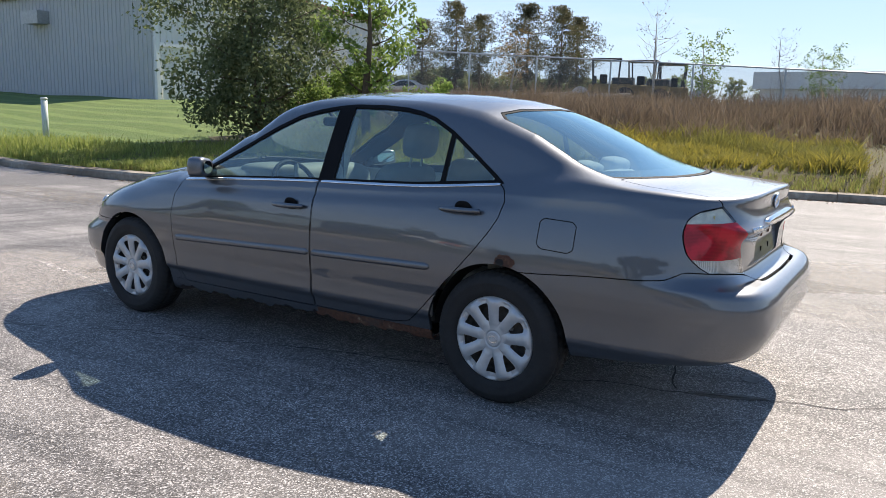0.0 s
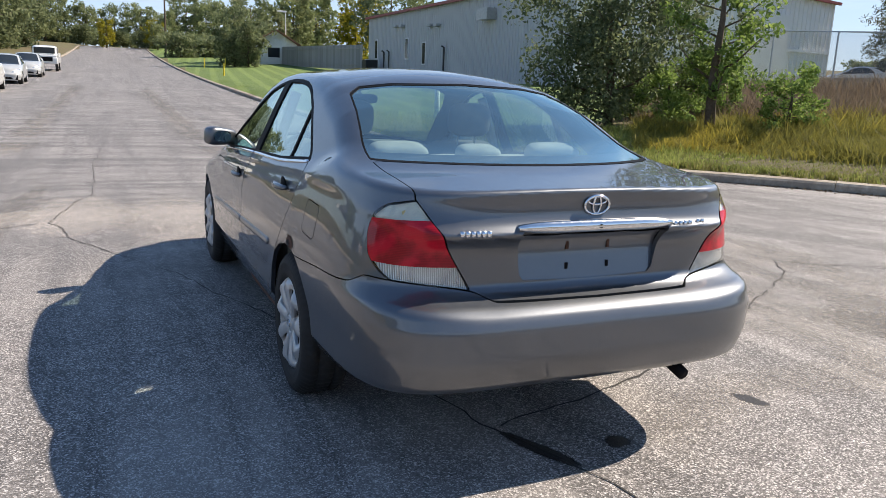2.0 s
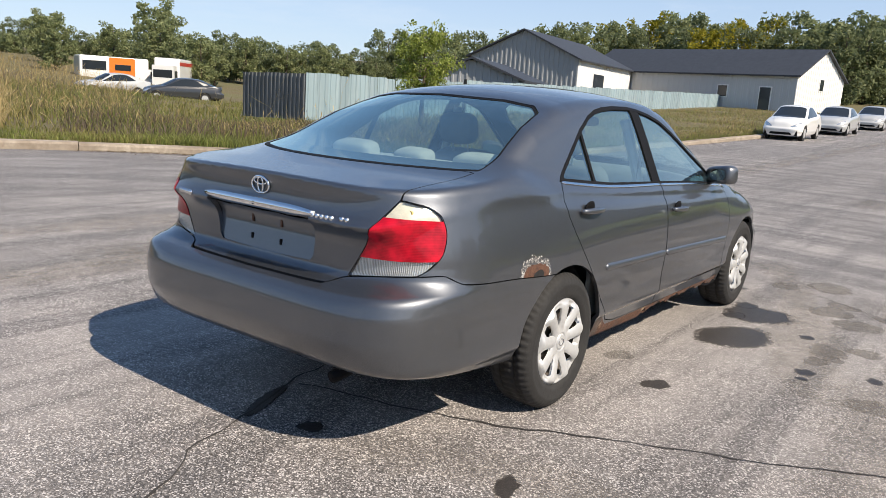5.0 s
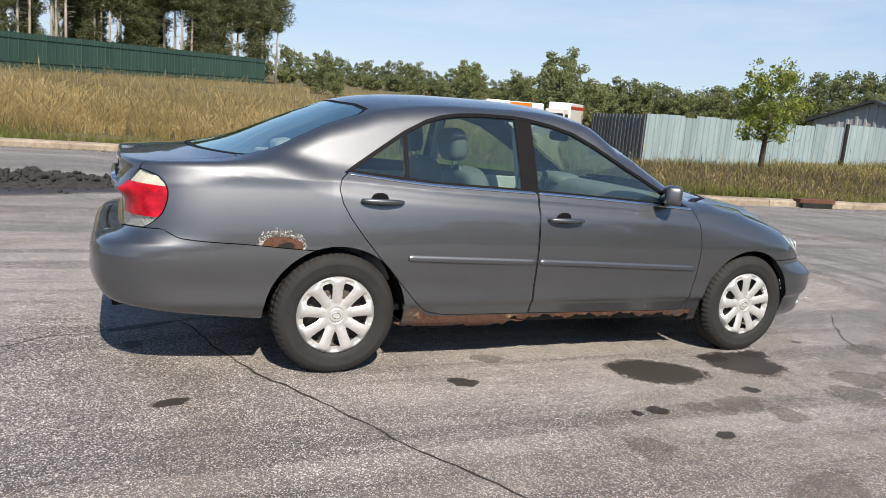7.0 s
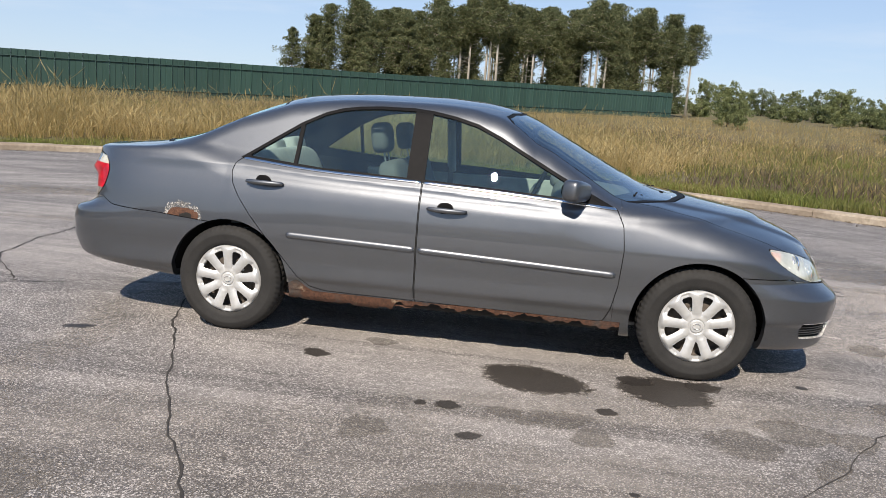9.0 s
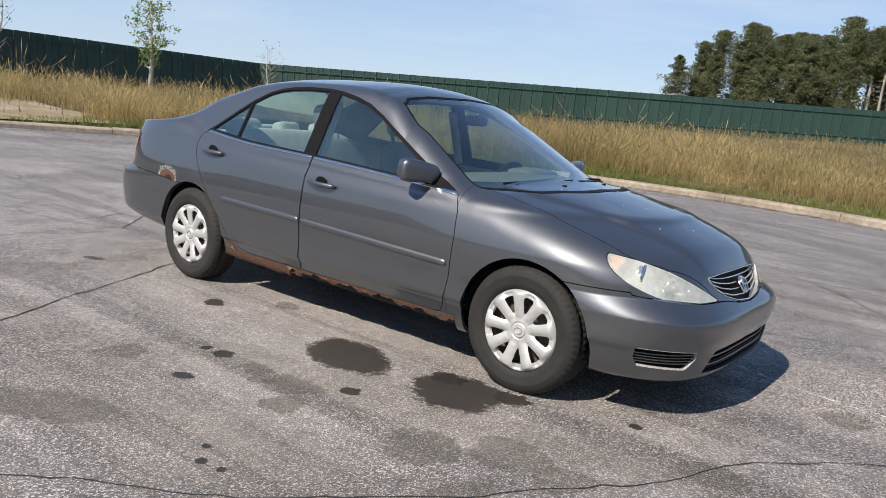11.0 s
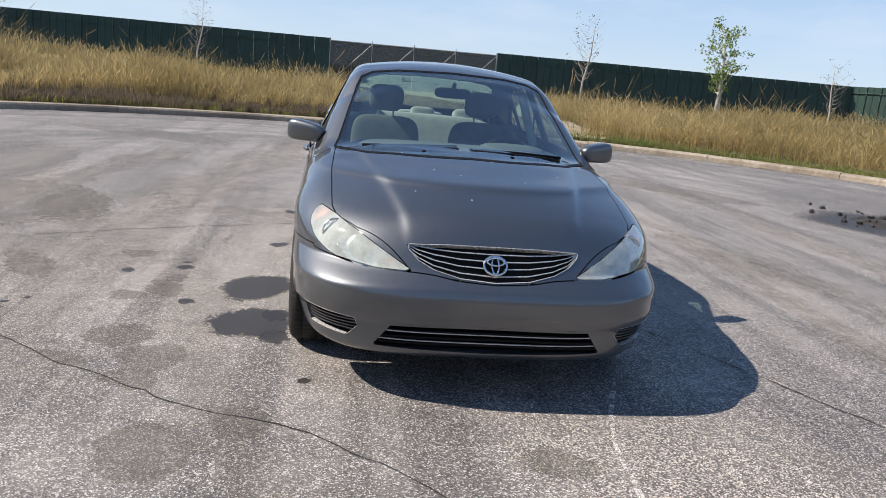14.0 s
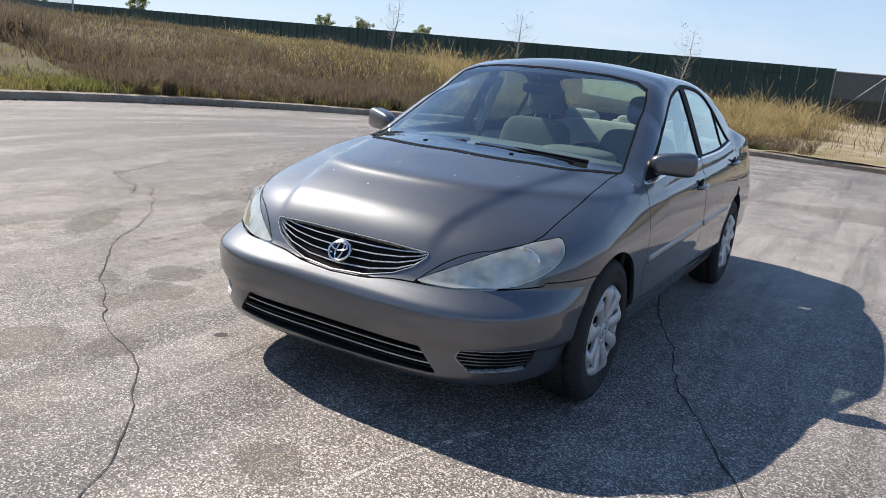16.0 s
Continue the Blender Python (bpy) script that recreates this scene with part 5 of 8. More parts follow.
# exhaust and underside
part("exhaust_pipe", tube([(-2.1, -0.50, 0.31), (-2.33, -0.47, 0.32), (-2.42, -0.46, 0.305)], 0.025, 14), BLACK, car, "short black exhaust pipe", True)
part("silencer", box(-2.2, -1.9, -0.62, 0.1, 0.34, 0.43, 0.03), UNDER, car)
part("underbody", box(-1.85, 2.0, -0.62, 0.62, 0.245, 0.28, 0.01), UNDER, car)
part("splash_shield", box(1.6, 2.04, -0.46, 0.46, 0.205, 0.225, 0.005), UNDER, car)
part("engine_block", box(1.05, 2.0, -0.5, 0.5, 0.26, 0.62, 0.05), UNDER, car)
for sg in (1, -1):
    for xw in (1.36, -1.36):
        bm = bmesh.new()
        n, rr = 22, 0.385
        rows = [[bm.verts.new((xw + rr * math.cos(a), sg * y, 0.305 + rr * math.sin(a))) for y in (0.79, 0.52)] for a in (math.pi * (k / n * 1.0) for k in range(n + 1))]
        for a, b in zip(rows, rows[1:]):
            bm.faces.new((a[0], a[1], b[1], b[0]))
        part("wheel_liner", bm, UNDER, car)
        part("axle_hub", tube([(xw, sg * 0.45, 0.315), (xw, sg * 0.74, 0.315)], 0.07, 14), UNDER, car)
    part("inner_wing", box(-1.75, 1.75, sg * 0.50 - 0.01, sg * 0.50 + 0.01, 0.24, 0.62), UNDER, car)


def side_strip(name, x0, x1, zf, half, out, mat, parent, sg, label="", steps=60):
    """A moulding along the side, following the skin, with rounded ends."""
    bm = bmesh.new()
    xs = np.linspace(x0, x1, steps)
    end = np.clip(np.minimum(xs - x0, x1 - xs) / (half * 1.2) + 0.25, 0, 1) ** 0.5
    zc = zf(xs)
    rows = []
    for x, z, e in zip(xs, zc, end):
        row = []
        for dz, o in ((-1, -0.004), (-0.95, 0.65), (-0.55, 1.0), (0.1, 0.92), (0.75, 0.55), (1, -0.004)):
            zz = z + dz * half * e
            y = float(side_y(x, zz)[0])
            row.append(bm.verts.new((x, sg * (y + (out * o * e if o > 0 else o)), zz)))
        rows.append(row)
    for a, b in zip(rows, rows[1:]):
        for i in range(5):
            bm.faces.new((a[i], b[i], b[i + 1], a[i + 1]))
    bm.faces.new(rows[0])
    bm.faces.new(rows[-1][::-1])
    bmesh.ops.recalc_face_normals(bm, faces=bm.faces)
    return part(name, bm, mat, parent, label, True)


mould_z = curve([-1.0, -0.2, 0.9], [0.620, 0.599, 0.560])
for s, sg in (("left", 1), ("right", -1)):
    fd, rd = doors[s]
    side_strip("side_moulding", -1.0, -0.236, mould_z, 0.019, 0.010, WORN_PAINT, rd, sg)
    side_strip("side_moulding", -0.216, 0.895, mould_z, 0.019, 0.010, WORN_PAINT, fd, sg)
    side_strip("belt_trim", -1.315, -0.232, lambda x: belt_x(x) + 0.001, 0.0075, 0.006, CHROME, rd, sg, "thin chrome belt trim")
    side_strip("belt_trim", -0.220, 0.87, lambda x: belt_x(x) + 0.001, 0.0075, 0.006, CHROME, fd, sg, "thin chrome belt trim")
    for dr, xc, zc in ((rd, -1.148, 0.908), (fd, -0.063, 0.838)):
        yc = float(side_y(xc, zc)[0])
        tilt = Matrix.Rotation(radians(sg * -8), 4, "X")
        cup = soft("handle_cup", (0.098, 0.014, 0.098), BLACK, dr, Matrix.Translation((xc - 0.012, sg * (yc - 0.001), zc - 0.004)) @ tilt, 0.8)
        pts, rad = [], []
        for k in range(13):
            t = k / 12
            pts.append((xc - 0.112 + 0.224 * t, sg * (yc + 0.012 + 0.022 * math.sin(math.pi * t) ** 0.6), zc + 0.004 - 0.004 * t))
            rad.append(0.0095 + 0.0055 * math.sin(math.pi * t) ** 0.5)
        part("door_handle", tube(pts, rad, 10), PAINT, dr, "", True)
    # mirror on its foot
    mm = Matrix.Translation((0.650, sg * 0.876, 1.004)) @ Matrix.Rotation(radians(sg * 28), 4, "Z") @ Matrix.Rotation(radians(sg * 4), 4, "X")
    hp, hq = soft_box(0.112, 0.228, 0.130, 0.5)
    k = np.clip(0.5 + sg * hp[:, 1] / 0.228, 0, 1)
    hp = hp * np.stack([0.62 + 0.38 * k ** 0.6, np.ones(len(k)), 0.60 + 0.40 * k ** 0.55], -1)
    hp = hp @ np.array(mm.to_3x3()).T + np.array(mm.translation)
    house = part("wing_mirror", mesh_np("wing_mirror", hp, hq, [WORN_PAINT], True), None, car, "grey tapered wing mirror")
    bm = bmesh.new()
    ring = []
    for q in range(28):
        a = 2 * math.pi * q / 28
        gy, gz = sg * 0.022 + 0.070 * math.copysign(abs(math.cos(a)) ** 0.7, math.cos(a)), 0.037 * math.copysign(abs(math.sin(a)) ** 0.7, math.sin(a))
        gk = min(1.0, max(0.0, 0.5 + sg * gy / 0.228))
        ring.append(bm.verts.new(mm @ Vector((-0.0565 * (0.62 + 0.38 * gk ** 0.6), gy, gz))))
    bm.faces.new(ring)
    part("mirror_glass", bm, MIRROR, house)
    part("mirror_foot", tube([(0.69, sg * 0.755, 0.965), (0.685, sg * 0.79, 0.962), (0.68, sg * 0.83, 0.975)], [0.032, 0.026, 0.03], 10), PAINT, house, "", True)

# wipers, washers, interior mirror
for pts in (((0.98, -0.56, 0.965), (1.04, -0.30, 0.985), (1.06, -0.05, 1.0)), ((1.075, 0.02, 0.99), (1.06, 0.28, 0.99), (0.985, 0.56, 0.975))):
    part("wiper", tube([(x, y, z + 0.012) for x, y, z in pts], 0.009, 6), BLACK, car)
    part("wiper", tube([(x + 0.045, y * 0.9, z + 0.002) for x, y, z in pts], [0.016, 0.012, 0.010], 6), BLACK, car)
part("cowl", box(0.90, 1.10, -0.62, 0.62, 0.90, 0.955, 0.02), BLACK, car)
for y in (0.24, -0.24):
    soft("washer_nozzle", (0.03, 0.022, 0.014), BLACK, car, Matrix.Translation((1.17, y, 0.985)), 0.7)


# ---------- wheels ----------
def lathe(profile, seg=96, ripple=None):
    """Turns a profile of (radius, out) about the axle."""
    pr = np.array(profile)
    a = np.linspace(0, 2 * np.pi, seg + 1)[:-1]
    v = []
    for k, (r, o) in enumerate(pr):
        rr = np.full(seg, r) if ripple is None else r + ripple(k, a)
        v.append(np.stack([rr * np.cos(a), np.full(seg, o), rr * np.sin(a)], -1))
    v = np.concatenate(v)
    i = np.arange(len(v)).reshape(len(pr), seg)
    j = np.roll(i, -1, 1)
    return v, np.stack([i[:-1], i[1:], j[1:], j[:-1]], -1).reshape(-1, 4)


OLD_STEEL = plain("dull_wheel_steel", (0.075, 0.062, 0.052), 0.7, 0.3, 0.5, 30, 0.5, 60)


def make_wheel():
    w = new("wheel", None)
    prof = [(0.198, 0.075), (0.21, 0.098), (0.235, 0.105), (0.262, 0.1045), (0.268, 0.1065), (0.274, 0.1045), (0.295, 0.098), (0.308, 0.087), (0.3175, 0.070),
            (0.3195, 0.066), (0.3195, 0.042), (0.313, 0.040), (0.313, 0.034), (0.321, 0.032), (0.321, -0.03), (0.313, -0.032), (0.313, -0.04), (0.3195, -0.042), (0.317, -0.075), (0.30, -0.098), (0.25, -0.104), (0.20, -0.085)]
    seg = 240
    tread = lambda k, a: np.where((np.sin(a * 60 + (k % 3)) > 0.62) & (7 <= k <= 18), -0.006, 0.0)
    v, q = lathe(prof, seg, tread)
    part("tyre", mesh_np("tyre", v, q, [RUBBER], True), None, w, "black tyre with worn tread")
    v, q = lathe([(0.20, 0.078), (0.175, 0.055), (0.168, 0.02), (0.14, 0.045), (0.11, 0.055), (0.06, 0.06), (0.0, 0.06)], 48)
    part("rim", mesh_np("rim", v, q, [OLD_STEEL], True), None, w, "dull rusty steel rim")
    # cover: a polar sheet with nine spokes left between nine openings
    nr, na = 64, 540
    r, a = np.meshgrid(np.concatenate([[0.0], np.linspace(0.012, 0.207, nr - 1)]), np.linspace(0, 2 * np.pi, na + 1), indexing="ij")
    k = 9
    t = np.abs(((a - np.pi / 2) * k / (2 * np.pi)) % 1.0 - 0.5) * 2
    # t is 1 along the middle of a spoke and 0 midway between two
    t = np.where(np.isfinite(t), t, 0)
    arc = (1 - t) * np.pi / k * r
    crown = curve([0, 0.035, 0.07, 0.12, 0.17, 0.195, 0.207], [0.096, 0.098, 0.092, 0.099, 0.104, 0.099, 0.084])(r)
    half = np.interp(r, [0.05, 0.085, 0.13, 0.17, 0.2], [0.031, 0.0265, 0.0275, 0.031, 0.034])
    bulge = 0.010 * np.clip(1 - (arc / half) ** 2, -1.2, 1) * np.interp(r, [0.045, 0.08, 0.185, 0.200], [0, 1, 1, 0])
    out = crown + bulge - 0.006 * np.interp(r, [0.034, 0.037, 0.041, 0.044], [0, 1, 1, 0])
    v = np.stack([r * np.cos(a), out, r * np.sin(a)], -1).reshape(-1, 3)
    i = np.arange(v.shape[0]).reshape(r.shape)
    tri = np.concatenate([np.stack([i[:-1, :-1], i[1:, :-1], i[1:, 1:]], -1).reshape(-1, 3), np.stack([i[:-1, :-1], i[1:, 1:], i[:-1, 1:]], -1).reshape(-1, 3)])
    hole = smax(smax(half - arc, 0.086 - r, 0.012), r - 0.172, 0.012).ravel()
    e = 1e-3
    du = np.gradient(v.reshape(*r.shape, 3), axis=0)
    dv = np.gradient(v.reshape(*r.shape, 3), axis=1)
    nn = np.cross(du, dv).reshape(-1, 3)
    nn[:na + 1] = (0, -1, 0)
    nn /= np.maximum(np.linalg.norm(nn, axis=1), 1e-9)[:, None]
    if nn[i[30, 10], 1] < 0:
        nn = -nn
    nn[np.abs(nn).sum(1) < 0.5] = (0, 1, 0)
    nn[:na + 1] = (0, 1, 0)
    tri = tri if np.cross(v[tri[5000, 1]] - v[tri[5000, 0]], v[tri[5000, 2]] - v[tri[5000, 0]])[1] > 0 else tri[:, ::-1]
    _, cover = cut((v, nn, tri), hole)
    cover = folded(cover, 0.018, weld=True)
    part("wheel_cover", mesh_np("wheel_cover", cover[0], cover[2], [SILVER], True, cover[1]), None, w, "silver nine-spoke plastic wheel cover")
    part("cap_ring", tube([(0.021 * math.cos(t), 0.099, 0.016 * math.sin(t)) for t in np.linspace(0, 2 * math.pi, 25)], 0.0024, 5, caps=False), CHROME, w)
    for s in range(5):
        b = 2 * math.pi * s / 5
        part("wheel_nut", tube([(0.095 * math.cos(b), 0.03, 0.095 * math.sin(b)), (0.095 * math.cos(b), 0.066, 0.095 * math.sin(b))], 0.010, 6), STEEL, w)
    return w


first = make_wheel()
first.parent = car
first.matrix_basis = Matrix.Translation((1.36, 0.775, 0.315))
for x, sg, turn in ((-1.36, 1, 0), (1.36, -1, 5), (-1.36, -1, 0)):
    m = Matrix.Translation((x, sg * 0.775, 0.315)) @ Matrix.Rotation(radians(0 if sg > 0 else 180), 4, "Z") @ Matrix.Rotation(radians(turn), 4, "Y")
    copy_thing(first, m).parent = car


# ---------- inside the car ----------
def seat(x, y, tilt, width, hz, front):
    base = Matrix.Translation((x, y, 0))
    mat, hm = (DARK_FABRIC, DARK_FABRIC) if front else (FABRIC, FABRIC)
    back_m = base @ Matrix.Translation((-0.30, 0, 0.78)) @ Matrix.Rotation(radians(-tilt), 4, "Y")
    s = soft("seat", (0.52, width, 0.17), mat, car, base @ Matrix.Translation((0, 0, 0.50)), 0.4)
    soft("backrest", (0.15, width, 0.60), mat, s, back_m, 0.4)
    if front:
        hd = base @ Matrix.Translation((-0.455, 0, hz)) @ Matrix.Rotation(radians(-8), 4, "Y")
        soft("headrest", (0.115, 0.255, 0.19), hm, s, hd, 0.55)
        for dy in (0.055, -0.055):
            part("headrest_post", tube([(x - 0.405, y + dy, hz - 0.2), (x - 0.45, y + dy, hz)], 0.006, 6), STEEL, s)
    return s


for y in (0.36, -0.36):
    seat(-0.12, y, 16, 0.50, 1.20, True)
bench = seat(-0.98, 0, 20, 1.28, 1.10, False)
for y in (0.40, 0.0, -0.40):
    soft("headrest", (0.13, 0.275 if y else 0.21, 0.135 if y else 0.115), FABRIC, bench, Matrix.Translation((-1.43, y, 1.065)) @ Matrix.Rotation(radians(-12), 4, "Y"), 0.5)
part("parcel_shelf", box(-1.86, -1.36, -0.64, 0.64, 0.985, 1.02, 0.01), FABRIC, car)
brake = soft("brake_light", (0.10, 0.40, 0.075), FABRIC, car, Matrix.Translation((-1.60, 0.0, 1.050)), 0.45)
part("brake_lens", box(-1.660, -1.644, -0.15, 0.15, 1.040, 1.068, 0.004), DARK_LENS, brake, "dark red lens")
part("cabin_floor", box(-1.3, 1.0, -0.74, 0.74, 0.30, 0.33), DARK_FABRIC, car)
part("bulkhead", box(-1.42, -1.36, -0.7, 0.7, 0.3, 1.0), DARK_FABRIC, car)
part("firewall", box(0.93, 0.97, -0.7, 0.7, 0.3, 0.93), DARK_FABRIC, car)
dash = soft("dashboard", (0.62, 1.40, 0.36), DASH, car, Matrix.Translation((0.80, 0, 0.80)) @ Matrix.Rotation(radians(6), 4, "Y"), 0.45)
soft("instrument_hood", (0.24, 0.40, 0.10), DASH, dash, Matrix.Translation((0.60, 0.36, 0.965)), 0.6)
soft("centre_console", (0.9, 0.22, 0.30), DASH, car, Matrix.Translation((0.15, 0, 0.47)), 0.4)
wheel_m = Matrix.Translation((0.37, 0.36, 0.86)) @ Matrix.Rotation(radians(-64), 4, "Y")
sw = part("steering_wheel", tube([tuple(wheel_m @ Vector((0.185 * math.cos(t), 0.185 * math.sin(t), 0))) for t in np.linspace(0, 2 * math.pi, 41)], 0.016, 8, caps=False), BLACK, car, "", True)
soft("horn_pad", (0.16, 0.18, 0.06), DASH, sw, wheel_m, 0.6)
for b in (0.4, math.pi - 0.4, -math.pi / 2):
    part("spoke", tube([tuple(wheel_m @ Vector((0.06 * math.sin(b + math.pi / 2), 0.06 * math.cos(b + math.pi / 2), 0))), tuple(wheel_m @ Vector((0.18 * math.sin(b + math.pi / 2), 0.18 * math.cos(b + math.pi / 2), 0)))], 0.016, 6), DASH, sw)
rear_view = soft("rear_view_mirror", (0.035, 0.23, 0.065), BLACK, car, Matrix.Translation((0.36, 0.0, 1.285)), 0.5)
part("mirror_stalk", tube([(0.36, 0, 1.30), (0.42, 0, 1.345)], 0.012, 6), BLACK, rear_view)
for sg in (1, -1):
    part("door_lining", box(-0.95, 0.92, sg * 0.775 - 0.012, sg * 0.775 + 0.012, 0.33, 0.93, 0.01), FABRIC, car)
    part("pillar_lining", tube([(-0.27, sg * 0.715, 0.95), (-0.28, sg * 0.585, 1.32)], 0.03, 8), FABRIC, car)
    part("seat_belt", box(-0.30, -0.26, sg * 0.70 - 0.002, sg * 0.70 + 0.002, 0.5, 1.2), DARK_FABRIC, car)
soft("headliner", (1.15, 1.0, 0.02), FABRIC, car, Matrix.Translation((-0.52, 0, 1.385)), 0.3)

# rust over the rear arches, where the paint has flaked
rng_r = random.Random(7)


def ragged(xc, zc, w, h, n=44):
    ts = np.linspace(0, 2 * math.pi, n + 1)[:-1]
    k = [0.8 + 0.28 * rng_r.random() for _ in ts]
    return [xc + w * q * math.cos(t) for q, t in zip(k, ts)], [zc + h * q * math.sin(t) for q, t in zip(k, ts)]


def patch_on(px, pz, mat, s, shift, name, label):
    hole_m, _ = cut(rest, far_from(rest[0], rest[0][:, 1] > 0.5, poly_field(px, pz, rest[0][:, 0], rest[0][:, 2])))
    skin_part(name, hole_m, mat, car, s, depth=0.0, shift=shift, label=label)


for s, xc, zc, w, h in (("right", -1.650, 0.672, 0.105, 0.055), ("left", -1.405, 0.690, 0.055, 0.038)):
    edge_p = ragged(xc, zc + 0.012, w * 1.22, h * 1.55)
    if s == "right":
        patch_on(*edge_p, FLAKES, s, 0.0012, "flaking_paint", "pale flakes of lifting paint")
    patch_on(*ragged(xc, zc, w, h), RUST, s, 0.002, "rust_patch", "brown rust with flaking paint")
    patch_on(*ragged(xc + 0.02, zc - 0.002, w * 0.42, h * 0.45, 20), UNDER, s, 0.0026, "rust_hole", "dark hole rusted through")
patch_on([-1.02, -0.99, -0.955, -0.93, -0.905, -0.885, -0.86, -0.84, -0.84, -1.02], [0.27, 0.325, 0.345, 0.352, 0.335, 0.315, 0.30, 0.29, 0.18, 0.18], RUST, "right", 0.0015, "rust_patch", "brown rust in front of the wheel")
rag = random.Random(3)
for s, sg in (("left", 1), ("right", -1)):
    for k in range(7):
        x = -0.95 + 0.7 * k / 6 + rag.uniform(-0.04, 0.04)
        w, h = rag.uniform(0.02, 0.05), rag.uniform(0.006, 0.018)
        y = float(side_y(x, 0.245)[0])
        bm = bmesh.new()
        vs = [bm.verts.new((x + dx, sg * (y - 0.012 + o), 0.252 + dz)) for o in (0.0, 0.004) for dx, dz in ((-w, 0), (w, 0), (w * 0.6, -h), (-w * 0.2, -h * 1.3), (-w * 0.8, -h * 0.6))]
        bm.faces.new(vs[:5])
        bm.faces.new(vs[5:][::-1])
        for i in range(5):
            j = (i + 1) % 5
            bm.faces.new((vs[i], vs[i + 5], vs[j + 5], vs[j]))
        part("rust_flake", bm, RUST, car)
# small chips in the paint of the bonnet
for x, y, r in ((1.78, -0.33, 0.004), (1.60, -0.10, 0.003), (1.52, -0.22, 0.003), (1.64, 0.21, 0.0045), (1.33, 0.10, 0.003), (1.86, -0.08, 0.004), (1.45, 0.42, 0.003), (1.22, -0.36, 0.003)):
    top_p = cast(np.array([[x, y, 0.6]]), np.array([[0.0, 0.0, 1.0]]))
    nv = skin_normal(top_p)[0]
    p0 = Vector(top_p[0])
    part("paint_chip", tube([p0 - Vector(nv) * 0.001, p0 + Vector(nv) * 0.0012], r, 7), WHITE_PAINT, car)


# ---------- fences and gate ----------
def ribbed_panel(name, w, h, mat, ribs, depth=0.035):
    """A sheet of a fence: flat steel with upright folds, as thick as it is."""
    xs, ys = [0.0], [0.0]
    if ribs == 1:
        # flat boards that meet in a deep upright groove, with a slim fold down the middle
        g = 0.06
        xs, ys = [0.0, 0.025, 0.05, w * 0.5 - 0.03, w * 0.5 - 0.015, w * 0.5 + 0.015, w * 0.5 + 0.03, w - 0.03, w - 0.004], [g, g, 0, 0, -0.02, -0.02, 0, 0, g]
    else:
        for k in range(ribs):
            c = w * (k + 0.5) / ribs
            r = w / ribs * 0.16
            xs += [c - r * 1.5, c - r, c + r, c + r * 1.5]
            ys += [0, -depth, -depth, 0]
        xs.append(w - 0.004)
        ys.append(0.0)
    n = len(xs)
    v = [(x, y + o, z) for o in (0.0, 0.012) for z in (0.0, h) for x, y in zip(xs, ys)]
    f = []
    for k in range(n - 1):
        f += [(k, k + 1, n + k + 1, n + k), (2 * n + k + 1, 2 * n + k, 3 * n + k, 3 * n + k + 1), (n + k, n + k + 1, 3 * n + k + 1, 3 * n + k)]
    return mesh_np(name, v, f, [mat])


def sheet_fence(name, label, a, b, za, zb, height, width, mat, ribs, jitter=0.0, seed=0, rails=True):
    """A fence of upright sheets from a to b, its top running from za to zb."""
    f = tagged(new(name, None), label, "fence")
    a, b = Vector((a[0], a[1], 0)), Vector((b[0], b[1], 0))
    ln = (b - a).length
    n = max(1, round(ln / width))
    me = ribbed_panel("panel", ln / n, height, mat, ribs)
    rot = math.atan2((b - a).y, (b - a).x)
    rnd = random.Random(seed)
    for k in range(n):
        p = a + (b - a) * (k / n)
        ob = new("panel", me)
        ob.parent = f
        z = za + (zb - za) * ((k + 0.5) / n) - height + rnd.uniform(-jitter, jitter)
        ob.matrix_basis = Matrix.Translation((p.x, p.y, z)) @ Matrix.Rotation(rot, 4, "Z") @ Matrix.Rotation(rnd.uniform(-1, 1) * jitter * 0.3, 4, "X")
    if rails:
        d = (b - a).normalized()
        nrm = Vector((-d.y, d.x, 0)) * 0.06
        for fr in (0.2, 0.85):
            part("rail", tube([a + nrm + Vector((0, 0, za - height * (1 - fr))), b + nrm + Vector((0, 0, zb - height * (1 - fr)))], 0.035, 4), mat, f)
    return f


sheet_fence("steel_fence", "tall dark green ribbed steel fence behind dry grass", (-42.6, 32.6), (-39.7, 8.0), 3.36, 3.22, 2.75, 0.85, GREEN_SHEET, 1, 0.004, 1)
sheet_fence("steel_fence", "tall dark green ribbed steel fence behind dry grass", (-40.3, -1.6), (-43.5, -84), 3.2, 3.3, 2.75, 0.85, GREEN_SHEET, 1, 0.004, 2)
sheet_fence("steel_fence", "tall sunlit green ribbed steel fence behind dry grass", (12.5, 86.5), (-42.6, 32.6), 5.45, 3.36, 2.75, 0.85, GREEN_SHEET, 1, 0.004, 3)
sheet_fence("sheet_metal_fence", "dark ribbed sheet metal fence end", (15.4, 22.6), (15.4, 19.0), 1.80, 1.86, 1.7, 0.45, DARK_SHEET, 2, 0.01, 4)
zinc = sheet_fence("sheet_metal_fence", "patched galvanised sheet metal fence with peeling paint", (15.4, 19.0), (26.6, 20.0), 1.88, 2.10, 1.95, 0.62, ZINC_SHEET, 2, 0.05, 5)
part("post", tube([(26.75, 19.95, 0.0), (26.75, 19.95, 2.25)], 0.09, 6), BLACK_STEEL, zinc)
sheet_fence("sheet_metal_fence", "long galvanised sheet metal fence beside the road", (26.9, 20.0), (80, 21.8), 2.2, 3.45, 2.0, 0.8, ZINC_SHEET, 2, 0.03, 6)
GREY_BOARD = sheet_material("weathered_board", (0.30, 0.30, 0.285), 0.8, 0.4, (0.20, 0.19, 0.175))
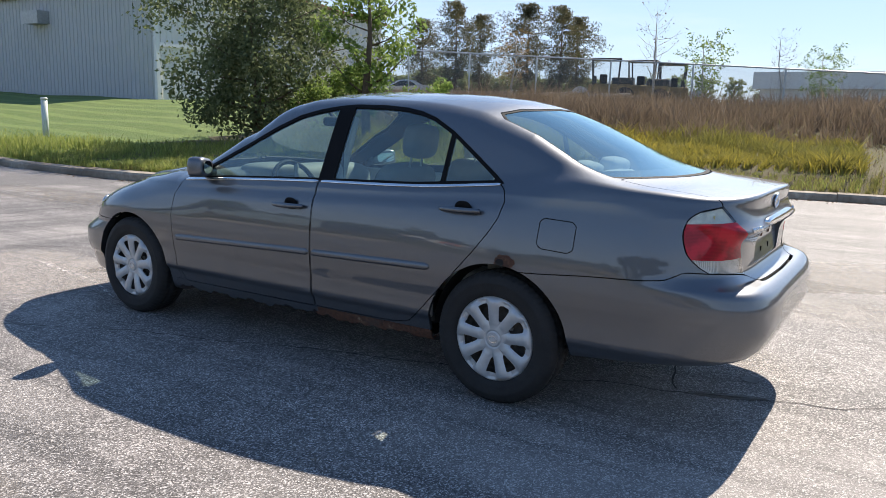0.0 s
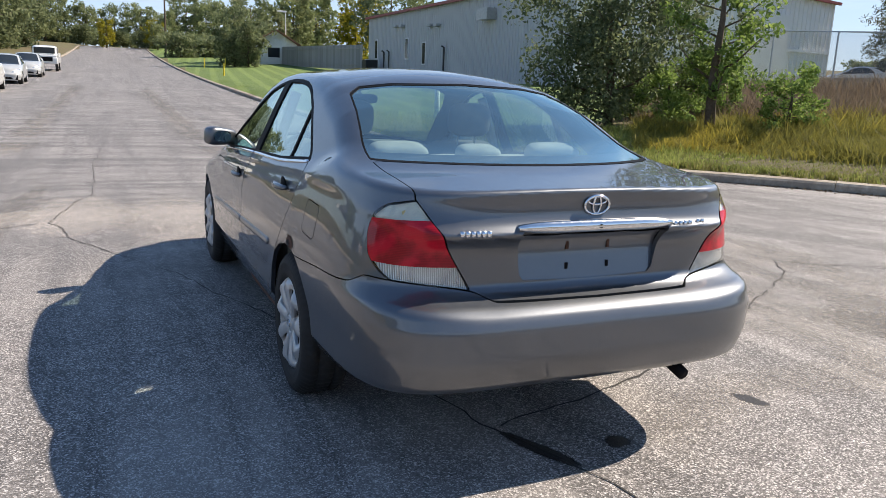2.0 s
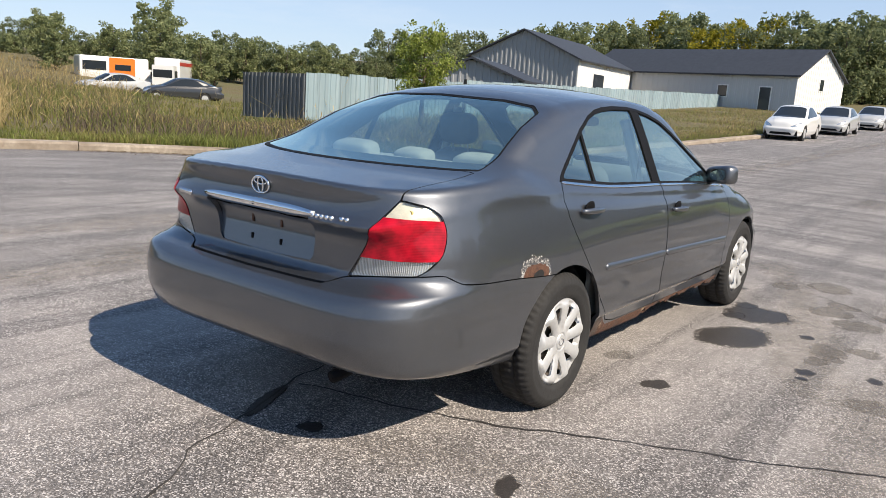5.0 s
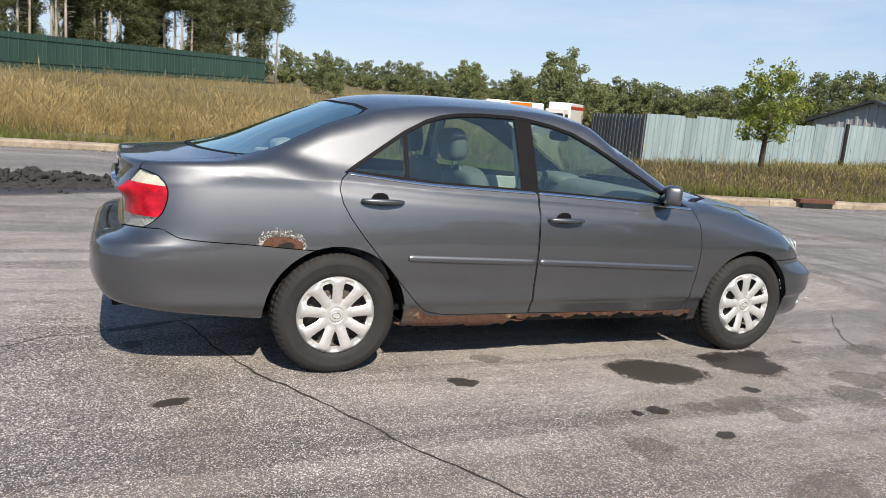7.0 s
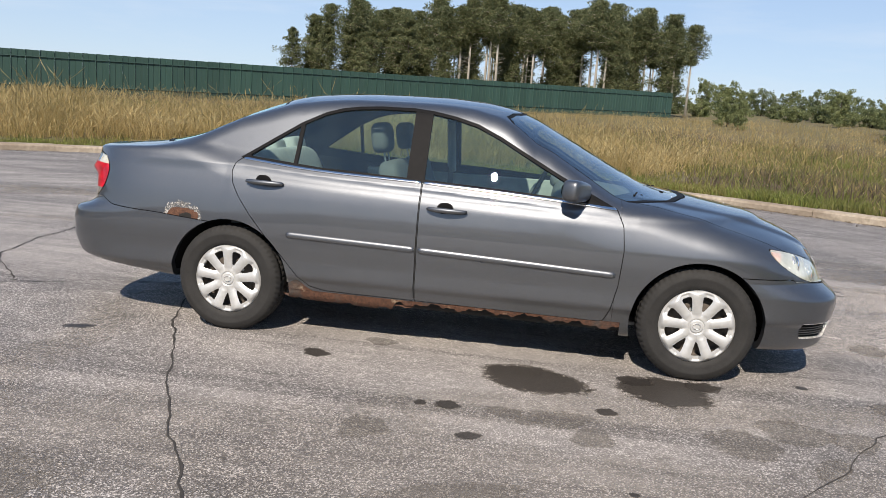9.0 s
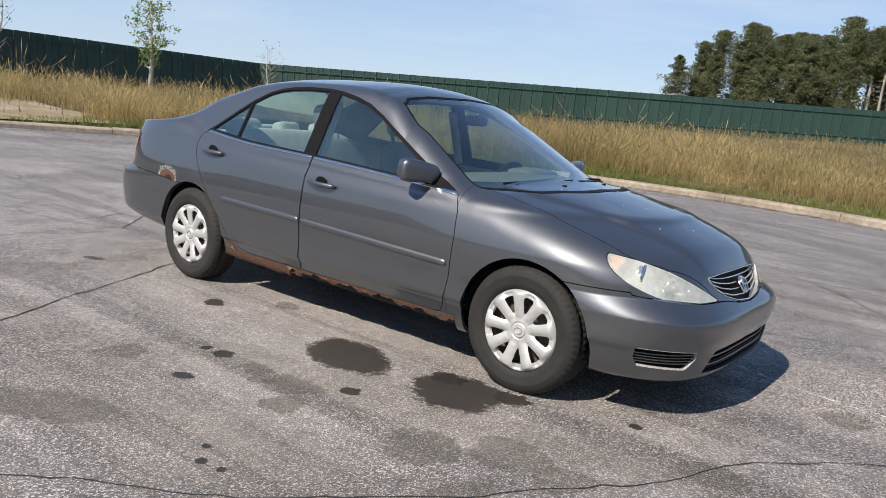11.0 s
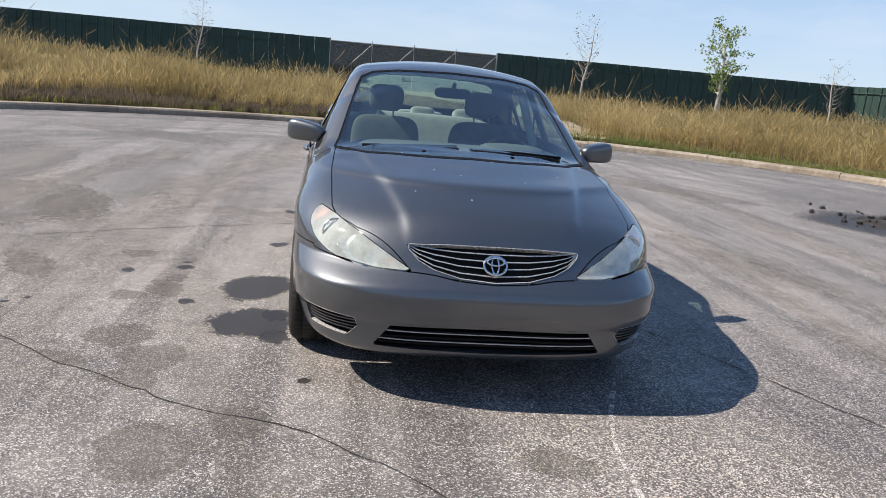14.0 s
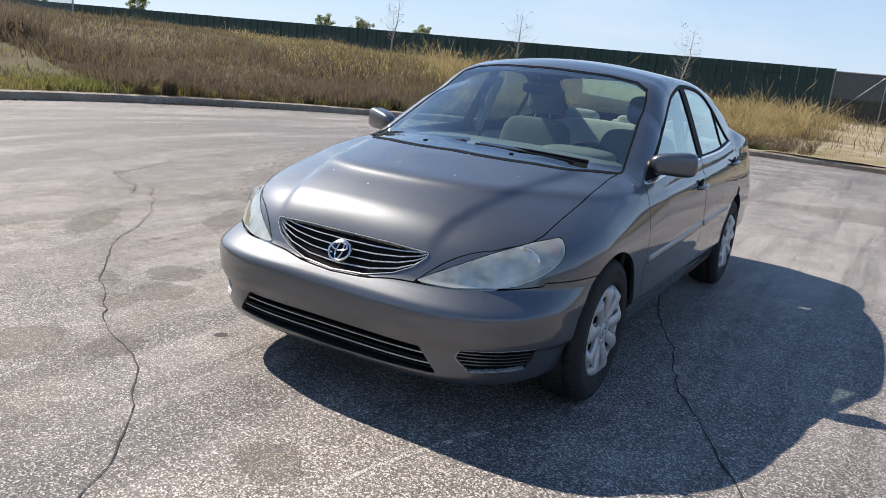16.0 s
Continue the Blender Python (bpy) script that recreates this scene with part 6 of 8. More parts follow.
sheet_fence("board_fence", "weathered grey board fence by the lawn", (65.6, -21.0), (98, -20.0), 5.0, 5.7, 2.35, 0.6, GREY_BOARD, 2, 0.01, 7)


def net_material(name, colour, cover):
    n = Nodes(name)
    w = n.noise(22, 2, 0.5)
    n.set(Base_Color=colour, Roughness=0.6, Alpha=n.ramp(w, [(0.2, cover * 0.75), (0.8, min(1.0, cover * 1.25))]))
    return n.m


DARK_NET = net_material("dark_gate_mesh", (0.022, 0.027, 0.027), 0.82)
WIRE_NET = net_material("wire_mesh", (0.26, 0.27, 0.26), 0.16)


def net(a, b, z0a, z1a, z0b, z1b, mat, parent):
    v = [(a[0], a[1], z0a), (b[0], b[1], z0b), (b[0], b[1], z1b), (a[0], a[1], z1a)]
    d = Vector((b[0] - a[0], b[1] - a[1], 0)).normalized()
    o = Vector((-d.y, d.x, 0)) * 0.004
    v += [(x + o.x, y + o.y, z) for x, y, z in v]
    return part("mesh", mesh_np("mesh", v, [(0, 1, 2, 3), (7, 6, 5, 4)], [mat]), None, parent)


def chain_gate():
    g = tagged(new("chain_link_gate", None), "wide chain-link gate with diagonal braces and dark screening", "gate")
    ya, yb, x0, x1 = 8.0, -1.6, -39.7, -40.3
    for k in range(5):
        t = k / 4
        x, y = x0 + (x1 - x0) * t, ya + (yb - ya) * t
        part("post", tube([(x, y, 0.45), (x, y, 3.22)], 0.05 if k in (0, 4) else 0.026, 8), STEEL, g)
        if k < 4:
            xn, yn = x0 + (x1 - x0) * (k + 1) / 4, ya + (yb - ya) * (k + 1) / 4
            part("brace", tube([(x + 0.03, y, 3.05), (xn + 0.03, yn, 0.65)], 0.013, 6), STEEL, g)
            for z in (0.62, 3.08):
                part("rail", tube([(x, y, z), (xn, yn, z)], 0.028, 6), STEEL, g)
            net((x - 0.03, y), (xn - 0.03, yn), 0.6, 3.08, 0.6, 3.08, DARK_NET, g)


chain_gate()


def chain_fence():
    f = tagged(new("chain_link_fence", None), "tall chain-link fence on steel posts across the yard", "fence")
    xs = np.linspace(30, -14, 15)
    top = lambda x: 3.1 + 0.058 * max(x, -6)
    for k, x in enumerate(xs):
        y = -25.2 + 0.02 * x
        part("post", tube([(x, y, float(ground(x, y)) - 0.2), (x, y, top(x))], 0.035, 6), STEEL, f)
        if k:
            xa, ya = xs[k - 1], -25.2 + 0.02 * xs[k - 1]
            part("rail", tube([(xa, ya, top(xa)), (x, y, top(x))], 0.028, 6), STEEL, f)
            net((xa, ya), (x, y), float(ground(xa, ya)), top(xa), float(ground(x, y)), top(x), WIRE_NET, f)


chain_fence()


# ---------- trees ----------
def leaf_cloud(centres, radii, per, size, seed, flat=1.0, slim=0.5):
    """Many small leaves about clump centres: places and faces."""
    rng = np.random.default_rng(seed)
    c = np.repeat(np.array(centres), per, axis=0)
    r = np.repeat(np.array(radii), per)
    n = len(c)
    d = rng.normal(0, 1, (n, 3))
    d /= np.linalg.norm(d, axis=1)[:, None]
    p = c + d * (r * rng.uniform(0.25, 1.0, n) ** 0.6)[:, None] * np.array([1, 1, flat])
    a = rng.normal(0, 1, (n, 3))
    a /= np.linalg.norm(a, axis=1)[:, None]
    b = np.cross(a, rng.normal(0, 1, (n, 3)))
    b /= np.linalg.norm(b, axis=1)[:, None]
    s = size * rng.uniform(0.6, 1.4, n)[:, None]
    v = np.stack([p - a * s, p + b * s * slim, p + a * s, p - b * s * slim], 1).reshape(-1, 3)
    return v, np.arange(n * 4).reshape(n, 4)


def broadleaf(name, label, height, spread, leaf, bark, seed, clumps=46, per=60, size=0.11, stem=0.25, limbs=9, low=0.25, squash=0.85, girth=1.0):
    """A tree: tapered trunk, limbs, twigs and an uneven crown of leaves with gaps."""
    rnd = random.Random(seed)
    t = tagged(new(name, None), label, "tree" if height > 2.6 else "bush")
    bm = bmesh.new()
    r0 = (height * 0.017 + 0.02) * girth
    top = Vector((rnd.uniform(-0.2, 0.2), rnd.uniform(-0.2, 0.2), height * 0.86))
    pts = [Vector((0, 0, -0.2)), Vector((0.03, 0.02, height * 0.25)), top * 0.6 + Vector((rnd.uniform(-.1, .1), rnd.uniform(-.1, .1), 0)), top]
    tube(pts, [r0 * 1.25, r0, r0 * 0.6, r0 * 0.15], 8, bm)
    centres, radii = [], []
    for k in range(limbs):
        u = low + (0.95 - low) * (k + 0.5) / limbs
        a = k * 2.4 + rnd.uniform(-0.4, 0.4)
        reach = spread * 0.5 * math.sin(math.pi * min(1, (u - low * 0.6) / (1.12 - low * 0.6))) ** 0.7 * rnd.uniform(0.75, 1.15)
        if low < 0.05:
            reach = max(reach, spread * rnd.uniform(0.25, 0.42) * (1 - u) ** 0.5)
        s = Vector((0, 0, height * u * 0.86))
        e = s + Vector((math.cos(a) * reach, math.sin(a) * reach, height * rnd.uniform(0.06, 0.16)))
        m = (s + e) / 2 + Vector((0, 0, -0.02 * height))
        tube([s, m, e], [r0 * 0.45 * (1.1 - u), r0 * 0.3 * (1.1 - u), r0 * 0.08], 5, bm)
        for _ in range(max(1, clumps // limbs)):
            f = rnd.uniform(0.35, 1.05)
            q = s + (e - s) * f + Vector((rnd.gauss(0, 1), rnd.gauss(0, 1), rnd.gauss(0, 0.8))) * spread * 0.07
            centres.append(tuple(q))
            radii.append(spread * rnd.uniform(0.07, 0.15))
    part("trunk", bm, bark, t, "", True)
    v, f = leaf_cloud(centres, radii, per, size, seed, squash)
    part("crown", mesh_np("crown", v, f, [leaf]), None, t)
    return t


def pine(name, label, height, spread, seed, bare=0.35, tiers=15, per=34, size=0.34, bark=BARK, flat=0.9, along=(0.35, 0.7, 1.0), puff=0.38, leaf=NEEDLE, uneven=0.0):
    """A pine: straight bole, whorls of sagging boughs, tufts of needles."""
    rnd = random.Random(seed)
    t = tagged(new(name, None), label, "tree")
    bm = bmesh.new()
    r0 = height * 0.013
    tube([(0, 0, -0.3), (0.05, 0, height * 0.5), (0, 0.05, height)], [r0 * 1.2, r0 * 0.75, 0.02], 7, bm)
    centres, radii = [], []
    for k in range(tiers):
        u = bare + (0.98 - bare) * k / (tiers - 1)
        reach = spread / 2 * (0.20 + 0.72 * math.sin(math.pi * min(1.0, 0.16 + 0.8 * (u - bare) / (1 - bare)))) * rnd.uniform(0.45, 1.2)
        for j in range(4 if k % 3 else 5):
            a = j * 1.45 + k * 0.7 + rnd.uniform(-0.4, 0.4)
            root = height * min(0.97, u + (rnd.uniform(-uneven, uneven) if uneven else 0))
            rr = reach * rnd.uniform(0.4, 1.15)
            e = Vector((math.cos(a) * rr, math.sin(a) * rr, root + rr * rnd.uniform(-0.05, 0.3)))
            tube([(0, 0, root), tuple(e)], [r0 * 0.28, 0.01], 4, bm, False)
            for f in along:
                centres.append((e.x * f, e.y * f, root + (e.z - root) * f))
                radii.append(puff + 0.2 * rr)
    for k in range(26):
        u = bare + rnd.uniform(-0.3, 0.12)
        a, ln = rnd.uniform(0, 6.28), rnd.uniform(0.5, 1.5)
        tube([(0, 0, height * u), (math.cos(a) * ln, math.sin(a) * ln, height * u + rnd.uniform(-0.1, 0.4))], [0.035, 0.008], 4, bm, False)
    part("trunk", bm, bark, t, "", True)
    v, f = leaf_cloud(centres, radii, int(per * 1.7), size, seed, flat, 0.22)
    part("crown", mesh_np("crown", v, f, [leaf]), None, t)
    return t


def stand(proto, x, y, s, turn, first=False, z=None, sz=None):
    m = Matrix.Translation((x, y, float(ground(x, y)) if z is None else z)) @ Matrix.Rotation(turn, 4, "Z") @ Matrix.Diagonal((s, s, sz or s, 1))
    if first:
        proto.matrix_basis = m
        return proto
    return copy_thing_scaled(proto, m)


def copy_thing_scaled(proto, m):
    c = copy_thing(proto, Matrix.Identity(4))
    c.matrix_basis = m
    return c


def grow(proto, spots, group=""):
    """Stands the first tree at the first spot and copies at the rest: x, y, scale."""
    rnd = random.Random(len(spots) * 7 + 1)
    if group:
        proto["group"] = group
    for k, sp in enumerate(spots):
        stand(proto, sp[0], sp[1], sp[2], rnd.uniform(0, 6.28), k == 0)


# the big dusky bush and its neighbour by the lawn
bush = broadleaf("shrub_tree", "large dusky green bushy tree beside the kerb", 4.9, 4.8, BUSH_LEAF, BARK, 5, 200, 125, 0.06, limbs=26, low=0.04)
stand(bush, 11.8, -10.3, 1.0, 0.4, True)
thin = broadleaf("young_tree", "slender light green tree beside the bushes", 4.7, 2.3, LEAF, BARK, 8, 80, 80, 0.055, limbs=18, low=0.12)
stand(thin, 8.5, -10.6, 1.0, 0.2, True)
scrub = broadleaf("bush", "low green scrub under the trees", 2.2, 2.4, LEAF, BARK, 9, 60, 70, 0.06, limbs=12, low=0.03)
grow(scrub, [(9.9, -10.6, 0.75), (7.6, -11.9, 0.7), (10.6, -12.6, 0.8), (12.9, -11.8, 0.55)], "scrub by the lawn")
pear = broadleaf("street_tree", "young rounded green tree in front of the metal fence", 3.6, 2.0, YOUNG_LEAF, BARK, 12, 150, 40, 0.055, limbs=30, low=0.3)
stand(pear, 16.9, 14.7, 1.0, 0.0, True, 0.25)
birch = broadleaf("sapling", "slender leafy sapling with a pale stem", 4.2, 1.7, LEAF, PALE_BARK, 14, 130, 13, 0.055, limbs=26, low=0.22)
stand(birch, -36.2, 20.1, 1.35, 0.6, True)
bare = broadleaf("sapling", "nearly bare thin sapling with a pale stem", 3.9, 1.5, BROWN, PALE_BARK, 15, 52, 5, 0.035, limbs=32, low=0.25, girth=0.5)
grow(bare, [(-34.3, -7.8, 1.0), (-37.0, 12.4, 1.4), (-27.5, 21.2, 0.9), (-36, -17.6, 1.0), (-36, -26.2, 1.05), (7.0, -27.4, 1.15), (2.4, -28.8, 0.85)], "bare saplings")

rusty = broadleaf("sapling", "small sapling with thin rusty leaves before the yard fence", 3.6, 1.7, RUSTY_LEAF, PALE_BARK, 18, 120, 12, 0.045, limbs=26, low=0.25, girth=0.55)
stand(rusty, 12.4, -25.3, 0.95, 0.3, True)
airy = broadleaf("sapling", "airy grey-green sapling before the yard fence", 3.2, 2.1, LEAF, PALE_BARK, 19, 120, 16, 0.05, limbs=26, low=0.15, girth=0.6)
grow(airy, [(5.2, -28.0, 0.95), (1.0, -28.9, 0.8)], "airy saplings")

GREY_BARK = plain("grey_bark", (0.24, 0.20, 0.165), 0.9, 0, 0.3, 20, 0.6, 40)
pine_a = pine("pine_tree", "tall dark pine with a bare pale trunk", 13.0, 4.2, 21, 0.60, 11, 26, 0.2, PALE_BARK)
pine_b = pine("pine_tree", "tall dark bushy pine", 12.0, 4.8, 22, 0.24, 16, 28, 0.2, GREY_BARK)
rnd = random.Random(31)
spots = []
for k in range(74):
    x = -34 + 46 * ((k * 0.618) % 1)
    y = 91 + 24 * rnd.random() + (4 if x < -20 else 0)
    spots.append((-33 + 49 * ((k * 0.618) % 1), y, rnd.uniform(0.82, 1.08)))
grow(pine_a, [p for k, p in enumerate(spots) if k % 3], "pine grove")
grow(pine_b, spots[0::3], "pine grove")
pine_d = pine("pine_tree", "dark pine leafy to the ground at the grove edge", 10.5, 5.6, 27, 0.06, 20, 15, 0.2, GREY_BARK, 0.8, (0.3, 0.5, 0.7, 0.85, 1.0), 0.25)
grow(pine_d, [(-34.5 + 2.1 * k, 91.5 + 5 * ((k * 0.618) % 1), (0.78, 0.94, 0.86, 1.0)[k % 4]) for k in range(9)], "pine grove")
pine_c = pine("pine_tree", "open-crowned pine standing in the yard", 7.2, 5.4, 25, 0.22, 9, 40, 0.12, BARK, 0.8, (0.45, 0.75, 1.0), 0.34, YARD_NEEDLE, 0.06)
grow(pine_c, [(-3 + d * math.cos(radians(a)), 3.9 + d * math.sin(radians(a)), s) for a, d, s in ((-55.6, 62, 0.84), (-58.0, 60, 1.0), (-59.8, 63, 0.92), (-63.2, 60, 1.0), (-65.6, 58, 0.95), (-66.8, 62, 0.9))], "yard pines")

oak = broadleaf("broadleaf_tree", "full green broadleaf tree in the distance", 9.0, 7.5, DUSKY, BARK, 41, 120, 46, 0.22, limbs=22, low=0.0)
elm = broadleaf("broadleaf_tree", "bright green broadleaf tree in the distance", 9.0, 6.0, FAR_LEAF, BARK, 42, 110, 46, 0.21, limbs=20, low=0.02)
ash = broadleaf("broadleaf_tree", "yellowing broadleaf tree in the distance", 8.5, 6.0, YELLOW, BARK, 43, 100, 46, 0.2, limbs=18, low=0.03)
hedge = broadleaf("bush", "wide green bush below far trees", 3.4, 5.6, DUSKY, BARK, 44, 90, 46, 0.18, limbs=16, low=0.0, squash=0.7)
thicket = broadleaf("bush", "wide light green bush below far trees", 3.2, 5.2, FAR_LEAF, BARK, 45, 90, 46, 0.18, limbs=16, low=0.0, squash=0.7)


def around(ex, ey, items):
    return [(ex + d * math.cos(radians(a)), ey + d * math.sin(radians(a)), s) for a, d, s in items]


rnd = random.Random(77)
oaks, elms, ashes = [], [], []
# end of the road and its sides
oaks += around(-4.9, 1.0, [(8.6, 112, 1.2), (7.4, 118, 1.35), (6.0, 125, 1.3), (5.0, 140, 1.2), (-5.5, 185, 1.3), (-9.6, 104, 0.95), (-10.6, 108, 0.85), (2.5, 195, 1.2), (-1.0, 200, 1.1), (-19.5, 98, 1.2), (-8.5, 93, 0.78), (-9.4, 92, 0.6)])
elms += around(-4.9, 1.0, [(4.2, 170, 1.2), (3.2, 185, 1.1), (0.8, 195, 1.1), (-2.6, 190, 1.1), (-4.2, 175, 0.9), (-6.8, 180, 1.2), (-12.6, 112, 1.15), (-14.2, 118, 1.2), (-8.0, 190, 1.2), (-3.6, 165, 0.6)])
ashes += around(-4.9, 1.0, [(-0.4, 165, 0.65), (9.4, 135, 1.2), (-3.3, 170, 0.7), (-13.4, 125, 1.1), (-17.0, 105, 1.15)])
# behind the sheds
for k in range(15):
    a = 9.5 + 15 * k / 14
    (oaks, elms, ashes)[k % 3].append(around(-4.9, -0.4, [(a + rnd.uniform(-.4, .4), 118 + 20 * rnd.random(), rnd.uniform(1.1, 1.45))])[0])
oaks += around(-4.9, -0.4, [(25.6, 118, 1.1), (28.2, 112, 1.05), (31.0, 116, 0.95), (34.2, 104, 0.85), (37.2, 102, 0.85), (40.4, 100, 0.8)])
elms += around(-4.9, -0.4, [(26.9, 110, 1.0), (29.6, 120, 1.05), (32.4, 112, 0.8), (35.8, 98, 0.8), (38.8, 106, 0.85)])
# tree line round to the grove
for k in range(22):
    a = 29 + 24 * k / 21
    (oaks, elms, oaks)[k % 3].append(around(-4.8, -1.3, [(a, 84 + 16 * rnd.random(), rnd.uniform(0.40, 0.58))])[0])
for k in range(26):
    a = 52 + 24 * k / 25
    (oaks, elms, oaks)[k % 3].append(around(-3.2, -3.9, [(a, 118 + 25 * rnd.random(), rnd.uniform(0.34, 0.55))])[0])
elms += around(-3.2, -3.9, [(58.5, 72, 0.62), (61.4, 78, 0.5), (65.0, 70, 0.5), (75.8, 78, 0.48), (74.8, 70, 0.3), (56.0, 70, 0.5), (55.0, 74, 0.45), (69.5, 100, 0.5)])
elms += [(41.2, 68.4, 0.84), (32.0, 73.1, 0.56), (43.8, 66.5, 0.5), (37.0, 70.5, 0.42), (47.0, 62.0, 0.55), (50.5, 60.0, 0.48), (53.0, 57.5, 0.52)]
elms += around(-0.2, -5.2, [(80.0, 142, 0.68), (79.0, 136, 0.52)])
# beyond the dark fence
for a in (-140.5, -143.2, -147.5, -128, -122):
    elms += around(4.5, 1.8, [(a, 150, 0.62)])
for k in range(9):
    elms += around(-3, 3.9, [(-72 - 15 * k / 8, 165 + rnd.uniform(-10, 20), 0.7)])
# bushes that close the gaps below the crowns
hedges, thickets = [], []
for k in range(34):
    a = 28 + 50 * k / 33
    (hedges, thickets)[k % 2].append(around(-4.2, -2.5, [(a + rnd.uniform(-.5, .5), 96 + 30 * rnd.random(), rnd.uniform(0.5, 0.8))])[0])
for k in range(20):
    a = -9 + 19 * k / 19
    (hedges, thickets)[k % 2].append(around(-4.9, 1.0, [(a, (176 if abs(a) < 5 else 118) + 25 * rnd.random(), rnd.uniform(0.8, 1.2))])[0])
for k in range(12):
    (hedges, thickets)[k % 2].append(around(-4.9, -0.4, [(9.5 + 15 * k / 11, 112 + 15 * rnd.random(), rnd.uniform(1.0, 1.3))])[0])
for k in range(9):
    (hedges, thickets)[k % 2].append(around(-3, 3.9, [(-54 - 14 * k / 8, 72 + 10 * rnd.random(), rnd.uniform(0.6, 0.9))])[0])
hedges = [p for p in hedges if p[0] > 168 or abs(p[1] - float(road_mid(p[0]))) > 8.5]
thickets = [p for p in thickets if p[0] > 168 or abs(p[1] - float(road_mid(p[0]))) > 8.5]
for k in range(20):
    hedges.append((-35 + 53 * k / 19, 119 + 6 * rnd.random(), rnd.uniform(0.8, 1.15)))
grow(hedge, hedges, "far bushes")
grow(thicket, thickets, "far bushes")
grow(oak, oaks, "far trees")
grow(elm, elms, "far trees")
grow(ash, ashes, "far trees")


# ---------- buildings ----------
CLAD = sheet_material("grey_cladding", (0.48, 0.49, 0.495), 0.6, 0.2, (0.41, 0.415, 0.42))
PALE_CLAD = sheet_material("pale_cladding", (0.72, 0.71, 0.68), 0.6, 0.2, (0.50, 0.49, 0.46))
SHED_CLAD = sheet_material("ribbed_shed_cladding", (0.30, 0.315, 0.325), 0.5, 0.2, (0.22, 0.23, 0.24))
DARK_ROOF = plain("dark_roof", (0.032, 0.036, 0.044), 0.6, 0, 0.2, 2, 0.3, 12, world=True)
RED_TRIM = plain("red_trim", (0.25, 0.05, 0.04), 0.5, 0, 0.15, 3)
PANE = Nodes("dark_window_pane").set(Base_Color=(0.02, 0.025, 0.03), Roughness=0.08).m
BRICK_RED = plain("brown_roof", (0.22, 0.11, 0.075), 0.8, 0, 0.2, 2, 0.3, 12)


def prism(poly, z0, z1):
    """A closed block over a plan polygon."""
    bm = bmesh.new()
    lo = [bm.verts.new((x, y, z0)) for x, y in poly]
    hi = [bm.verts.new((x, y, z1)) for x, y in poly]
    bm.faces.new(lo[::-1])
    bm.faces.new(hi)
    for k in range(len(poly)):
        j = (k + 1) % len(poly)
        bm.faces.new((lo[k], lo[j], hi[j], hi[k]))
    bmesh.ops.recalc_face_normals(bm, faces=bm.faces)
    return bm


def clad_wall(a, b, z0, za, zb, mat, parent, step=0.3, depth=0.04, apex=None):
    """A wall of upright ribs between two plan points, its top running from za to zb (or over an apex)."""
    a, b = Vector((a[0], a[1], 0)), Vector((b[0], b[1], 0))
    d = (b - a)
    n = max(2, int(d.length / step))
    o = Vector((d.y, -d.x, 0)).normalized()
    vs, fs = [], []
    for k in range(n):
        for t, h in ((k / n, 0), ((k + 0.62) / n, 0), ((k + 0.68) / n, depth), ((k + 0.94) / n, depth)):
            p = a + d * t + o * h
            zt = za + (zb - za) * t
            if apex:
                zt = za + (apex - za) * min(1, 2 * t) if t < 0.5 else zb + (apex - zb) * 2 * (1 - t)
            vs += [(p.x, p.y, z0), (p.x, p.y, zt)]
    vs += [(b.x, b.y, z0), (b.x, b.y, zb)]
    for k in range(len(vs) // 2 - 1):
        fs.append((2 * k, 2 * k + 2, 2 * k + 3, 2 * k + 1))
    return part("wall", mesh_np("wall", vs, fs, [mat]), None, parent)


def gable_roof(c, ux, uy, half, length, eave, apex, over, mat, parent, thick=0.14):
    """Two roof slopes about a ridge that runs along ux from c."""
    c, ux, uy = Vector(c), Vector(ux), Vector(uy)
    s = (apex - eave) / half
    for sg in (1, -1):
        v = []
        for dz in (0, thick):
            for l in (-over, length + over):
                for w, z in ((0, apex), (half + over, eave - s * over)):
                    p = c + ux * l + uy * (sg * w)
                    v.append((p.x, p.y, z + dz))
        f = [(0, 1, 3, 2), (4, 6, 7, 5), (0, 4, 5, 1), (2, 3, 7, 6), (1, 5, 7, 3), (0, 2, 6, 4)]
        bm = bmesh.new()
        vv = [bm.verts.new(p) for p in v]
        for q in f:
            bm.faces.new([vv[i] for i in q])
        bmesh.ops.recalc_face_normals(bm, faces=bm.faces)
        part("roof", bm, mat, parent)


def window_on(parent, a, b, t, z, w, h, frame_mat, name="window", out=0.06):
    """A framed window set on the wall from a to b, at a share t of it."""
    a, b = Vector((a[0], a[1], 0)), Vector((b[0], b[1], 0))
    d = (b - a).normalized()
    o = Vector((d.y, -d.x, 0))
    p = a + (b - a) * t
    rot = Matrix(((d.x, -o.x, 0, 0), (d.y, -o.y, 0, 0), (0, 0, 1, 0), (0, 0, 0, 1)))
    m = Matrix.Translation((p.x, p.y, z)) @ rot
    fr = part(name, box(-w / 2 - 0.09, w / 2 + 0.09, -out, 0.02, -h / 2 - 0.09, h / 2 + 0.09, 0.01, m), frame_mat, parent)
    part("pane", box(-w / 2, w / 2, -out - 0.012, 0.0, -h / 2, h / 2, 0, m), PANE, fr)
    return fr


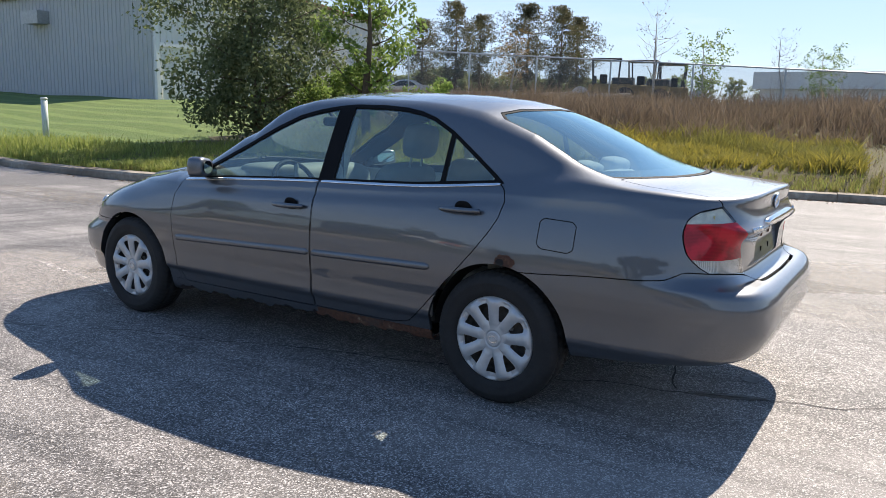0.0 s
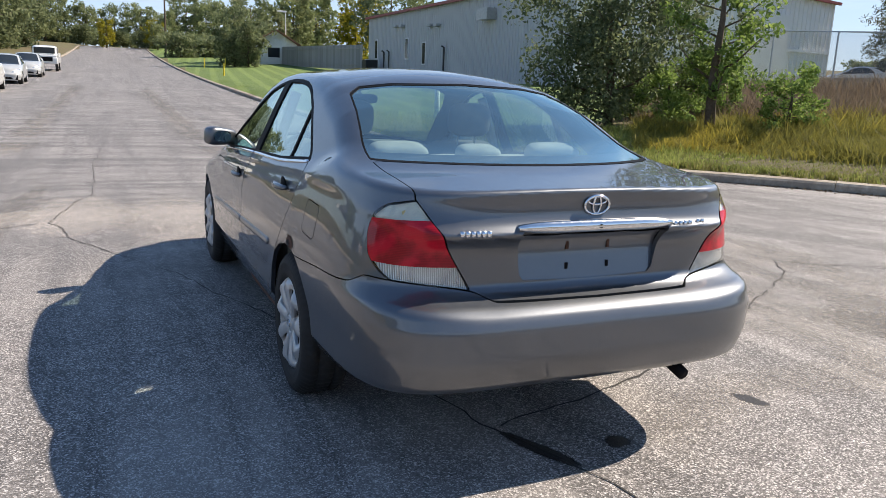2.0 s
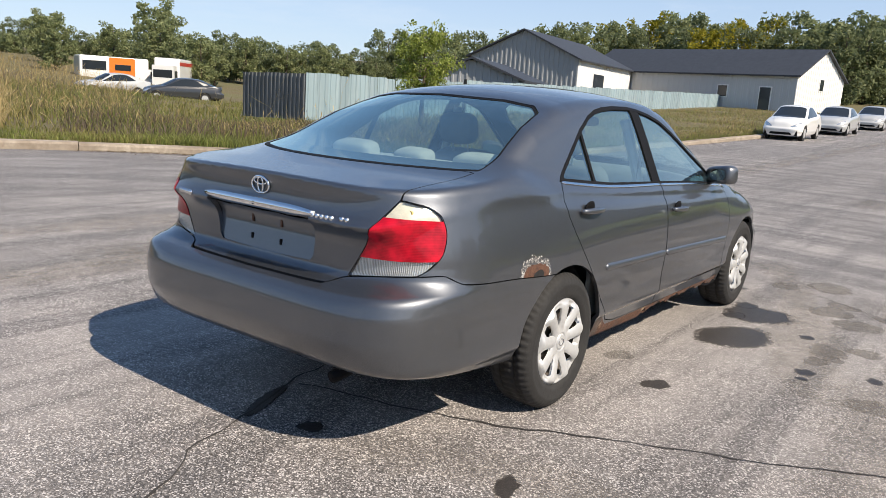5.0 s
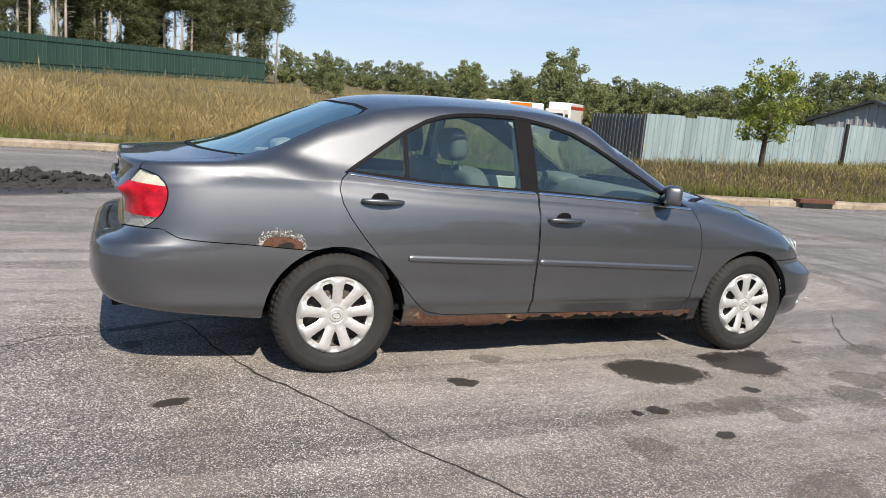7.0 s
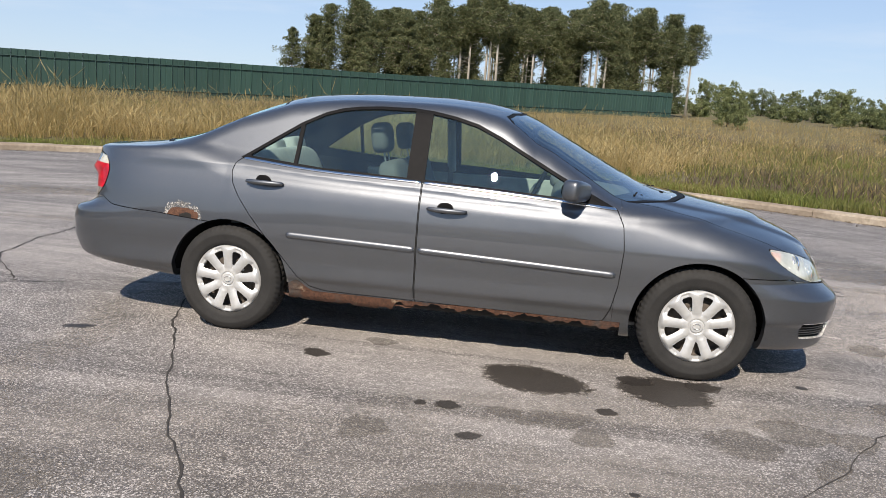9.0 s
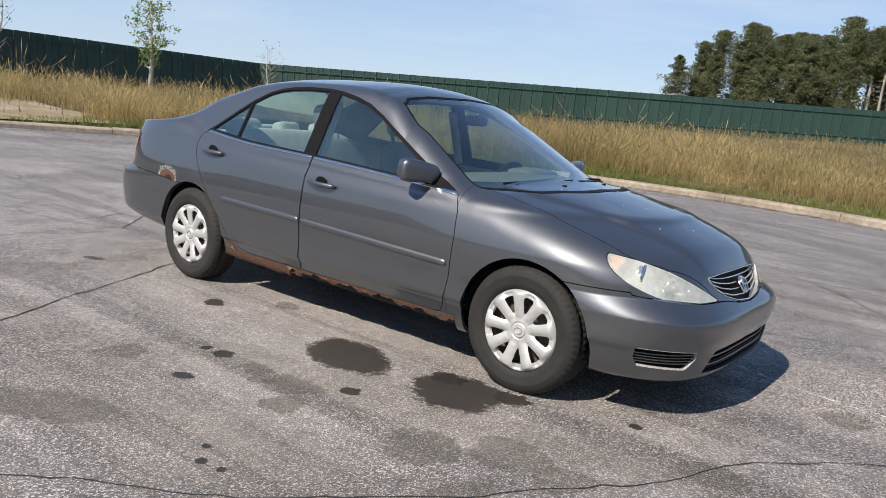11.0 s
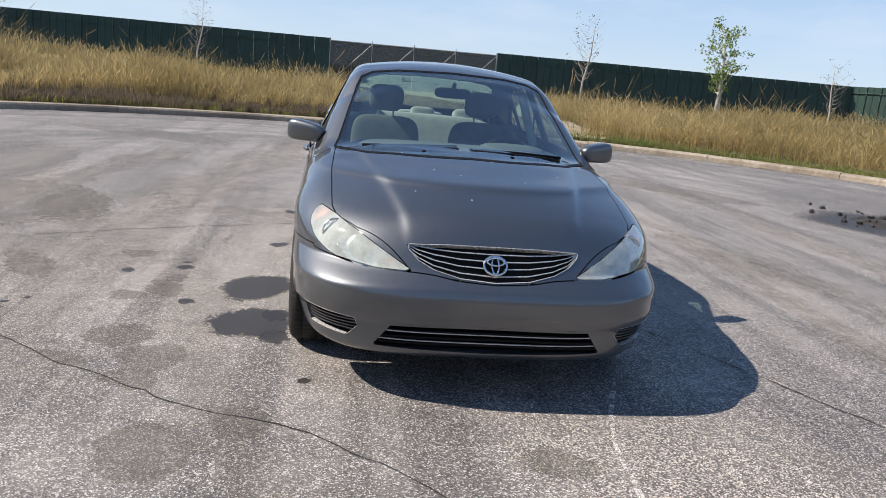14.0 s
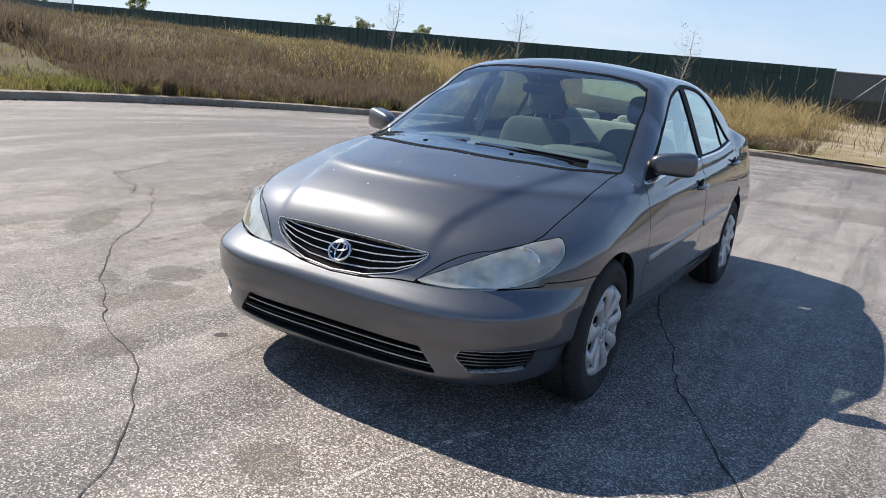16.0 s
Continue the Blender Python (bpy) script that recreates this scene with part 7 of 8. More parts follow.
def lawn_building():
    b = tagged(new("industrial_building", None), "long grey metal-clad building with a red roof trim by the lawn", "building")
    A, B, C, D = (65.3, -21.5), (30.6, -21.5), (30.6, -40.0), (65.3, -40.0)
    clad_wall(A, B, 1.2, 7.35, 7.25, CLAD, b, 0.35)
    clad_wall(B, C, 1.2, 7.25, 7.3, PALE_CLAD, b, 0.35, 0.04, 7.85)
    clad_wall(C, D, 1.2, 7.3, 7.35, CLAD, b, 0.5)
    clad_wall(D, A, 1.2, 7.35, 7.35, CLAD, b, 0.5, 0.04, 7.85)
    gable_roof((30.6, -30.75, 0), (1, 0, 0), (0, 1, 0), 9.25, 34.7, 7.3, 7.85, 0.2, CLAD, b)
    part("trim", box(30.3, 65.6, -21.35, -21.2, 7.22, 7.42), RED_TRIM, b)
    part("trim", tube([(30.35, -21.3, 7.32), (30.35, -30.75, 7.92), (30.35, -40.2, 7.32)], 0.11, 4), RED_TRIM, b)
    part("corner_trim", box(30.5, 30.7, -21.6, -21.4, 1.2, 7.3), WHITE_PAINT, b)
    part("wainscot_trim", box(30.48, 30.56, -39.9, -21.6, 4.3, 4.5), WHITE_PAINT, b)
    for x, z in ((63.0, 4.6), (55.4, 4.45), (51.7, 4.0)):
        window_on(b, A, B, (65.3 - x) / 34.7, z - 0.1, 0.55, 1.55, WHITE_PAINT)
    h = part("vent_hood", prism([(39.9, -21.5), (41.4, -21.5), (41.4, -20.8), (39.9, -20.8)], 5.7, 6.4), STEEL, b, "sloping steel vent hood")
    for x, z in ((57.5, 6.2), (56.2, 6.15), (50.2, 5.9), (48.9, 5.85)):
        part("wall_light", box(x - 0.3, x + 0.3, -21.45, -21.1, z - 0.1, z + 0.1, 0.03), STEEL, b)
    for x in (47.5, 60.5, 59.2):
        part("pipe", tube([(x, -21.3, 2.4), (x, -21.3, 4.2), (x, -21.1, 4.3)], 0.07, 6), BLACK_STEEL, b)
    part("door", box(30.4, 30.55, -36.2, -32.4, 2.3, 6.4), PALE_CLAD, b)
    ac = tagged(new("air_conditioner", None), "dark box-shaped air conditioner beside the building", "air conditioner")
    part("case", box(60.9, 62.1, -20.9, -19.8, 2.2, 3.5, 0.05), BLACK_STEEL, ac)
    part("fan_guard", tube([(61.5, -20.35, 3.5), (61.5, -20.35, 3.54)], 0.45, 20), STEEL, ac)


lawn_building()


def shed(label, c, ang, half, length, base, eave, apex, wall, front, roof, extra=None):
    """A gabled shed; its ridge runs from c along the angle."""
    s = tagged(new("metal_shed", None), label, "shed")
    ux = Vector((math.cos(radians(ang)), math.sin(radians(ang)), 0))
    uy = Vector((-ux.y, ux.x, 0))
    c = Vector((c[0], c[1], 0))
    P = [c + uy * half, c - uy * half, c - uy * half + ux * length, c + uy * half + ux * length]
    P = [(p.x, p.y) for p in P]
    clad_wall(P[0], P[1], base, eave, eave, front, s, 0.45, 0.05, apex)
    clad_wall(P[1], P[2], base, eave, eave, wall, s, 0.6, 0.03)
    clad_wall(P[2], P[3], base, eave, eave, front, s, 0.6, 0.03, apex)
    clad_wall(P[3], P[0], base, eave, eave, wall, s, 0.6, 0.03)
    gable_roof(c, ux, uy, half, length, eave, apex, 0.35, roof, s)
    return s, P


s1, P1 = shed("ribbed grey metal shed with a dark gable roof", (55.2, 34.3), 8, 5.2, 16, 0.6, 5.2, 7.5, PALE_CLAD, SHED_CLAD, DARK_ROOF)
window_on(s1, P1[1], P1[2], 0.35, 2.9, 3.0, 2.6, WHITE_PAINT, "roller_door")
s2, P2 = shed("long low grey building with a dark gable roof", (74.2, 13.6), 80, 5.2, 23, 1.2, 5.2, 7.7, CLAD, PALE_CLAD, DARK_ROOF)
for t, z, w, h in ((0.30, 3.6, 0.9, 1.0), (0.12, 3.0, 1.0, 2.1), (0.85, 3.3, 1.8, 1.4)):
    window_on(s2, P2[3], P2[0], 1 - t, z, w, h, WHITE_PAINT)
window_on(s2, P2[0], P2[1], 0.5, 4.6, 0.8, 1.0, WHITE_PAINT)
s3, P3 = shed("small ribbed shed with a dark roof behind the fence", (34.7, 25.2), 20, 3.0, 9, 0.1, 2.6, 3.7, PALE_CLAD, SHED_CLAD, DARK_ROOF)
house = tagged(new("house", None), "small white house with a brown roof in the distance", "house")
part("wall", prism([(96, -16.5), (107, -16.5), (107, -22), (96, -22)], 3.0, 6.0), WHITE_PAINT, house)
gable_roof((95.6, -19.25, 0), (1, 0, 0), (0, 1, 0), 2.8, 11.8, 6.0, 7.6, 0.3, BRICK_RED, house)
for x in (96, 107):
    bm = bmesh.new()
    g = [bm.verts.new((x + o, y, z)) for o in (0.0, 0.15 if x == 96 else -0.15) for y, z in ((-16.5, 5.98), (-22.0, 5.98), (-19.25, 7.6))]
    bm.faces.new(g[:3])
    bm.faces.new(g[3:][::-1])
    for i in range(3):
        bm.faces.new((g[i], g[i + 3], g[(i + 1) % 3 + 3], g[(i + 1) % 3]))
    bmesh.ops.recalc_face_normals(bm, faces=bm.faces)
    part("gable", bm, WHITE_PAINT, house)
window_on(house, (107, -16.5), (96, -16.5), 0.4, 4.9, 1.4, 1.2, WHITE_PAINT)
window_on(house, (96, -16.5), (96, -22), 0.45, 4.9, 1.5, 1.2, WHITE_PAINT)
store = tagged(new("warehouse", None), "long white warehouse far beyond the weeds", "building")
part("wall", prism([(-30, -128), (22, -128), (22, -150), (-30, -150)], 0.5, 6.6), PALE_CLAD, store)
part("roof", prism([(-31, -127), (23, -127), (23, -151), (-31, -151)], 6.6, 9.2), WHITE_PAINT, store)
store2 = tagged(new("warehouse", None), "low white building behind the yard pines", "building")
part("wall", prism([(34, -92), (62, -84), (60, -100), (30, -102)], 1.5, 5.4), PALE_CLAD, store2)
part("roof", prism([(33.5, -91), (62.5, -83), (60.5, -101), (29.5, -103)], 5.4, 5.9), WHITE_PAINT, store2)


# ---------- marks on the asphalt ----------
def blot(name, label, x, y, rx, ry, turn, mat, seed, lift=0.002):
    """A stain: a thin disc, deepest in its middle, with a wandering rim."""
    rnd = np.random.default_rng(seed)
    n, rings = 40, 7
    a = np.linspace(0, 2 * np.pi, n + 1)[:-1]
    wob = 1 + sum(rnd.normal(0, 0.15 / k) * np.sin(k * a + rnd.uniform(0, 6.28)) for k in range(2, 7))
    v, depth = [(x, y, lift)], [1.0]
    c, s = math.cos(turn), math.sin(turn)
    for r in range(1, rings + 1):
        f = r / rings
        px, py = rx * 1.25 * f * np.cos(a) * wob, ry * 1.25 * f * np.sin(a) * wob
        for u, w in zip(px, py):
            v.append((x + u * c - w * s, y + u * s + w * c, lift))
            depth.append(1.0 - f ** 3)
    f = [(0, 1 + k, 1 + (k + 1) % n) for k in range(n)]
    for r in range(rings - 1):
        for k in range(n):
            i, j = 1 + r * n + k, 1 + r * n + (k + 1) % n
            f += [(i, i + n, j + n), (i, j + n, j)]
    me = mesh_np(name, v, f, [mat])
    at = me.attributes.new("depth", "FLOAT", "POINT")
    at.data.foreach_set("value", np.array(depth, np.float32))
    ob = tagged(new(name, me), label, "stain", kind="structure")
    ob.visible_shadow = False


STAINS = [(0.50, -1.14, 0.27, 0.21, -0.5), (1.20, -1.10, 0.25, 0.21, -0.42), (1.05, -0.98, 0.10, 0.07, 0.2), (1.42, -0.96, 0.085, 0.08, 0), (0.11, -1.65, 0.06, 0.05, 0.2), (-0.02, -1.66, 0.03, 0.035, 0.2),
          (0.25, -1.98, 0.056, 0.04, 0.2), (0.87, -1.50, 0.05, 0.045, 0.2), (-0.72, -1.11, 0.08, 0.06, 0.2), (1.02, -2.41, 0.025, 0.024, 1), (0.93, -2.33, 0.018, 0.02, 1), (1.12, -2.40, 0.018, 0.02, 1),
          (1.98, -0.78, 0.03, 0.03, 0), (-2.17, -1.12, 0.08, 0.045, 0.2), (-2.32, -0.25, 0.05, 0.05, 0), (-2.27, 0.09, 0.20, 0.035, 0.42)]
DULL = [(2.40, -1.0, 0.15, 0.11, 0.2), (-0.42, -0.77, 0.09, 0.075, 0.2), (0.38, -1.65, 0.085, 0.065, 0.15), (0.5, -1.72, 0.064, 0.057, 0), (-0.21, -2.02, 0.11, 0.11, 0), (0.65, -1.66, 0.15, 0.10, 0.37), (0.79, -1.84, 0.085, 0.105, -0.35),
        (1.47, -1.70, 0.16, 0.15, -0.4), (1.75, -1.48, 0.16, 0.15, -0.2), (2.01, -1.51, 0.13, 0.10, 0.98), (1.80, -1.86, 0.13, 0.065, 0.98), (2.68, 0.2, 0.15, 0.10, 0.9), (-1.9, -3.0, 0.8, 0.28, 0.2),
        (2.65, -1.3, 0.22, 0.16, 0.3), (1.0, -3.1, 0.4, 0.14, 0.7), (0.2, -2.6, 0.35, 0.13, 0.5)]
for k, (x, y, rx, ry, a) in enumerate(STAINS):
    blot("oil_stain", "dark oily stain on the asphalt", x, y, rx, ry, a, STAIN, 100 + k, 0.0022 + 0.00004 * k)
for k, (x, y, rx, ry, a) in enumerate(DULL):
    blot("faint_stain", "faint old stain on the asphalt", x, y, rx, ry, a, FAINT, 200 + k, 0.0012 + 0.00004 * k)
for k, (x, y, rx, ry, a) in enumerate([(-4.4, -4.6, 2.0, 0.7, 0.1), (-9, -4, 1.6, 0.6, 1.0), (-7.0, 2.2, 0.8, 1.6, 0.3), (4.6, 3.4, 1.4, 0.5, 0.2), (-6.2, 4.4, 1.4, 0.5, 0.7), (6.0, -2.6, 2.4, 0.35, 0.1)]):
    blot("tar_patch", "darker mended patch in the asphalt", x, y, rx, ry, a, PATCH, 300 + k, 0.0008 + 0.00004 * k)


WORN_PALE = blot_material("pale_worn_asphalt", (0.20, 0.186, 0.175), 0.85, 0.5, (0.05, 0.9), 5,
                          [(0.08, (0.07, 0.064, 0.06)), (0.48, (0.225, 0.207, 0.195)), (0.66, (0.40, 0.37, 0.35)), (0.84, (0.85, 0.80, 0.76))])
for k, (x, y, rx, ry, a) in enumerate([(3.3, 0.75, 1.2, 0.7, 0.3), (3.7, 1.9, 1.0, 0.5, 0.1)]):
    blot("worn_patch", "paler patch worn to bare grit in the asphalt", x, y, rx, ry, a, WORN_PALE, 340 + k, 0.00095 + 0.00003 * k)


def ribbon(name, label, pts, width, mat, seed, lift=0.0032, wander=0.03):
    """A crack or scrape: a thin ragged band along points on the road."""
    rnd = random.Random(seed)
    p = np.array(pts, float)
    s = np.concatenate([[0], np.cumsum(np.linalg.norm(np.diff(p, axis=0), axis=1))])
    t = np.arange(0, s[-1], 0.07)
    x, y = np.interp(t, s, p[:, 0]), np.interp(t, s, p[:, 1])
    d = np.stack([np.gradient(x), np.gradient(y)], -1)
    d /= np.linalg.norm(d, axis=1)[:, None]
    nrm = np.stack([-d[:, 1], d[:, 0]], -1)
    off, cur = [], 0.0
    for _ in t:
        cur = cur * 0.93 + rnd.gauss(0, wander * 0.35)
        off.append(cur)
    w = np.array([width * (0.45 + rnd.random() * 0.9) for _ in t])
    c = np.stack([x, y], -1) + nrm * np.array(off)[:, None]
    a, b = c + nrm * w[:, None] / 2, c - nrm * w[:, None] / 2
    z = road_height(c[:, 0]) + lift
    v = np.stack([np.column_stack([a, z]), np.column_stack([b, z])], 1).reshape(-1, 3)
    f = [(2 * k, 2 * k + 1, 2 * k + 3, 2 * k + 2) for k in range(len(t) - 1)]
    me = mesh_np(name, v, f, [mat])
    if mat is SCRAPE:
        at = me.attributes.new("depth", "FLOAT", "POINT")
        at.data.foreach_set("value", np.full(len(v), 0.45, np.float32))
    tagged(new(name, me), label, "crack", kind="structure")


CRACKS = [[(13, 1.5), (8.92, 1.75), (6.99, 1.69), (5.29, 1.73), (3.24, 2.12), (2.35, 1.87), (1.75, 1.55), (1.1, 1.22), (0.46, 0.99), (-0.2, 0.72), (-1.5, 0.34), (-2.1, 0.13), (-2.7, -0.08), (-3.18, -0.3), (-3.7, -0.6),
           (-4.42, -0.71), (-5.5, -0.93), (-6.8, -1.2), (-7.86, -1.4), (-9.5, -1.95), (-11.2, -2.45), (-11.6, -3.5)],
          [(-2.05, 0.13), (-1.8, -0.6), (-1.55, -1.2), (-1.28, -1.8), (-1.05, -2.22), (-0.8, -2.6), (-0.55, -3.0), (-0.2, -3.5), (0.2, -3.77), (-0.1, -4.1), (-0.3, -4.7), (-1.6, -5.2)],
          [(-0.67, -7.19), (-0.71, -6.18), (-0.52, -4.96), (-0.19, -3.83), (0.43, -3.08), (1.22, -2.5), (1.86, -1.79), (2.26, -1.3), (2.55, -0.78), (2.83, -0.44), (3.15, -0.15), (3.92, 0.27), (4.56, 1.24)],
          [(-3.2, -0.3), (-3.97, 0.52), (-4.17, 1.16), (-4.3, 1.93), (-4.6, 3.2), (-4.91, 4.35), (-5.71, 6.18), (-6.74, 6.65), (-8.18, 6.14)],
          [(-7.17, -0.05), (-7.5, 0.3), (-8.8, 0.5), (-9.5, 0.7), (-10.17, 1.25), (-12.65, 1.24), (-14.4, 1.7)], [(-3.72, -0.59), (-3.97, 0.21)], [(-9.62, -4.05), (-8.38, -4.15), (-7.64, -4.44)],
          [(9.12, 3.08), (8.92, 1.79), (9.18, -0.09), (9.0, -3.6)], [(5.05, 1.73), (4.87, 0.45), (4.33, 0.2), (3.69, -0.25)], [(12.2, 2.8), (16.6, 1.5), (19, -0.2)],
          [(1.29, 4.45), (1.74, 4.19), (2.68, 2.94), (3.24, 2.12)], [(2.75, 5.13), (1.79, 4.23)], [(-3.76, 6.09), (-3.12, 5.79)], [(8.2, 5.3), (8.2, 3.4)],
          [(17, 6), (16.8, 0), (17.1, -4.6)], [(24, 6), (24.2, 0), (24, -5)], [(6.3, 1.6), (6.5, -1.5), (6.1, -4.5)]]
for k, c in enumerate(CRACKS):
    ribbon("crack", "ragged dark crack in the asphalt", c, (0.010, 0.012, 0.006)[k] if k < 3 else 0.012, TAR, k, 0.0034 + 0.0002 * k, 0.03)
ribbon("scrape", "pale scrape on the asphalt", [(1.78, 0.74), (2.24, 0.56), (2.53, 0.47), (3.03, 0.41), (3.5, 0.32)], 0.022, SCRAPE, 50, 0.0026, 0.004)
ribbon("scrape", "pale scrape on the asphalt", [(2.15, 0.22), (2.3, 0.2), (2.52, 0.17)], 0.010, SCRAPE, 51, 0.0026, 0.004)


def band(pts, width, mat, seed, lift):
    """A soft dark band that tyres have polished into the asphalt."""
    rnd = random.Random(seed)
    p = np.array(pts, float)
    s = np.concatenate([[0], np.cumsum(np.linalg.norm(np.diff(p, axis=0), axis=1))])
    t = np.linspace(0, s[-1], max(8, int(s[-1] / 0.15)))
    x, y = np.interp(t, s, p[:, 0]), np.interp(t, s, p[:, 1])
    d = np.stack([np.gradient(x), np.gradient(y)], -1)
    d /= np.linalg.norm(d, axis=1)[:, None]
    nrm = np.stack([-d[:, 1], d[:, 0]], -1)
    w = width * (1 + 0.3 * np.sin(t * 2.1 + seed) + 0.15 * np.sin(t * 5.3))
    rows, dep = [], []
    for f, q in ((-0.5, 0.0), (-0.25, 0.6), (0.0, 0.7), (0.25, 0.6), (0.5, 0.0)):
        c = np.stack([x, y], -1) + nrm * (w * f)[:, None]
        rows.append(np.column_stack([c, np.full(len(t), lift) + road_height(c[:, 0])]))
        dep.append(q * np.clip(np.minimum(t, s[-1] - t) / 0.5, 0, 1))
    v = np.concatenate(rows)
    i = np.arange(len(v)).reshape(5, len(t))
    q = np.stack([i[:-1, :-1], i[:-1, 1:], i[1:, 1:], i[1:, :-1]], -1).reshape(-1, 4)
    me = mesh_np("tyre_band", v, q, [mat], True)
    at = me.attributes.new("depth", "FLOAT", "POINT")
    at.data.foreach_set("value", np.concatenate(dep).astype(np.float32))
    ob = tagged(new("tyre_band", me), "dark worn tyre band on the asphalt", "stain", kind="structure")
    ob.visible_shadow = False


for k, (pts, w) in enumerate([([(-11, -1.2), (-8.3, -1.5), (-5.35, -1.9), (-2.5, -2.3), (-0.72, -2.4), (0.88, -2.34), (2.6, -2.2)], 0.85), ([(-0.42, -1.74), (0.82, -1.49), (2.43, -1.08), (3.6, -0.5)], 0.35),
                              ([(-2.6, 2.75), (-1.0, 2.73), (0.22, 2.64), (2.28, 2.53), (6, 2.3)], 0.28), ([(-1.6, 3.2), (-0.29, 3.26), (1.15, 3.27), (2.83, 3.07), (7, 2.9)], 0.35),
                              ([(10, -1.6), (7.64, -2.27), (4.05, -2.97), (1.41, -3.22), (-1.5, -3.3)], 0.5), ([(-6, 2.0), (-4.16, 2.5), (-1.89, 2.99), (0.03, 2.96)], 0.3),
                              ([(-8, 4.2), (-4, 4.5), (0, 4.3), (6, 3.6), (14, 3.2)], 0.5), ([(-7, -3.0), (-3, -3.6), (1, -4.0), (6, -3.3), (14, -1.6)], 0.55),
                              ([(40, 2.6), (24, 3.0), (10, 3.1)], 0.6), ([(40, -0.6), (24, -0.5), (10, -0.4)], 0.6), ([(-2.2, -2.4), (-2.0, -1.2), (-2.4, -0.3)], 0.4)]):
    band(pts, w * 1.35, SOFT, 400 + k, 0.0009 + 0.00006 * k)
blot("tar_patch", "smooth darker mended patch in the asphalt", -2.0, -3.6, 1.0, 0.75, 0.5, PATCH, 333, 0.0006)


def rubble_heap():
    """Broken lumps of asphalt in a low heap."""
    heap = tagged(new("asphalt_rubble", None), "low heap of broken black asphalt on the road", "rubble")
    rnd = random.Random(19)
    lumps = []
    for _ in range(5):
        bm = bmesh.new()
        bmesh.ops.create_icosphere(bm, subdivisions=1, radius=1.0)
        for v in bm.verts:
            v.co *= rnd.uniform(0.65, 1.2)
            v.co.z *= 0.75
        lumps.append(bm_mesh("lump", bm, RUBBLE))
    for k in range(300):
        u = rnd.gauss(0, 0.62)
        w = rnd.gauss(0, 0.42) * (1.1 - 0.3 * min(abs(u), 1.4))
        x, y = -3.35 + u * 1.0 - w * 0.3, 6.95 + u * 0.3 + w
        r = math.hypot(u / 1.3, w / 0.55)
        s = rnd.uniform(0.02, 0.075) * (1.35 - min(r, 1) * 0.7)
        h = max(0, 0.20 * (1 - r))
        ob = new("lump", rnd.choice(lumps))
        ob.parent = heap
        ob.matrix_basis = Matrix.Translation((x, y, s * 0.4 + h * rnd.random())) @ Matrix.Rotation(rnd.uniform(0, 6), 4, "Z") @ Matrix.Rotation(rnd.uniform(0, 6), 4, "X") @ Matrix.Diagonal((s, s * rnd.uniform(0.7, 1.2), s, 1))
    bm = bmesh.new()
    bmesh.ops.create_grid(bm, x_segments=36, y_segments=18, size=1.0)
    for v in bm.verts:
        r = math.hypot(v.co.x, v.co.y)
        hz = 0.15 * max(0, 1 - r) ** 1.3 + rnd.uniform(-0.012, 0.016) * (r < 0.95)
        v.co = Vector((-3.35 + v.co.x * 1.3, 6.95 + v.co.x * 0.3 + v.co.y * 0.75, max(hz, -0.01) if r < 0.97 else -0.02))
    part("dirt", bm, RUBBLE, heap)
    blot("rubble_dirt", "black dirt round the rubble", -3.35, 6.85, 1.7, 1.15, 0.3, STAIN, 77, 0.003)


rubble_heap()


# ---------- street things ----------
def marker_post():
    p = tagged(new("marker_post", None), "short pale green plastic utility marker post on the lawn", "post")
    m = plain("pale_plastic", (0.55, 0.60, 0.57), 0.5, 0, 0.08, 4)
    z = float(ground(17.7, -8.05))
    part("post", tube([(17.7, -8.05, z - 0.2), (17.7, -8.05, 1.44)], 0.085, 14), m, p, "", True)
    part("cap", tube([(17.7, -8.05, 1.44), (17.7, -8.05, 1.49)], [0.1, 0.085], 14), WHITE_PAINT, p, "", True)


def storm_drain():
    d = tagged(new("storm_drain", None), "rusty storm drain inlet set in the kerb", "drain")
    a = math.atan2(7.83 - BULB[1], 11.2 - BULB[0])
    m = Matrix.Translation((11.2, 7.42, 0)) @ Matrix.Rotation(radians(-1), 4, "Z")
    part("hood", box(-0.5, 0.5, -0.16, 0.05, 0.10, 0.19, 0.015, m), plain("rusty_iron", (0.13, 0.06, 0.04), 0.85, 0.3, 0.3, 14, 0.5, 60), d)
    part("mouth", box(-0.42, 0.42, -0.165, -0.13, 0.0, 0.105, 0.0, m), BLACK_STEEL, d)


def pole(x, y, h, r, mat, label, name):
    p = tagged(new(name, None), label, "pole")
    z = float(ground(x, y))
    part("shaft", tube([(x, y, z - 0.3), (x, y, z + h)], [r, r * 0.7], 8), mat, p)
    return p, z


marker_post()
storm_drain()
up, uz = pole(142, -9.5, 13, 0.17, BARK, "tall wooden utility pole at the end of the road", "utility_pole")
part("crossarm", box(141.9, 142.1, -10.6, -8.4, uz + 11.8, uz + 12.0), BARK, up)
lp, lz = pole(96, -20.5, 6.5, 0.09, WHITE_PAINT, "white street lamp pole near the house", "street_lamp")
part("lamp_head", box(95.8, 96.2, -20.6, -19.4, lz + 6.4, lz + 6.6, 0.05), WHITE_PAINT, lp)
YPAINT = plain("yellow_paint", (0.62, 0.47, 0.03), 0.5, 0, 0.1, 4)
for x, y in ((62, -7.9), (86, -11.5), (87.5, -13.5), (84, -9.0)):
    pole(x, y, 1.0, 0.08, YPAINT, "short yellow marker post on the grass", "marker_post")


def paint_of(name, c):
    return Nodes(name).set(Base_Color=c, Roughness=0.3, Coat_Weight=0.8).m


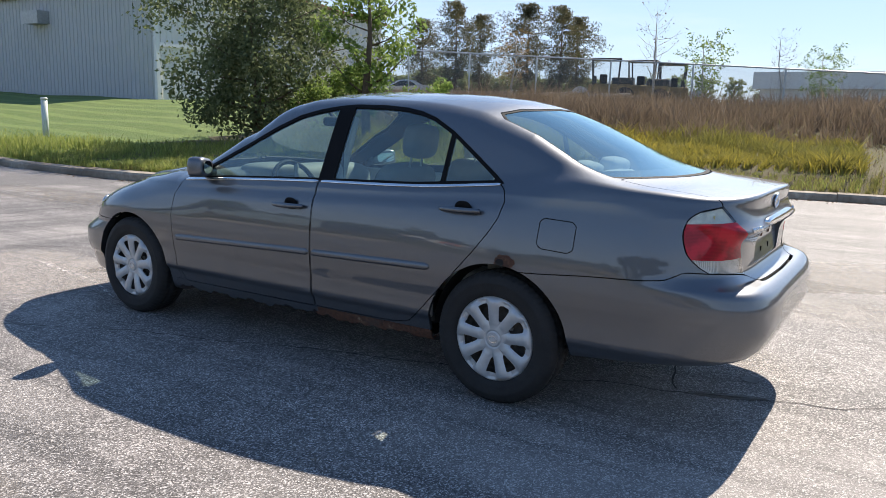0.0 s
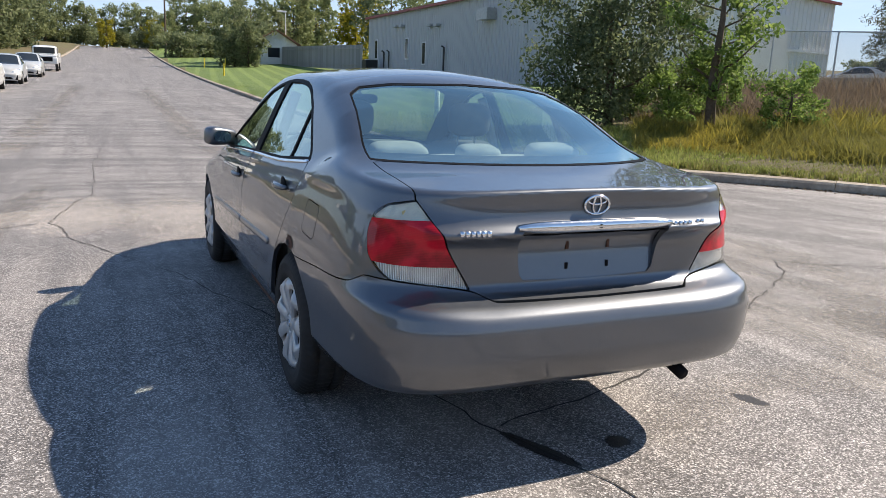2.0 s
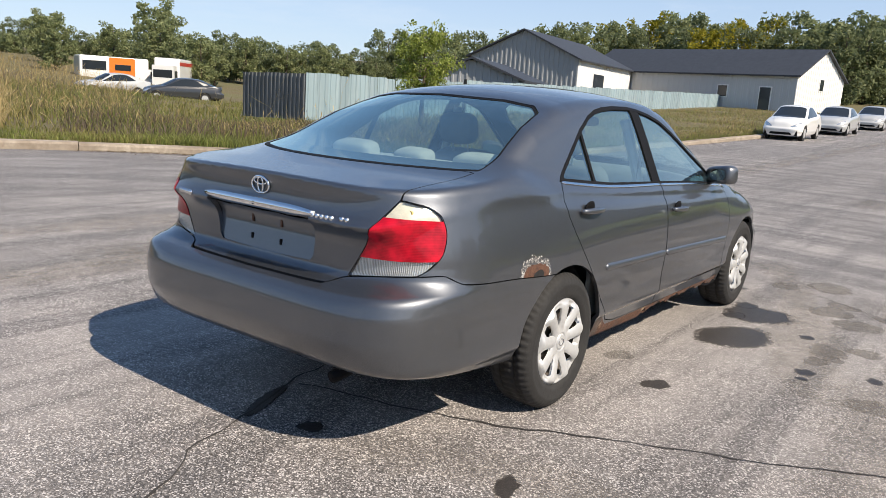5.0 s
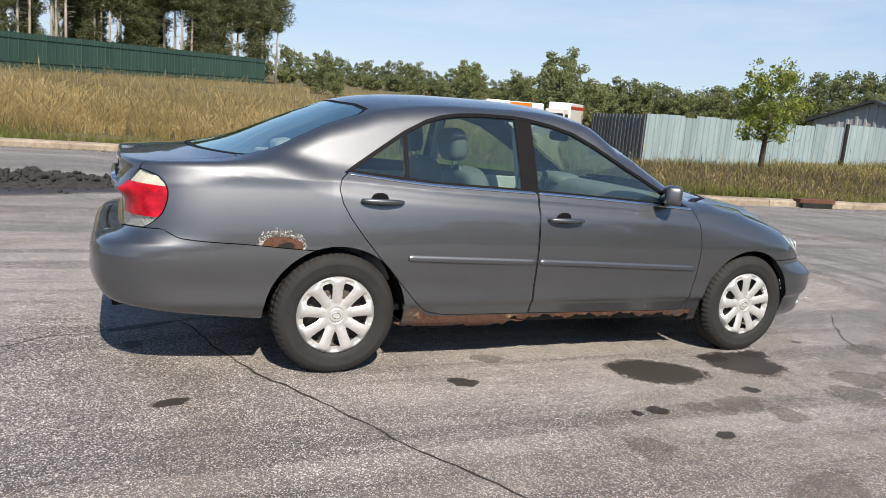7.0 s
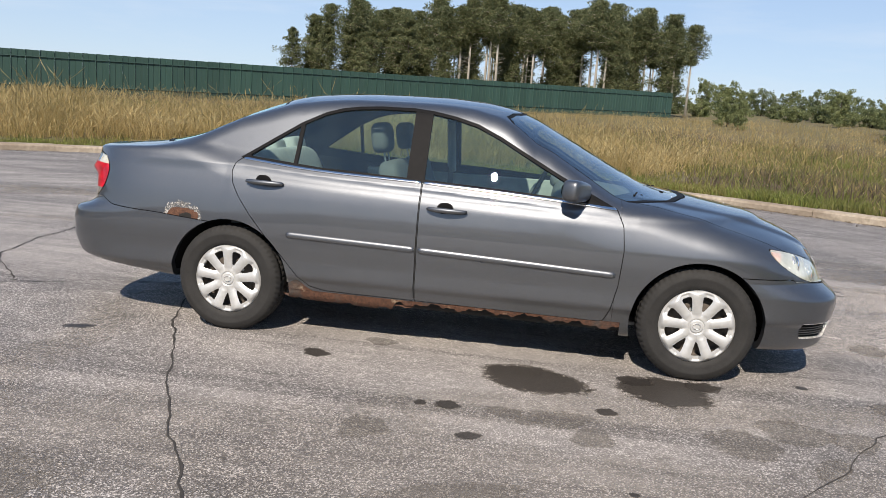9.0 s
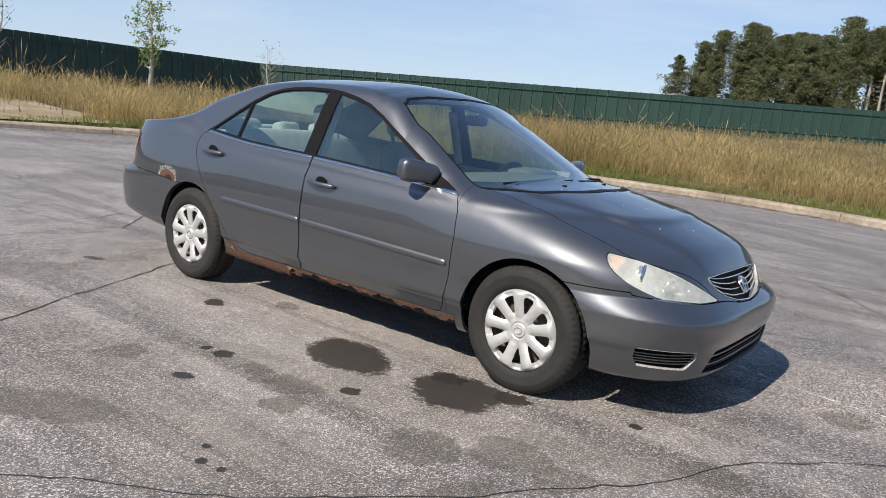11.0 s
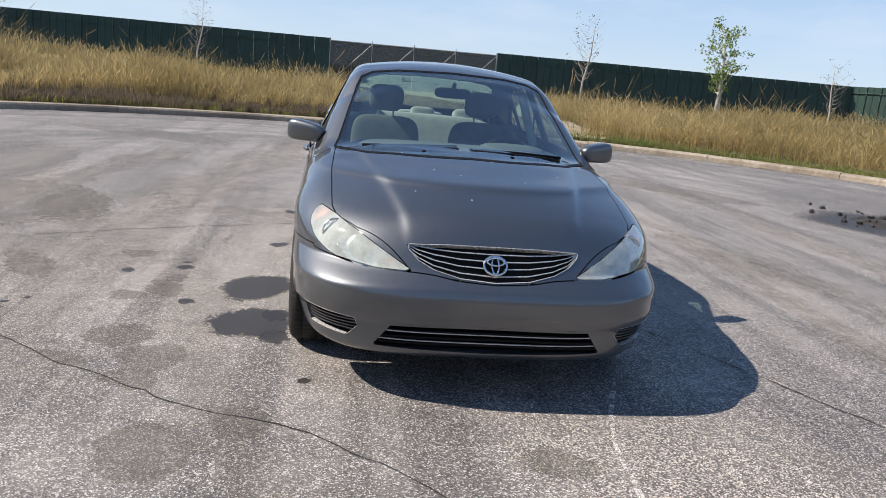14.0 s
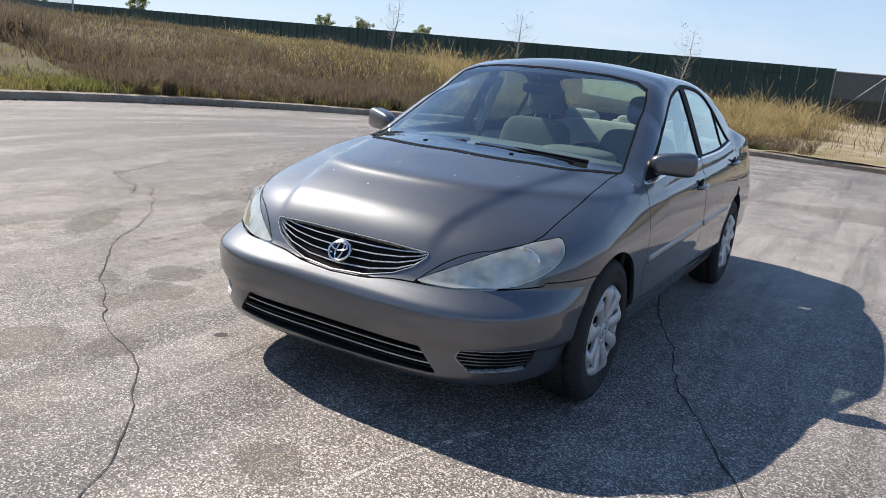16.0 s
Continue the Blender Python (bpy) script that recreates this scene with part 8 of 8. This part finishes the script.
CAR_WHITE, CAR_SILVER, CAR_ORANGE = paint_of("white_car_paint", (0.70, 0.70, 0.68)), paint_of("silver_car_paint", (0.42, 0.43, 0.43)), paint_of("orange_paint", (0.72, 0.17, 0.02))
CAR_RED = paint_of("red_paint", (0.5, 0.03, 0.03))
rough_half = half_shell(0.3)


def far_wheels(parent, xs, y, r=0.32):
    for x in xs:
        for sg in (1, -1):
            w = part("wheel", tube([(x, sg * (y - 0.2), r), (x, sg * y, r)], r, 20), RUBBER, parent)
            part("rim", tube([(x, sg * (y - 0.02), r), (x, sg * (y + 0.012), r)], r * 0.62, 16), SILVER, w)


def far_car(label, mat, m, parts_fine=True):
    """A parked saloon or hatchback some way off."""
    c = tagged(new("parked_car", None), label, "car", "parked cars")
    sh = rough_half
    _, sh = cut(sh, wheel_arch(sh[0]))
    sc, sh = cut(sh, far_from(sh[0], sh[0][:, 0] > -0.1, poly_field(*SCREEN_YZ, sh[0][:, 1], sh[0][:, 2])))
    bk, sh = cut(sh, far_from(sh[0], sh[0][:, 0] < -0.9, poly_field(*BACK_YZ, sh[0][:, 1], sh[0][:, 2])))
    dl, sh = cut(sh, far_from(sh[0], sh[0][:, 1] > 0.4, poly_field(*DLO, sh[0][:, 0], sh[0][:, 2])))
    hl, sh = cut(sh, np.maximum(poly_field(*LIGHT_YZ, sh[0][:, 1], sh[0][:, 2]), 1.69 + 1.45 * (0.757 - sh[0][:, 2]) - sh[0][:, 0]))
    gr, sh = cut(sh, far_from(sh[0], sh[0][:, 0] > 1.7, poly_field(*LOW_YZ, sh[0][:, 1], sh[0][:, 2])))
    for nm, mm, mt in (("body", sh, mat), ("windscreen", sc, PANE), ("rear_window", bk, PANE), ("grille", gr, BLACK)):
        skin_part(nm, mm, mt, c, "both", 0.02 if nm == "body" else 0.0)
    for s in ("left", "right"):
        skin_part("side_windows", dl, PANE, c, s, 0.0)
        skin_part("headlamp", hl, REFLECTOR, c, s, 0.0)
    far_wheels(c, (1.36, -1.36), 0.86)
    part("underbody", box(-2.2, 2.1, -0.7, 0.7, 0.2, 0.45), UNDER, c)
    c.matrix_basis = m
    return c


def on_road(x, y, turn, sx=1.0, sy=1.0, sz=1.0, z=None):
    zz = float(road_height(x)) if z is None else z
    tip = math.atan(float(road_height(x + 1) - road_height(x - 1)) / 2) if z is None else 0
    return Matrix.Translation((x, y, zz)) @ Matrix.Rotation(-tip, 4, "Y") @ Matrix.Rotation(radians(turn), 4, "Z") @ Matrix.Diagonal((sx, sy, sz, 1))


far_car("small white hatchback parked beside the kerb", CAR_WHITE, on_road(33.5, 6.25, 180, 0.93, 0.97, 1.03))
far_car("silver saloon parked behind a white hatchback", CAR_SILVER, on_road(42.0, 6.0, 180, 0.97, 1.0, 1.0))
far_car("pale silver sedan parked beside the kerb", CAR_SILVER, on_road(52.0, 5.7, 180, 1.0, 1.0, 1.0))


def pickup(label, m):
    c = tagged(new("pickup_truck", None), label, "truck")
    part("body", box(-2.7, 2.7, -0.95, 0.95, 0.55, 1.05, 0.08), CAR_WHITE, c)
    part("bonnet", box(1.1, 2.65, -0.9, 0.9, 1.0, 1.22, 0.08), CAR_WHITE, c)
    part("bed_side", box(-2.7, -0.6, 0.85, 0.95, 1.0, 1.3, 0.03), CAR_WHITE, c)
    part("bed_side", box(-2.7, -0.6, -0.95, -0.85, 1.0, 1.3, 0.03), CAR_WHITE, c)
    p, q = soft_box(2.1, 1.75, 0.95, 0.4, m=Matrix.Translation((0.35, 0, 1.42)))
    cab = part("cab", mesh_np("cab", p, q, [CAR_WHITE], True), None, c)
    part("windscreen", box(1.36, 1.42, -0.72, 0.72, 1.3, 1.75, 0.02), PANE, cab)
    for sg in (1, -1):
        part("side_window", box(-0.3, 1.1, sg * 0.865 - 0.02, sg * 0.865 + 0.02, 1.3, 1.75, 0.02), PANE, cab)
    part("grille", box(2.66, 2.74, -0.6, 0.6, 0.75, 1.05, 0.02), BLACK, c)
    far_wheels(c, (1.75, -1.6), 0.93, 0.39)
    c.matrix_basis = m


pickup("white pickup truck parked beyond three cars", on_road(64.5, 5.3, 180))


def box_van(label, m, orange):
    """A box-bodied bus or van: cab, box, windows, stripe."""
    c = tagged(new("minibus" if orange else "white_van", None), label, "bus" if orange else "van")
    part("body", box(-3.2, 1.6, -1.1, 1.1, 0.5, 2.75, 0.12), CAR_WHITE, c)
    part("cab", prism([(1.6, -0.95), (2.9, -0.9), (2.9, 0.9), (1.6, 0.95)], 0.5, 2.0 if orange else 2.2), CAR_WHITE, c)
    part("windscreen", box(2.3, 2.93, -0.8, 0.8, 1.35, 1.9, 0.03), PANE, c)
    for sg in (1, -1):
        if orange:
            part("stripe", box(-1.2, 0.6, sg * 1.105 - 0.01, sg * 1.105 + 0.01, 1.2, 2.7), CAR_ORANGE, c)
            part("side_window", box(-3.0, -1.4, sg * 1.11 - 0.012, sg * 1.11 + 0.012, 1.7, 2.4, 0.01), PANE, c)
            part("side_window", box(-0.8, 0.3, sg * 1.125 - 0.012, sg * 1.125 + 0.012, 1.75, 2.2, 0.01), PANE, c)
        else:
            part("stripe", box(-3.1, 1.5, sg * 1.105 - 0.01, sg * 1.105 + 0.01, 2.25, 2.5), CAR_RED, c)
        part("cab_window", box(1.75, 2.6, sg * 0.945 - 0.02, sg * 0.945 + 0.02, 1.3, 1.85, 0.01), PANE, c)
    far_wheels(c, (2.0, -2.0), 1.05, 0.38)
    c.matrix_basis = m


def lot(x, y, turn, sx=1.0, dz=0.0):
    return on_road(x, y, turn, sx, sx, sx, float(ground(x, y)) + dz)


box_van("white and orange minibus parked in the lot", on_road(29.4, 55.0, -17, 1.05, 1.0, 1.0, -0.1), True)
box_van("white van with a red stripe beside a minibus", on_road(32.6, 53.3, 222, 0.9, 0.9, 1.08, -0.1), False)
far_car("silver sedan parked in the lot", CAR_SILVER, on_road(22.3, 44.4, 172, z=-0.02))
far_car("dark car parked in the weedy lot", paint_of("dark_car_paint", (0.03, 0.032, 0.035)), on_road(23.4, 38.6, 150, z=-0.05))
far_car("silver car standing in the fenced yard", CAR_SILVER, on_road(32.7, -45.5, 20, z=float(ground(32.7, -45.5))))


DUSTY_YELLOW = plain("dusty_yellow_paint", (0.22, 0.15, 0.05), 0.8, 0, 0.35, 3)


def roller(x, y, turn):
    """A road roller: drum, wheels, yellow body, four-post canopy."""
    c = tagged(new("road_roller", None), "yellow and black road roller with a canopy in the yard", "machine", "machines in the yard")
    body = part("body", box(-1.6, 1.2, -0.75, 0.75, 0.7, 1.5, 0.12), DUSTY_YELLOW, c)
    part("engine_cover", box(-1.7, -0.3, -0.7, 0.7, 1.45, 1.9, 0.1), BLACK_STEEL, body)
    part("drum", tube([(1.7, -0.9, 0.65), (1.7, 0.9, 0.65)], 0.65, 24), STEEL, c)
    for sg in (1, -1):
        part("wheel", tube([(-1.2, sg * 0.6, 0.65), (-1.2, sg * 0.95, 0.65)], 0.65, 20), RUBBER, c)
        part("drum_frame", box(1.0, 2.4, sg * 0.98 - 0.06, sg * 0.98 + 0.06, 0.5, 0.85, 0.03), DUSTY_YELLOW, c)
    cp = part("canopy", box(-0.9, 1.1, -0.8, 0.8, 2.95, 3.08, 0.05), BLACK_STEEL, c)
    for px in (-0.8, 1.0):
        for sg in (1, -1):
            part("canopy_post", tube([(px * 0.9, sg * 0.7, 1.4), (px, sg * 0.74, 2.97)], 0.055, 6), BLACK_STEEL, cp)
    part("seat", box(0.0, 0.5, -0.25, 0.25, 1.5, 2.1, 0.08), BLACK, c)
    part("console", box(0.7, 0.95, -0.35, 0.35, 1.4, 2.0, 0.05), BLACK_STEEL, c)
    c.matrix_basis = Matrix.Translation((x, y, float(ground(x, y)) - 0.1)) @ Matrix.Rotation(radians(turn), 4, "Z") @ Matrix.Diagonal((0.86, 0.86, 0.9, 1))


for a, d, t in ((-69.0, 46, 20), (-71.6, 47, 10), (-73.4, 50, 200)):
    roller(-3 + d * math.cos(radians(a)), 3.9 + d * math.sin(radians(a)), t)
stack = tagged(new("pipe_stack", None), "stack of pale pipes lying in the yard", "pipes")
rnd = random.Random(5)
for k in range(16):
    x, y = 15.5 + rnd.uniform(-1.5, 1.5), -37 + rnd.uniform(-1.4, 1.4)
    z = float(ground(x, y)) + 0.15 + 0.1 * (k // 4)
    part("pipe", tube([(x - 3.2, y + 0.5, z + 0.2), (x + 3.2, y - 0.5, z)], 0.07, 6), PALE_BARK, stack)
blocks = tagged(new("block_wall", None), "low wall of pale concrete blocks in the yard", "wall")
for k in range(6):
    x, y = 15.0 + 1.6 * k, -30.5 - 0.3 * k
    part("block", box(x, x + 1.5, y, y + 0.6, float(ground(x, y)), float(ground(x, y)) + 0.65, 0.03), CONCRETE, blocks)
